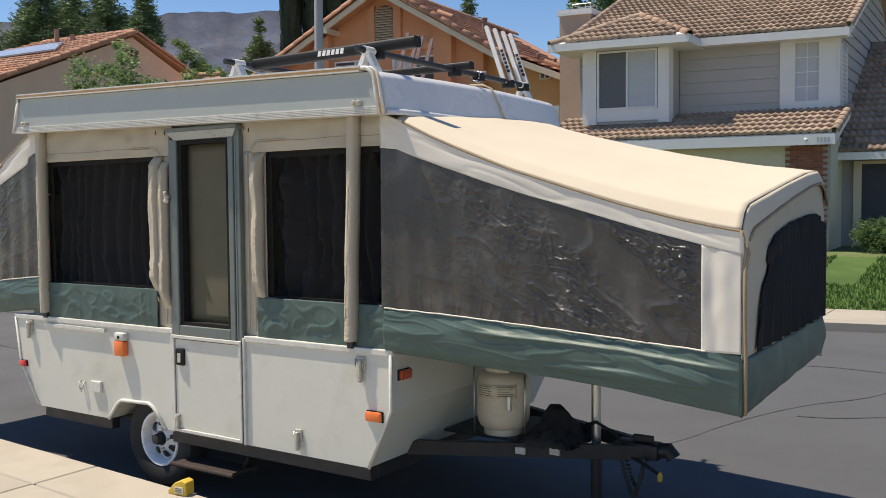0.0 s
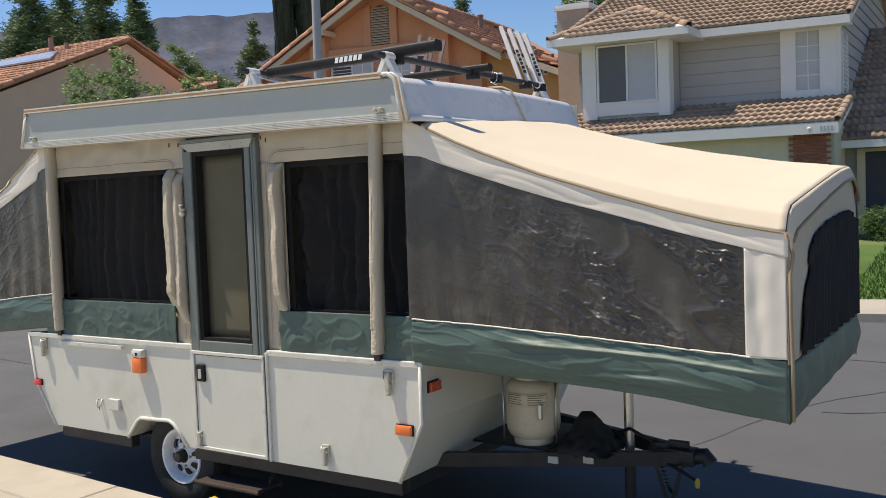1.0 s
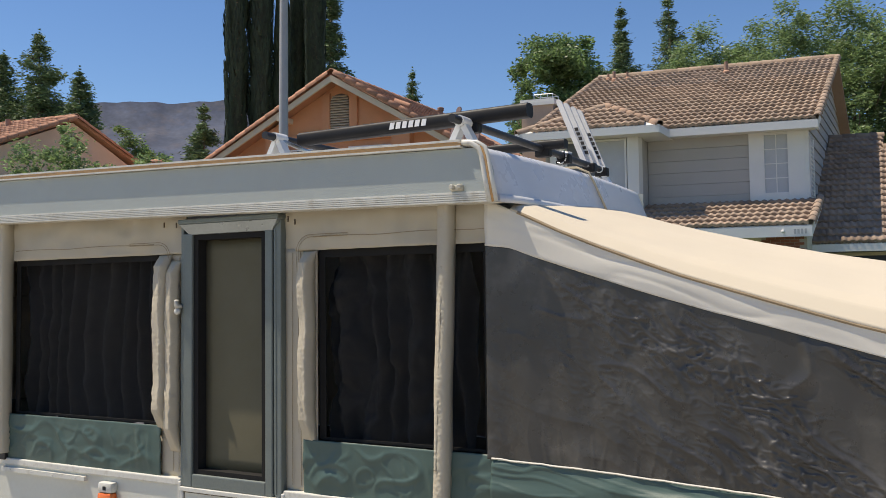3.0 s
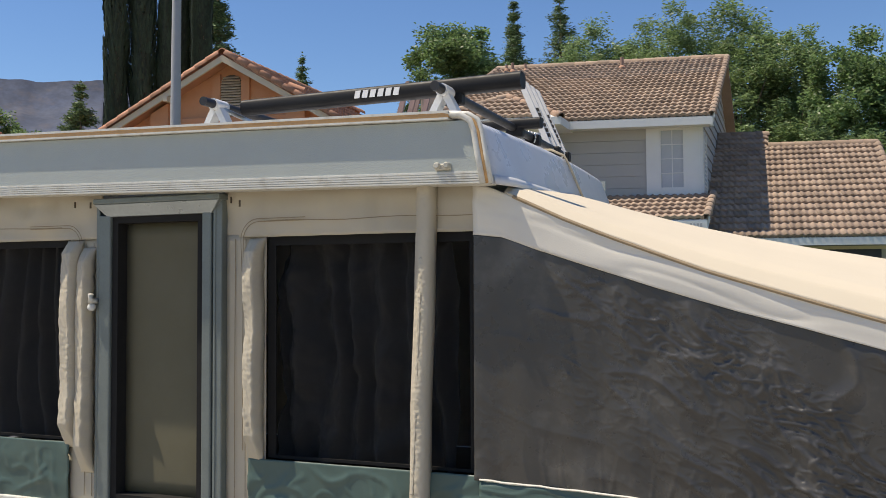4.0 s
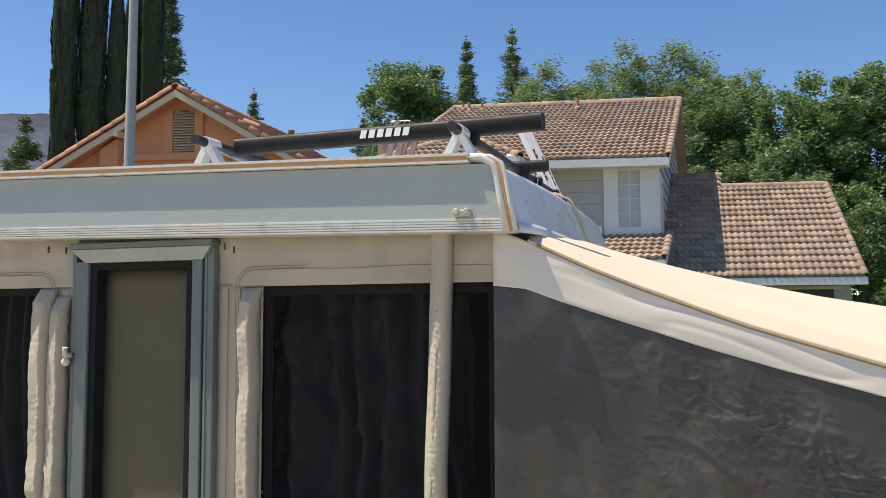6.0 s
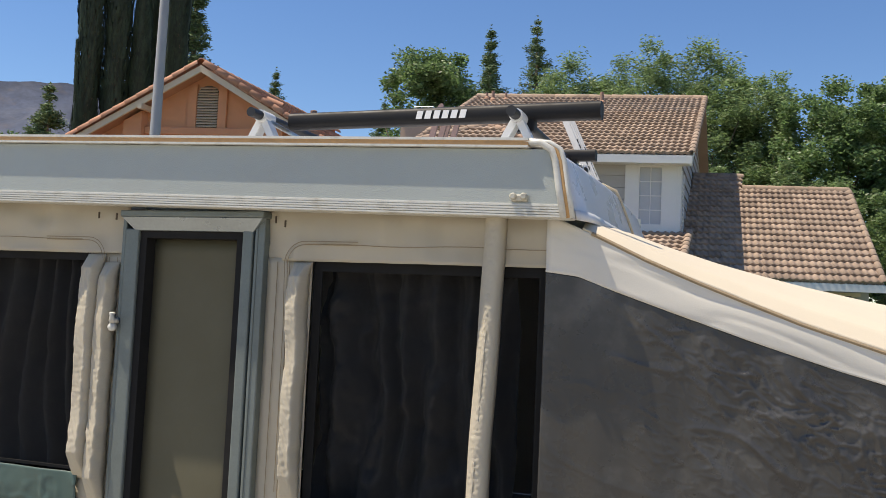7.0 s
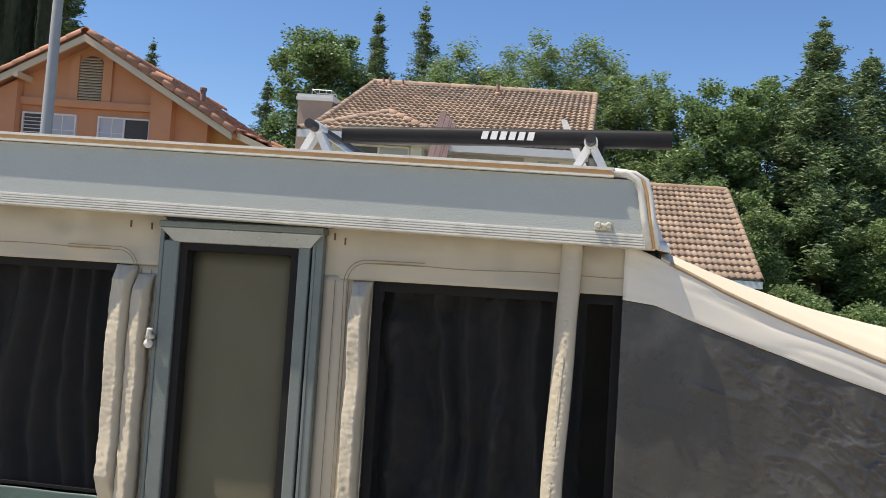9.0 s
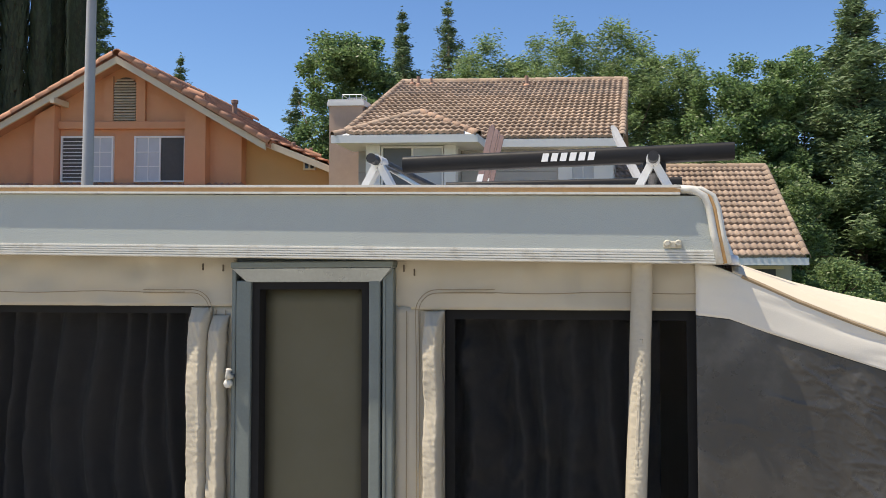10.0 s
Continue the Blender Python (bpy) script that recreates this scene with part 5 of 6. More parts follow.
    sheet(bm, lambda u, v: m(1.871 + (0.02 * math.sin(math.pi * v) + 0.006 * wob(u * 9, v * 3, 5)) * min(1.0, u * 10), 1.78 * u, lerp(lerp(0.99, 1.03, u), 1.245, v)), 40, 10)
    part("skirt_panel", bm, VINYL_GREEN, b, smooth=True, solid=0.004)
    bm = bm_new()

    def screen(u, v):
        y = lerp(table(SCREEN_EDGE, v), 1.75, u)
        pl = math.sin(u * 52 + 1.2 * wob(u * 3, v * 2, 3.0))
        return m(1.886 + 0.009 * pl * abs(pl) + 0.004 * wob(u * 9, v * 4, 6), y, lerp(1.25, table(SCREEN_TOP, y), v))
    sheet(bm, screen, 140, 24)
    part("end_screen", bm, END_MESH, b, "dark pleated end screen", smooth=True, solid=0.003)
    for run in ([(1.895, y, prof(y) - table(END_DROP, y)) for y in [0.03 + 1.75 * k / 24 for k in range(25)]], [(1.872, -0.012, 1.797), (1.892, 0.03, 1.70), (1.885, 0.0, 1.62), (1.885, 0.0, 1.45), (1.89, 0.0, 1.24), (1.885, 0.02, 1.0)]):
        bm = bm_new()
        tube(bm, [m(*p) for p in run], 0.008, 6)
        part("edge_piping", bm, bpy.data.materials["tan_piping"], b, smooth=True)
    # plywood bunk floor on its rails
    bm = bm_new()
    prism(bm, [m(0.0, 0.05, 1.135), m(1.86, 0.05, 1.03), m(1.86, 1.74, 1.03), m(0.0, 1.9, 1.135)], (0, 0, 0.02))
    part("bunk_floor", bm, BLACK_TARP, b)
    bm = bm_new()
    sheet(bm, lambda u, v: m(0.1 + 1.77 * u, lerp(1.97, 1.79, u), lerp(lerp(1.1, 1.0, u), lerp(2.40, 1.95, u), v)), 20, 6)
    part("far_canvas", bm, CANVAS, b, smooth=True, solid=0.004)
    return b


bunk(lambda x, y, z: Vector((x, y, z)), "front_bunk", "pulled-out bunk under cream canvas with dark screen sides")


def back(x, y, z):
    """The rear bunk: mirrored, a little shorter and steeper where it leaves the roof."""
    return Vector((-3.20 - x * 0.95, y, z + (0.075 if z > 2.2 else 0.03) * max(0.0, 1 - x) - 0.02 * max(0.0, x) + 0.03))


bunk(back, "rear_bunk", "pulled-out rear bunk under canvas with dark screen sides")

# ---- roof ----
roof = new("roof")
roof.parent = camper
roof.location = Vector((-1.6, 1.0, 2.45)) - camper.location
roof["label"] = "white raised camper roof with textured sides"
bm = bm_new()


def shell(u, v):
    """Front and top of the roof as one bent sheet, bowed over its width."""
    y = lerp(-0.085, 2.065, v)
    crown = 0.018 * math.sin(math.pi * v)
    k = u * 7
    if k < 5:
        s = k / 5
        if s < 0.6:
            f = s / 0.6
            dx, dz = lerp(0.052 + 0.034 * min(1.0, v / 0.045), 0.016, f), 0.185 * f
        else:
            f = (s - 0.6) / 0.4
            dx, dz = (1 - f) ** 2 * 0.016 + 2 * f * (1 - f) * 0.006 - f * f * 0.14, (1 - f) ** 2 * 0.185 + 2 * f * (1 - f) * 0.240 + f * f * 0.243
        turn = max(0.0, 1 - (1 - v) / 0.05) ** 2
        return Vector((dx - 0.05 * turn + 0.012 * math.sin(math.pi * v), y, 2.40 + dz * (1 - 0.12 * turn) + crown * dz / 0.245 + 0.02 * v))
    x = lerp(-0.14, -3.25, (k - 5) / 2)
    return Vector((x, y, roof_top(x) + 0.025 + crown + 0.02 * v))


sheet(bm, shell, 70, 48)
part("roof_shell", bm, ROOF_SHELL, roof, "smooth white roof shell", smooth=True, solid=0.006)
bm = bm_new()
sheet(bm, lambda u, v: Vector((0.064 + 0.034 * min(1.0, u / 0.045) - 0.008 * v + 0.012 * math.sin(math.pi * u), lerp(-0.085, 2.03, u), 2.398 + 0.032 * v + 0.02 * u)), 30, 2)
part("shell_flange", bm, ROOF_SHELL, roof, smooth=True, solid=0.006)
bm = bm_new()
sheet(bm, lambda u, v: Vector((lerp(-3.29, 0.035 - 0.06 * max(0, v - 0.5), u), -0.09, lerp(roof_low(lerp(-3.29, 0.035, u)) + 0.03, roof_top(lerp(-3.29, 0.035, u)) + 0.01, v))), 30, 6)
part("side_panel", bm, ROOF_SKIN, roof, "pebbled grey-white side panel", solid=0.012)
bm = bm_new()
sheet(bm, lambda u, v: Vector((lerp(-3.29, 0.02, u), 2.06, lerp(roof_low(lerp(-3.29, 0.02, u)), roof_top(lerp(-3.29, 0.02, u)) + 0.02, v))), 4, 2)
part("side_panel", bm, ROOF_SKIN, roof, solid=0.012)
bm = bm_new()
sheet(bm, lambda u, v: Vector((-3.29 + 0.06 * v, lerp(-0.09, 2.06, u), lerp(2.47, 2.70, v))), 4, 2)
part("rear_panel", bm, ROOF_SHELL, roof, solid=0.012)
# ribbed lower rail
for k in range(5):
    z = 0.001 + k * 0.0088
    bm = bm_new()
    prism(bm, [(-3.325, -0.092, roof_low(-3.325) + z), (-3.325, -0.106 + 0.001 * k, roof_low(-3.325) + z + 0.001), (-3.325, -0.106 + 0.001 * k, roof_low(-3.325) + z + 0.0066), (-3.325, -0.092, roof_low(-3.325) + z + 0.0075)],
          (3.372, 0, roof_low(0.047) - roof_low(-3.325)))
    part("rail_rib", bm, TRIM_WHITE, roof)
bm = bm_new()
prism(bm, [(-3.325, -0.098, roof_low(-3.325)), (-3.325, -0.098, roof_low(-3.325) + 0.046), (-3.325, -0.03, roof_low(-3.325) + 0.046), (-3.325, -0.03, roof_low(-3.325))], (3.372, 0, roof_low(0.047) - roof_low(-3.325)))
part("lower_rail", bm, TRIM_WHITE, roof, "ribbed white lower rail")
# upper awning channel: white lip, yellowed strip, white lip
for dz, y0, h, mat, nm, lab in ((0.012, -0.118, 0.007, TRIM_WHITE, "channel_lip", ""), (0.0185, -0.113, 0.017, TRIM_CREAM, "vinyl_strip", "yellowed vinyl insert strip"), (0.035, -0.116, 0.009, TRIM_WHITE, "channel_lip", "")):
    bm = bm_new()
    prism(bm, [(-3.25, y0, roof_top(-3.25) + dz), (-3.25, y0, roof_top(-3.25) + dz + h), (-3.25, -0.06, roof_top(-3.25) + dz + h), (-3.25, -0.06, roof_top(-3.25) + dz)], (3.25 - 0.10, 0, roof_top(-0.10) - roof_top(-3.25)))
    part(nm, bm, mat, roof, lab)
# rounded corner mouldings
for dx, rad, mat, lab in ((0.0, 0.013, TRIM_WHITE, "white corner moulding"), (0.016, 0.008, TRIM_CREAM, "yellowed corner strip"), (0.028, 0.009, TRIM_WHITE, "")):
    bm = bm_new()
    tube(bm, [(-0.12 + dx, -0.10, roof_top(-0.1) + 0.034), (-0.06 + dx, -0.102, roof_top(-0.06) + 0.030), (-0.022 + dx, -0.104, roof_top(0) + 0.008), (-0.008 + dx, -0.104, 2.585), (0.006 + dx, -0.104, 2.50), (0.024 + dx, -0.104, 2.402)], rad, 8)
    part("corner_moulding", bm, mat, roof, lab, smooth=True)
bm = bm_new()
tube(bm, [(-3.235, -0.1, 2.705), (-3.262, -0.1, 2.67), (-3.318, -0.1, 2.475)], 0.013, 8)
part("corner_moulding", bm, TRIM_WHITE, roof, smooth=True)
for x in (-0.126, -3.17):
    z = roof_low(x) + 0.062
    bm = bm_new()
    box(bm, x - 0.03, x + 0.03, -0.108, -0.09, z - 0.012, z + 0.012)
    rounded(bm, 0.005)
    lt = part("roof_latch", bm, LATCH, roof, "small zinc roof latch")
    for d in (-0.018, 0.018):
        bm = bm_new()
        lathe(bm, [(0.012, 0.0), (0.012, 0.012), (0.008, 0.018)], (x + d, -0.106, z + 0.004), "y", 12)
        part("latch_knob", bm, LATCH, lt, smooth="edges")
# tie strap over the front edge
bm = bm_new()
run = [(-0.42, 1.06, 2.700), (-0.15, 1.06, 2.688), (-0.04, 1.07, 2.684), (0.020, 1.08, 2.655), (0.042, 1.09, 2.61), (0.075, 1.11, 2.52), (0.112, 1.13, 2.42)]
tube(bm, run, 0.006, 6)
part("tie_cord", bm, paint("tan_cord", (0.55, 0.46, 0.32), 0.85, fine=300), roof, "tan cord tied over the roof edge", smooth=True)

# ---- tongue, jack, coupler ----
tongue = new("tongue")
tongue.parent = camper
tongue.location = Vector((0.5, 0.99, 0.45)) - camper.location
tongue["label"] = "black steel A-frame drawbar"
for y0, y1 in ((0.35, 0.95), (1.63, 1.03)):
    bm = bm_new()
    prism(bm, [(-0.2, y0, 0.45), (-0.2, y0, 0.53), (-0.2, y0 + 0.05, 0.53), (-0.2, y0 + 0.05, 0.45)], (1.30, y1 - y0, 0.01))
    part("drawbar_beam", bm, BLACK_STEEL, tongue)
bm = bm_new()
box(bm, 0.9, 1.16, 0.94, 1.06, 0.46, 0.55)
rounded(bm, 0.01)
tube(bm, [(1.10, 1.0, 0.50), (1.21, 1.0, 0.52), (1.235, 1.0, 0.48)], 0.045, 12)
part("coupler", bm, BLACK_STEEL, tongue, smooth="edges")
bm = bm_new()
box(bm, 1.0, 1.12, 0.985, 1.015, 0.55, 0.59)
part("coupler_lever", rounded(bm, 0.006), BLACK_STEEL, tongue)
jk = part("jack_tube", tube(bm_new(), [(0.78, 0.97, 0.47), (0.78, 0.97, 1.03)], 0.028, 16), STEEL, tongue, "bright steel jack tube", smooth="edges")
part("jack_leg", tube(bm_new(), [(0.78, 0.97, ROAD + 0.02), (0.78, 0.97, 0.47)], 0.033, 14), BLACK_STEEL, jk, smooth="edges")
part("jack_foot", lathe(bm_new(), [(0.09, 0), (0.09, 0.012), (0.035, 0.03)], (0.78, 0.97, ROAD), "z", 18), BLACK_STEEL, jk)
for x in (0.43, 0.61):
    part("reflector", rounded(box(bm_new(), x - 0.055, x + 0.05, 0.622 + (x - 0.40) * 0.46, 0.64 + (x - 0.40) * 0.46, 0.475, 0.515), 0.003), TRIM_WHITE, tongue, "white reflector plate")
for k, (dy, dz) in enumerate(((0.0, 0.0), (0.05, -0.04))):
    bm = bm_new()
    pts = [(0.95 + 0.15 * s, 0.92 + dy + 0.02 * math.sin(s * 5), 0.47 - dz - 0.22 * math.sin(math.pi * s) + 0.0 * s) for s in [i / 26 for i in range(27)]]
    for a in pts:
        lathe(bm, [(0.012, -0.004), (0.014, 0.0), (0.012, 0.004)], a, "z" if k else "y", 8)
    part("safety_chain", bm, BLACK_STEEL, tongue)
bm = bm_new()
tube(bm, [(0.70, 0.93, 0.5), (0.72, 0.90, 0.62), (0.82, 0.88, 0.66), (0.93, 0.90, 0.60), (0.99, 0.93, 0.48), (1.10, 0.9, 0.45), (1.18, 0.92, 0.40)], 0.010, 8)
part("wiring_lead", bm, BLACK_PLASTIC, tongue, "black looped wiring lead", smooth=True)
part("lead_plug", lathe(bm_new(), [(0.014, -0.03), (0.016, 0.0), (0.01, 0.02)], (1.185, 0.92, 0.39), "z", 10), paint("yellow_plastic", (0.60, 0.40, 0.05), 0.5), tongue, "yellow plug")
bm = bm_new()
box(bm, -0.1, 0.46, 0.68, 1.26, 0.53, 0.545)
part("tank_tray", bm, BLACK_STEEL, tongue)

# gas bottle on the tray
tank = thing("gas_bottle", (0.25, 0.80, 0.545), "cream painted steel gas bottle on the drawbar", "gas bottle")
C = (0.25, 0.80, 0.545)
bm = bm_new()
lathe(bm, [(0.118, 0.0), (0.118, 0.035), (0.140, 0.05), (0.156, 0.085), (0.160, 0.12), (0.160, 0.30), (0.155, 0.335), (0.138, 0.365), (0.10, 0.385), (0.03, 0.39)], C, "z", 32)
part("bottle", bm, TANK, tank, smooth="edges")
bm = bm_new()
for k in range(18):
    a0, a1 = 0.7 + k * 0.27, 0.7 + (k + 1) * 0.27
    prism(bm, [(C[0] + r * math.cos(a), C[1] + r * math.sin(a), C[2] + 0.365) for r, a in ((0.105, a0), (0.11, a0), (0.11, a1), (0.105, a1))], (0, 0, 0.085))
part("collar", bm, TANK, tank)
part("valve", lathe(bm_new(), [(0.02, 0.38), (0.02, 0.42), (0.032, 0.425), (0.032, 0.445), (0.01, 0.45)], C, "z", 12), paint("brass", (0.5, 0.35, 0.12), 0.4, 0.8), tank)


def on_tank(a0, a1, z0, z1, mat, nm, lift=0.162, lab="", owner=None):
    bm = bm_new()
    sheet(bm, lambda u, v: Vector((C[0] + lift * math.cos(lerp(a0, a1, u)), C[1] + lift * math.sin(lerp(a0, a1, u)), C[2] + lerp(z0, z1, v))), 16, 2)
    return part(nm, bm, mat, owner or tank, lab, smooth=True, solid=0.001)


LABEL = paint("aged_label", (0.66, 0.60, 0.47), 0.7, vary=0.08, scale=20, fine=200)
INK = paint("faded_ink", (0.16, 0.13, 0.09), 0.8, vary=0.2)
lab_part = on_tank(-2.15, -0.55, 0.235, 0.315, LABEL, "label", lab="worn paper safety label")
for k in range(5):
    on_tank(-2.08, -1.50 - 0.05 * (k % 2), 0.300 - k * 0.013, 0.304 - k * 0.013, INK, "print_bar", 0.1635, owner=lab_part)
    on_tank(-1.28, -0.66 - 0.06 * (k % 3), 0.300 - k * 0.013, 0.304 - k * 0.013, INK, "print_bar", 0.1635, owner=lab_part)
for a in (-2.5, -0.25):
    bm = bm_new()
    tube(bm, [(C[0] + 0.176 * math.cos(a), C[1] + 0.176 * math.sin(a), C[2] + z) for z in (0.0, 0.2, 0.40)], 0.006, 6)
    part("hold_down_rod", bm, STEEL, tank, smooth=True)
bm = bm_new()
box(bm, C[0] + 0.11, C[0] + 0.135, C[1] - 0.16, C[1] - 0.135, C[2] + 0.17, C[2] + 0.26)
part("regulator", rounded(bm, 0.006), STEEL, tank)

# black cover lying on the drawbar
cover = thing("tarpaulin", (0.56, 0.85, 0.53), "crumpled black cloth cover draped on the drawbar", "tarpaulin")
bm = bm_new()
sheet(bm, lambda u, v: Vector((0.40 + 0.36 * u, 0.66 + 0.42 * v, 0.53 + 0.20 * math.sin(math.pi * min(1, u * 1.05)) * math.sin(math.pi * v) ** 0.6 * (0.75 + 0.5 * wob(u * 3, v * 3, 1)) + 0.03 * wob(u * 9, v * 9, 3))), 34, 34)
part("cloth", bm, BLACK_TARP, cover, smooth=True, solid=0.004)

# wheel chock on the kerb by the tyre
K = Vector((-1.40, -0.27, 0.178))
chock = thing("wheel_chock", K, "yellow wheel chock with a printed label by the kerb", "wheel chock")
bm = bm_new()
prism(bm, [K + Vector(p) * 0.72 for p in ((-0.10, -0.05, 0), (0.10, -0.03, 0), (0.10, -0.03, 0.115), (0.05, -0.035, 0.13), (-0.03, -0.04, 0.10), (-0.10, -0.05, 0.03))], (-0.015, 0.08, 0))
rounded(bm, 0.006)
wedge = part("wedge", bm, bpy.data.materials["yellow_plastic"], chock)
bm = bm_new()
prism(bm, [K + Vector(p) * 0.72 for p in ((-0.02, -0.0455, 0.02), (0.075, -0.036, 0.02), (0.075, -0.036, 0.075), (-0.02, -0.0455, 0.075))], (0, -0.003, 0))
part("label", bm, LABEL, wedge, "pale printed label")
for k in range(3):
    bm = bm_new()
    prism(bm, [K + Vector(p) * 0.72 for p in ((-0.01, -0.048, 0.03 + k * 0.014), (0.06, -0.041, 0.03 + k * 0.014), (0.06, -0.041, 0.036 + k * 0.014), (-0.01, -0.048, 0.036 + k * 0.014))], (0, -0.002, 0))
    part("print_bar", bm, INK, wedge)

# ---- roof rack ----
rack = thing("roof_rack", (-0.7, 0.9, 2.69), "black and white carrier rack bolted on the roof", "roof rack")
WHITE_PAINT = paint("white_bar_paint", (0.70, 0.70, 0.68), 0.4, vary=0.06, scale=12, fine=120)
for x, zb in ((-1.195, 2.67), (-0.185, 2.645)):
    zt = zb + 0.125
    for y in (0.07, 1.88):
        up = 0.03 if y < 1 else 0.035
        foot = new("rack_foot")
        foot.parent = rack
        foot.location = Vector((x, y, zb)) - rack.location
        for d in (-1, 1):
            bm = bm_new()
            prism(bm, [(x + d * 0.085, y - 0.02, zb + up - 0.03), (x + d * 0.085, y + 0.03, zb + up - 0.03), (x + d * 0.055, y + 0.03, zb + up - 0.03), (x + d * 0.055, y - 0.02, zb + up - 0.03)],
                  (-d * 0.068, 0, zt - zb))
            part("foot_leg", bm, WHITE_PAINT, foot)
        part("foot_cap", tube(bm_new(), [(x, y - 0.035, zt + up - 0.025), (x, y + 0.05, zt + up - 0.025)], 0.024, 14), WHITE_PAINT, foot, smooth="edges")
    part("cross_bar", tube(bm_new(), [(x, -0.03, zt + 0.005), (x, 1.95, zt + 0.01)], 0.0185, 12), BLACK_STEEL, rack, "round black cross bar", smooth="edges")


def tray(p, q, h, deep, material, name, label):
    """A long flat-sided carrier bar with rounded edges."""
    p, q = Vector(p), Vector(q)
    bm = bm_new()
    n = 10
    loop = [Vector((0, deep * 0.5 * math.copysign(abs(math.cos(a)) ** 0.5, math.cos(a)), h * 0.5 * math.copysign(abs(math.sin(a)) ** 0.7, math.sin(a)))) for a in [k * math.tau / 16 for k in range(16)]]
    prism(bm, [p + v for v in loop], q - p)
    return part(name, bm, material, rack, label, smooth="edges")


bar = tray((-1.115, 0.15, 2.7955), (0.095, 0.15, 2.808), 0.062, 0.075, BLACK_PLASTIC, "carrier_bar", "long black carrier bar with a white mark")
MARK = paint("white_mark", (0.75, 0.75, 0.74), 0.6, vary=0.03)
for k in range(6):
    x0 = -0.585 + k * 0.0335
    bm = bm_new()
    prism(bm, [(x0, 0.1110, 2.787), (x0 + 0.023, 0.1110, 2.787), (x0 + 0.030, 0.1110, 2.817), (x0 + 0.007, 0.1110, 2.817)], (0, 0.004, 0))
    part("mark_block", bm, MARK, bar)
tray((-1.13, 0.96, 2.80), (-0.055, 0.96, 2.795), 0.05, 0.06, BLACK_PLASTIC, "carrier_bar", "long black carrier bar")
tray((-1.20, 0.04, 2.80), (-1.07, 0.30, 2.715), 0.02, 0.02, STEEL, "brace_arm", "thin steel brace")
for y in (0.15, 0.96, 1.25, 1.66, 1.88):
    part("bar_clamp", rounded(box(bm_new(), -0.22, -0.14, y - 0.025, y + 0.025, 2.735, 2.79), 0.008), BLACK_PLASTIC, rack)
bm = bm_new()
for k in range(9):
    tube(bm, [(-0.185 + 0.03 * math.cos(k * 0.8 + j * 0.7), 1.22 + 0.09 * (j / 6) , 2.77 + 0.035 * math.sin(k * 0.8 + j * 0.9)) for j in range(7)], 0.004, 5)
part("tied_wire", bm, STEEL, rack, "tangle of tie wire", smooth=True)


def upright(x, y, dx, dy, z0, z1, half, material, mark, label):
    """A tall flat bar clamped to the rack, leaning, with a rounded tip and printed blocks or a white band."""
    u = new("carrier_upright")
    u.parent = rack
    u.location = Vector((x, y, z0)) - rack.location
    h = z1 - z0

    def at(f, off, out=0.0):
        return Vector((x + dx * f + off, y + dy * f + out, z0 + h * f))
    bm = bm_new()
    prism(bm, [at(0, -half), at(0, half), at(0.97, half), at(1.0, half * 0.4), at(1.0, -half * 0.4), at(0.97, -half)], (0, 0.014, 0))
    part("blade", bm, material, u, label)
    for k in range(6 if mark is BLACK_PLASTIC else 0):
        f = 0.22 + k * 0.07
        bm = bm_new()
        prism(bm, [at(f, -half * 0.7, -0.003), at(f, half * 0.6, -0.003), at(f + 0.048, half * 0.8, -0.003), at(f + 0.048, -half * 0.5, -0.003)], (0, 0.002, 0))
        part("mark_block", bm, mark, u)
    if mark is WHITE_PAINT:
        bm = bm_new()
        prism(bm, [at(0.10, -half, -0.003), at(0.10, half, -0.003), at(0.38, half, -0.003), at(0.38, -half, -0.003)], (0, 0.002, 0))
        part("blade_band", bm, mark, u)


BLADE = paint("pale_grey_blade", (0.46, 0.46, 0.46), 0.5, vary=0.1, scale=14, fine=120)
MAROON = paint("worn_maroon_bar", (0.20, 0.13, 0.12), 0.6, vary=0.15)
for y0, y1, mark in ((1.60, 1.70, None), (1.73, 1.82, BLACK_PLASTIC), (1.85, 1.94, None), (1.95, 2.05, BLACK_PLASTIC)):
    upright(-0.180, y0, -0.205, y1 - y0, 2.765, 3.20, 0.017, BLADE, mark, "pale grey painted upright blade")
for y0, y1, mark in ((1.58, 1.65, WHITE_PAINT), (1.70, 1.78, None), (1.76, 1.84, WHITE_PAINT), (1.90, 1.97, None)):
    upright(-1.120, y0, 0.09, y1 - y0, 2.775, 3.22, 0.016, MAROON, mark, "worn maroon upright blade")


# ---- trees, shrubs, hills ----
def foliage(name, centres, sizes, slim, material, parent, rng):
    """Many small leaves, each a diamond turned at random, in one crown."""
    c = np.array(centres, dtype=np.float64) - np.array(origin_of(parent))
    h = np.array(sizes)[:, None]
    n = len(c)
    a, b = rng.uniform(0, math.tau, n), rng.uniform(-1, 1, n)
    u = np.stack([np.cos(a), np.sin(a), rng.uniform(-0.5, 0.5, n)], 1)
    v = np.stack([-np.sin(a) * b, np.cos(a) * b, np.sqrt(1 - b * b)], 1)
    co = np.stack([c - u * h, c + v * h * slim, c + u * h, c - v * h * slim], 1).reshape(-1)
    me = bpy.data.meshes.new(name)
    me.vertices.add(4 * n)
    me.vertices.foreach_set("co", co.astype(np.float32))
    me.loops.add(4 * n)
    me.loops.foreach_set("vertex_index", np.arange(4 * n, dtype=np.int32))
    me.polygons.add(n)
    me.polygons.foreach_set("loop_start", np.arange(0, 4 * n, 4, dtype=np.int32))
    me.update(calc_edges=True)
    me.materials.append(material)
    ob = new(name, me)
    ob.parent = parent
    return ob


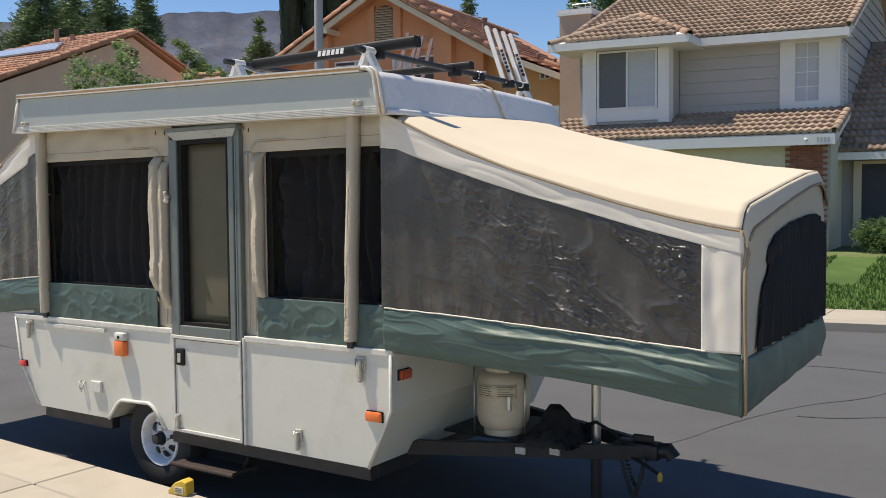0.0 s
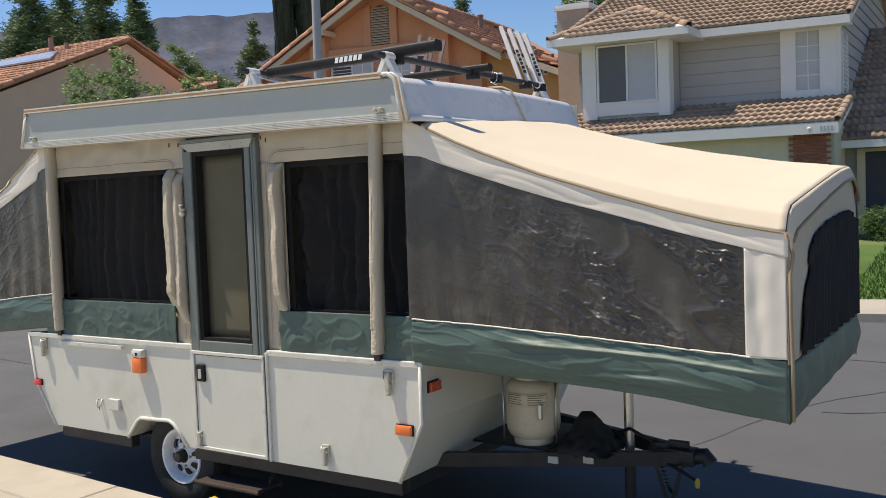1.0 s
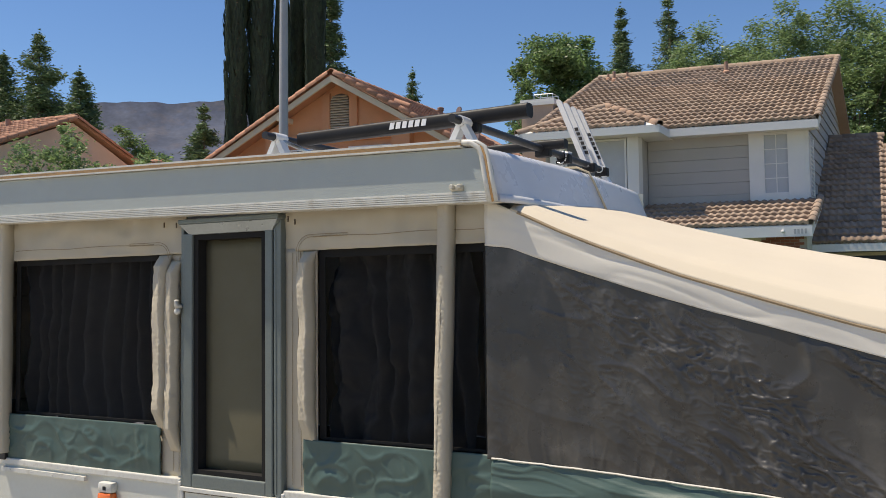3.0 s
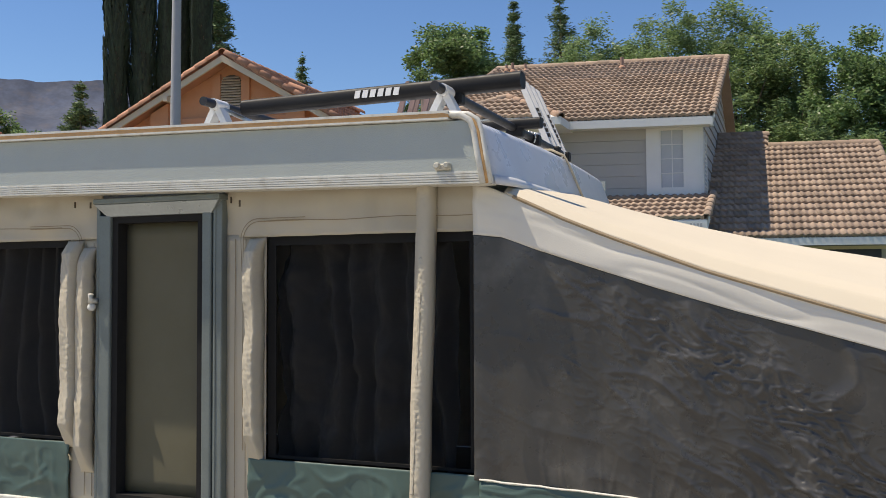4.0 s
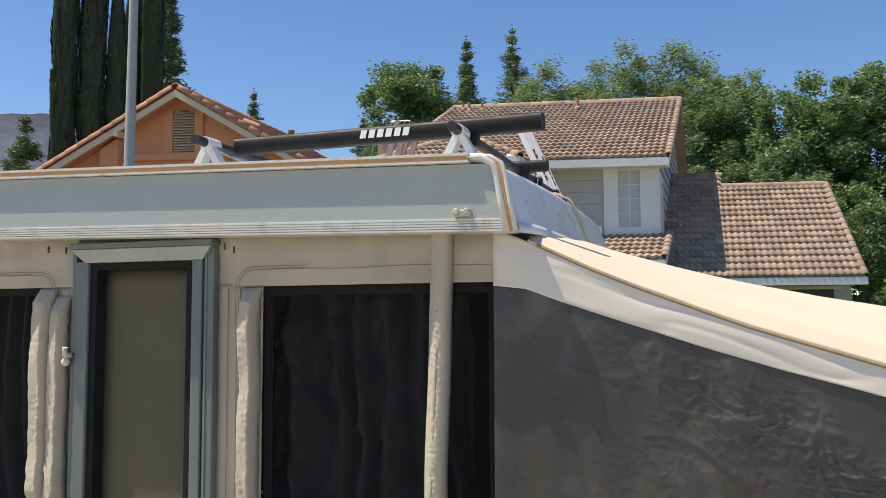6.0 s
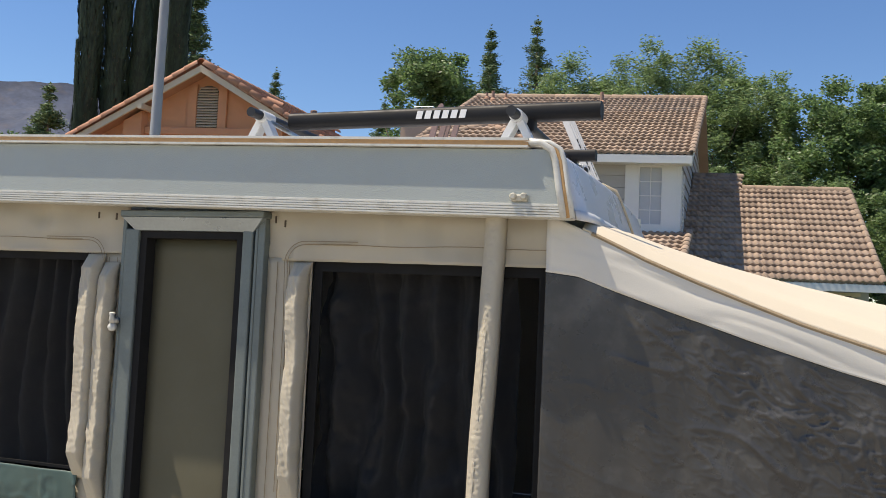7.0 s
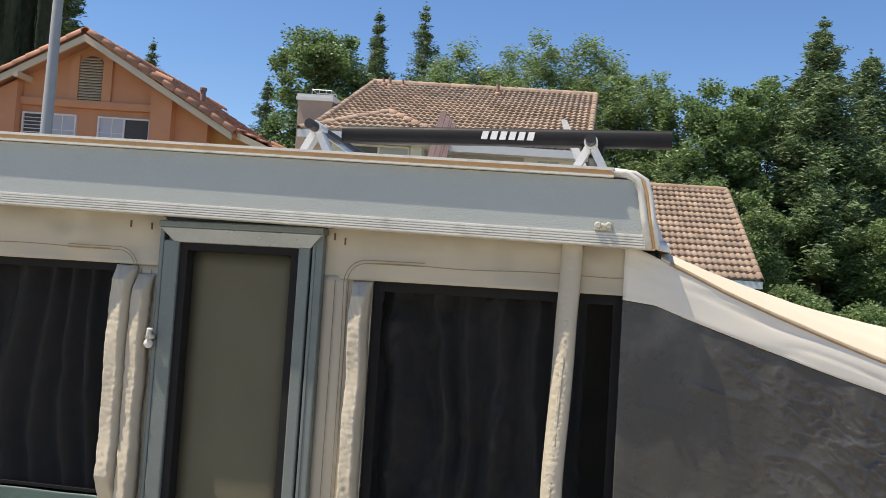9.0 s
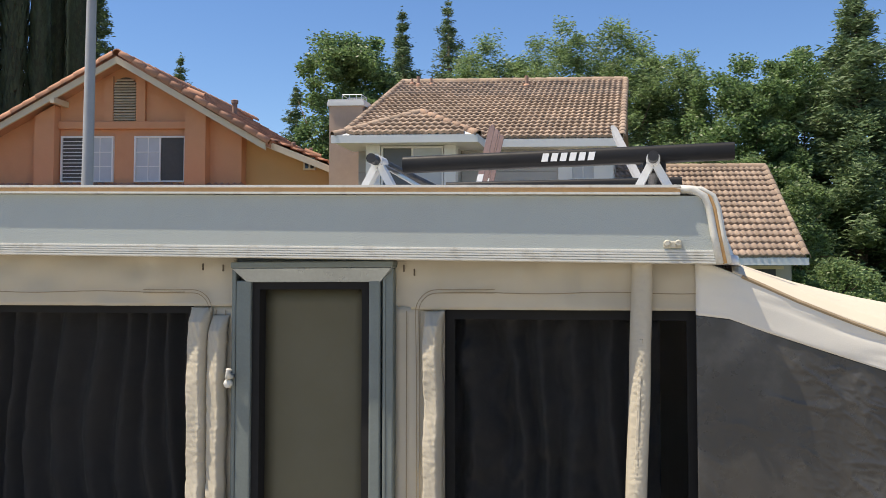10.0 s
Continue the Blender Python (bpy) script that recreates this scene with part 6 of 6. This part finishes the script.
def limbs(base, top, spread, n, r, rnd, crown_z):
    """A leaning trunk that tapers, with limbs reaching into the crown; gives mesh and limb tips."""
    bm = bm_new()
    base, top = Vector(base), Vector(top)
    tube(bm, [lerp_(base, top, k / 5) + Vector((rnd.uniform(-0.1, 0.1), rnd.uniform(-0.1, 0.1), 0)) * (k > 0) for k in range(6)], r, 9, r * 0.3)
    tips = []
    for k in range(n):
        s = lerp_(base, top, rnd.uniform(0.35, 0.9))
        a = rnd.uniform(0, math.tau)
        e = Vector((top.x + spread * rnd.uniform(0.4, 0.95) * math.cos(a), top.y + spread * rnd.uniform(0.4, 0.95) * math.sin(a), crown_z + rnd.uniform(-0.45, 0.6) * spread))
        m = (s + e) / 2 + Vector((0, 0, rnd.uniform(0, 0.5)))
        tube(bm, [s, m, e], r * 0.35, 6, r * 0.08)
        tips.append(e)
    return bm, tips


def broadleaf(x, y, ground, height, spread, low, material, label, seed, leaves=7000, size=0.16, clump=0.55, clumps=90, squash=1.0, hang=0.0, name="tree"):
    """A broadleaved tree: crown of many small leaves gathered in uneven clumps, with gaps."""
    rnd = random.Random(seed)
    t = thing(name, (x, y, ground), label, "tree" if name == "tree" else "shrub")
    cz = (height + low) / 2
    bm, tips = limbs((x, y, ground), (x + rnd.uniform(-0.4, 0.4), y, ground + cz), spread, 14, 0.05 * spread + 0.04, rnd, ground + cz)
    part("trunk", bm, BARK, t, smooth=True)
    rz = (height - low) / 2
    cs = []
    while len(cs) < clumps * 1.5:
        d = Vector((rnd.gauss(0, 1), rnd.gauss(0, 1), rnd.gauss(0, 1))).normalized()
        lump = 0.88 + 0.34 * noise.noise(d * 2.1 + Vector((seed, 0, 0)))
        r = lump * rnd.uniform(0.30, 1.0) ** 0.5
        cs.append((x + d.x * spread * r, y + d.y * spread * r, ground + cz + d.z * rz * r * squash))
    rng = np.random.default_rng(seed)
    per = int(leaves * 3.4 / len(cs))
    cs = np.repeat(np.array(cs), per, axis=0)
    s = clump * 0.8 * np.repeat(rng.uniform(0.6, 1.35, len(cs) // per), per)
    off = rng.normal(0, 1, (len(cs), 3)).clip(-1.9, 1.9) * np.array([0.55, 0.55, 0.42])
    p = cs + off * s[:, None]
    p[:, 2] -= hang * np.abs(rng.normal(0, 1, len(cs))) * s
    foliage("crown", p, size * 0.56 * rng.uniform(0.6, 1.3, len(cs)), 0.30 if hang else 0.5, material, t, rng)
    return t


def conifer(x, y, ground, height, spread, material, label, seed, leaves=5000, size=0.16, column=False, gaps=0.25, first=0.12, group=""):
    """A conifer: whorled limbs with drooping tufts, or a dense upright column."""
    rnd = random.Random(seed)
    t = thing("tree", (x, y, ground), label, "tree", group)
    bm = tube(bm_new(), [(x, y, ground), (x + 0.1, y, ground + height * 0.5), (x, y, ground + height * 0.98)], 0.022 * height, 8, 0.02)
    verts, faces = [], []
    if column:
        for k in range(leaves):
            f = rnd.random() ** 0.8
            z = ground + 0.2 + f * (height - 0.2)
            a = rnd.uniform(0, math.tau)
            env = spread * min(1.0, (1 - f) * 3.2 + 0.10) * min(1.0, 0.55 + f * 3) * (0.86 + 0.28 * noise.noise(Vector((math.cos(a) * 2 + seed, math.sin(a) * 2, z * 0.55))))
            r = env * (0.80 + 0.22 * rnd.random())
            i = len(verts)
            h, w = size * rnd.uniform(1.0, 2.2), size * 0.35
            cx, cy = x + r * math.cos(a), y + r * math.sin(a)
            verts += [(cx - w * math.sin(a), cy + w * math.cos(a), z), (cx + w * math.sin(a), cy - w * math.cos(a), z), (cx + 0.05 * math.cos(a), cy + 0.05 * math.sin(a), z + h)]
            faces.append((i, i + 1, i + 2))
    else:
        levels = int(height * 2.6)
        tufts = []
        for k in range(levels):
            f = first + (1 - first) * (k + rnd.random() * 0.8) / levels
            reach = 1.75 * spread * (1 - f) ** 0.8 * (0.85 + 0.75 * noise.noise(Vector((k * 0.45, seed, 0)))) + 0.05
            for b in range(rnd.randint(5, 8)):
                if rnd.random() < gaps:
                    continue
                a = rnd.uniform(0, math.tau)
                L = reach * rnd.uniform(0.55, 1.1)
                z0 = ground + f * height
                e = Vector((x + L * math.cos(a), y + L * math.sin(a), z0 + L * rnd.uniform(0.0, 0.45)))
                tube(bm, [(x, y, z0), ((x + e.x) / 2, (y + e.y) / 2, (z0 + e.z) / 2 + 0.05), e], 0.035, 4, 0.008)
                for s in range(max(2, int(L * 3.0))):
                    q = lerp_(Vector((x, y, z0)), e, 0.30 + 0.72 * (s + rnd.random()) / max(2, int(L * 3.0)))
                    tufts.append((q, 0.07 + 0.19 * min(1.0, reach / 1.4)))
        tufts += [(Vector((x, y, ground + height * (0.93 + 0.012 * k))), 0.07 - 0.006 * k) for k in range(8)]
        per = max(6, leaves * 3 // max(1, len(tufts)))
        size = size * 0.68
        for q, s in tufts:
            for k in range(per if s > 0.1 else per // 2):
                verts.append((q.x + rnd.gauss(0, s), q.y + rnd.gauss(0, s), q.z + rnd.gauss(0, s * 0.7)))
                faces.append(size * rnd.uniform(0.6, 1.3) * min(1, 0.4 + s * 2.5))
    part("trunk", bm, BARK, t, smooth=True)
    if column:
        soup("crown", verts, faces, material, t)
    else:
        foliage("crown", verts, faces, 0.26, material, t, np.random.default_rng(seed))
    return t


# tall pines beyond the beige house
for x, y, h, s, sd in ((-48.1, 29.1, 16.2, 3.3, 1), (-48.9, 31.9, 16.8, 3.0, 2), (-46.2, 32.4, 17.8, 3.4, 3), (-43.0, 32.8, 15.2, 2.2, 4), (-52.0, 27.0, 14.5, 3.6, 5)):
    conifer(x, y, 0.6, h, s, NEEDLE, "tall blue-green pine with open layered limbs", sd, 18000, 0.22, gaps=0.1, group="pines beyond the houses")
# cypress columns
for x, y, h, s, sd in ((-28.36, 30.12, 24, 0.66, 11), (-27.47, 30.9, 25, 0.68, 12), (-26.66, 31.55, 19.0, 0.52, 13), (-27.27, 33.6, 21, 0.58, 14), (-25.97, 33.34, 23, 0.62, 15)):
    conifer(x, y, 0.6, h, s, LEAF_DARK, "very tall dark columnar cypress", sd, 14000, 0.20, column=True, group="row of cypresses")
conifer(-27.6, 36.9, 0.6, 20.5, 1.4, NEEDLE, "dark pine behind the cypresses", 21, 14000, 0.22, gaps=0.1)
conifer(-28.1, 27.6, 0.6, 10.3, 1.5, NEEDLE, "small dark conifer by the cypresses", 22, 11000, 0.18, gaps=0.02)
conifer(-29.6, 49.2, 0.6, 16.9, 1.5, NEEDLE, "thin pine top behind the orange house", 23, 7000, 0.20)
conifer(-21.0, 47.7, 0.6, 14.2, 1.4, NEEDLE, "thin pine top behind the houses", 24, 7000, 0.20)
conifer(-14.1, 46.9, 0.6, 18.1, 1.8, NEEDLE, "slim dark conifer behind the grey house", 25, 13000, 0.2, gaps=0.04)
conifer(-11.5, 47.6, 0.6, 18.7, 2.0, NEEDLE, "slim open conifer behind the grey house", 26, 9000, 0.2, gaps=0.25)
# broadleaved trees behind the grey house
broadleaf(-13.0, 34.6, 0.6, 14.1, 2.7, 3.5, LEAF, "dense bright green broadleaved tree", 31, 15525, 0.155, 0.6, 120)
broadleaf(-7.6, 38.3, 0.6, 14.0, 2.4, 6.0, LEAF_LIGHT, "feathery light green pepper tree", 32, 9775, 0.175, 0.6, 90, hang=0.5)
broadleaf(-4.5, 39.0, 0.6, 14.5, 2.9, 5.5, LEAF_LIGHT, "feathery light green pepper tree", 33, 13224, 0.175, 0.65, 110, hang=0.5)
broadleaf(-1.3, 39.0, 0.6, 14.2, 2.9, 5.0, LEAF_LIGHT, "feathery light green pepper tree", 34, 13224, 0.175, 0.65, 110, hang=0.5)
broadleaf(0.9, 38.4, 0.6, 13.2, 2.2, 5.0, LEAF_LIGHT, "feathery light green pepper tree", 35, 8625, 0.175, 0.6, 80, hang=0.5)
broadleaf(3.9, 36.8, 0.6, 12.2, 3.0, 2.5, LEAF, "green broadleaved tree past the garage", 36, 16875, 0.155, 0.6, 120)
broadleaf(6.2, 38.4, 0.6, 13.0, 2.8, 2.5, LEAF, "green broadleaved tree past the garage", 37, 14850, 0.155, 0.6, 90)
broadleaf(5.0, 32.6, 0.6, 6.4, 1.7, 1.0, LEAF_LIGHT, "small bright tree by the garage", 38, 6000, 0.13, 0.45, 70)
broadleaf(11.5, 33.5, 0.6, 7.5, 2.2, 1.0, LEAF_LIGHT, "bright green tree beside the tall pine", 39, 7000, 0.15, 0.5, 70)
broadleaf(2.6, 44.5, 0.6, 10.0, 4.5, 1.0, LEAF, "dark green dense trees beyond the garage", 40, 9000, 0.2, 0.8, 90)
broadleaf(14.5, 43.0, 0.6, 11.0, 4.5, 1.0, LEAF, "dark green dense trees beyond the garage", 41, 9000, 0.2, 0.8, 90)
conifer(8.2, 36.2, 0.6, 14.2, 2.6, NEEDLE, "tall dense green pine with layered limbs", 42, 30000, 0.20, gaps=0.0, first=0.05)
conifer(10.9, 39.4, 0.6, 13.8, 2.8, NEEDLE, "tall dense green pine with layered limbs", 43, 22000, 0.20, gaps=0.0, first=0.05)
for k in range(9):
    broadleaf(-0.9 + 0.55 * k, 31.0 + 0.2 * math.sin(k * 2.3), 0.6, 7.1 + 0.35 * math.sin(k * 1.7), 0.62, 0.8, LEAF_LIGHT, "upright bright green hedge shrub", 51 + k, 2600, 0.15, 0.35, 36, hang=0.3, name="shrub")["group"] = "hedge behind the garage"
broadleaf(5.5, 26.4, 0.6, 2.8, 1.3, 0.4, LEAF_LIGHT, "bright yellow-green shrub by the garage", 44, 3500, 0.11, 0.4, 40, name="shrub")
broadleaf(7.6, 27.2, 0.6, 2.4, 1.2, 0.3, LEAF_LIGHT, "bright yellow-green shrub by the garage", 45, 3000, 0.11, 0.4, 40, name="shrub")
broadleaf(0.1, 18.3, 0.7, 0.9, 0.55, 0.05, LEAF, "low dark green shrub by the porch", 46, 2500, 0.05, 0.2, 40, name="shrub")
# street tree before the beige house, hedges behind
broadleaf(-14.0, 8.7, 0.3, 5.3, 1.15, 2.4, LEAF_LIGHT, "young street tree with loose bright leaves", 61, 2600, 0.075, 0.20, 80)
broadleaf(-12.9, 10.1, 0.3, 5.0, 0.85, 2.4, LEAF_LIGHT, "young street tree with loose bright leaves", 62, 1700, 0.075, 0.17, 60)
for x, y, h, s, sd in ((-31.0, 25.7, 8.6, 1.8, 63), (-30.0, 26.9, 8.1, 1.6, 64), (-33.5, 23.5, 8.8, 2.0, 65), (-29.0, 29.0, 7.6, 1.8, 66), (-36, 24, 9, 2.2, 67)):
    broadleaf(x, y, 0.5, h, s, 1.5, LEAF, "dark green hedge tree behind the houses", sd, 4000, 0.17, 0.55, 50)

for x, y, h, s, sd in ((-25.3, 20.1, 8.0, 1.0, 71), (-24.6, 20.8, 7.5, 1.0, 72), (-24.2, 21.5, 7.3, 1.1, 73), (-26.2, 22.6, 7.6, 1.3, 74)):
    broadleaf(x, y, 0.5, h, s, 3.0, LEAF, "feathery green shrubs beside the beige house", sd, 4500, 0.13, 0.30, 60, hang=0.3)

# hills
CREST = [(88, 40), (100, 80), (112, 150), (120, 225), (127, 268), (132.5, 274), (136, 264), (140, 262), (148.5, 236), (168, 205)]


def crest(a):
    """Height of the skyline along its bearing."""
    d = math.degrees(a)
    return table(CREST, d) + 5 * noise.noise(Vector((a * 14, 1, 0))) + 4 * noise.noise(Vector((a * 45, 4, 0)))


def hill(u, v):
    a = lerp_(radians(88), radians(168), u)
    d = 1250 - 650 * v ** 1.2
    fall = (1 - v) ** 1.3
    z = crest(a) * fall + (22 * noise.noise(Vector((u * 22, v * 5, 2))) + 10 * noise.noise(Vector((u * 60, v * 14, 5)))) * min(1, 6 * v) * fall
    return Vector((d * math.cos(a), d * math.sin(a), max(-1.0, z)))


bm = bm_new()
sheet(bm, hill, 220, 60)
tagged(part("backdrop", bm, HAZED_HILL, smooth=True), "chaparral hillside with blue haze in its colour and pale rock scars", "hill", kind="structure")

# ---- roof tiles, laid one by one ----
random.seed(21)
tiled(R1, G(-6.70, -0.52, 6.11), G(0.36, 0, 0) - G(-6.70, 0, 0), G(0, 5.8, 9.03) - G(0, -0.52, 6.11), 0.34, 0.36, 0.034, TILE_BROWN, TILE_BROWN_ALL)
tiled(R3, G(-6.65, -2.03, 3.50), G(0.30, 0, 0) - G(-6.65, 0, 0), G(0, 0.02, 4.25) - G(0, -2.03, 3.50), 0.34, 0.36, 0.034, TILE_BROWN, TILE_BROWN_ALL)
tiled(R4, G(0.20, -0.53, 3.12), G(4.80, 0, 0) - G(0.20, 0, 0), G(0, 4.5, 6.03) - G(0.16, -0.53, 3.12), 0.34, 0.36, 0.034, TILE_BROWN, TILE_BROWN_ALL)
tiled(R2, A, B - A, G(-4.80, 0.25, 6.96) - G(-4.80, -1.42, 6.08), 0.34, 0.34, 0.034, TILE_BROWN, TILE_BROWN_ALL, keep=lambda s, t: (t * 0.49 < s - 0.01) and (s + 0.01 < 1 - t * 0.51))
tiled(R4, G(0.16, 4.3, 5.925), G(1.56, 0, 0) - G(0.16, 0, 0), G(0, 5.3, 6.50) - G(0, 4.3, 5.925), 0.34, 0.36, 0.034, TILE_BROWN, TILE_BROWN_ALL)
slope_r = O(4.55, 0, rake_r(4.55)) - O(PU, 0, PZ)
tiled(OR, O(4.55, -0.35, rake_r(4.55) + 0.05), O(0, 6.5, 0) - O(0, -0.35, 0), -slope_r, 0.36, 0.38, 0.075, TILE_RED, TILE_RED_ALL)
tiled(OR, O(6.85, 0.0, 5.67), O(0, 6.0, 0) - O(0, 0.0, 0), O(4.3, 0, 6.68) - O(6.85, 0, 5.66), 0.36, 0.38, 0.075, TILE_RED, TILE_RED_ALL, limit=120)
tiled(PR, O(-6.4, -2.2, 4.36), O(3.8, 0, 0) - O(-6.4, 0, 0), O(0, -0.02, 5.36) - O(0, -2.2, 4.36), 0.36, 0.38, 0.065, TILE_RED, TILE_RED_ALL, limit=100)
tiled(BR1, FL, ridge_run * 2.5, BP - FL, 0.38, 0.40, 0.05, TILE_RED, TILE_RED_ALL, keep=lambda s, t: s < 0.98 - 0.58 * t, limit=200, lift=0.02)
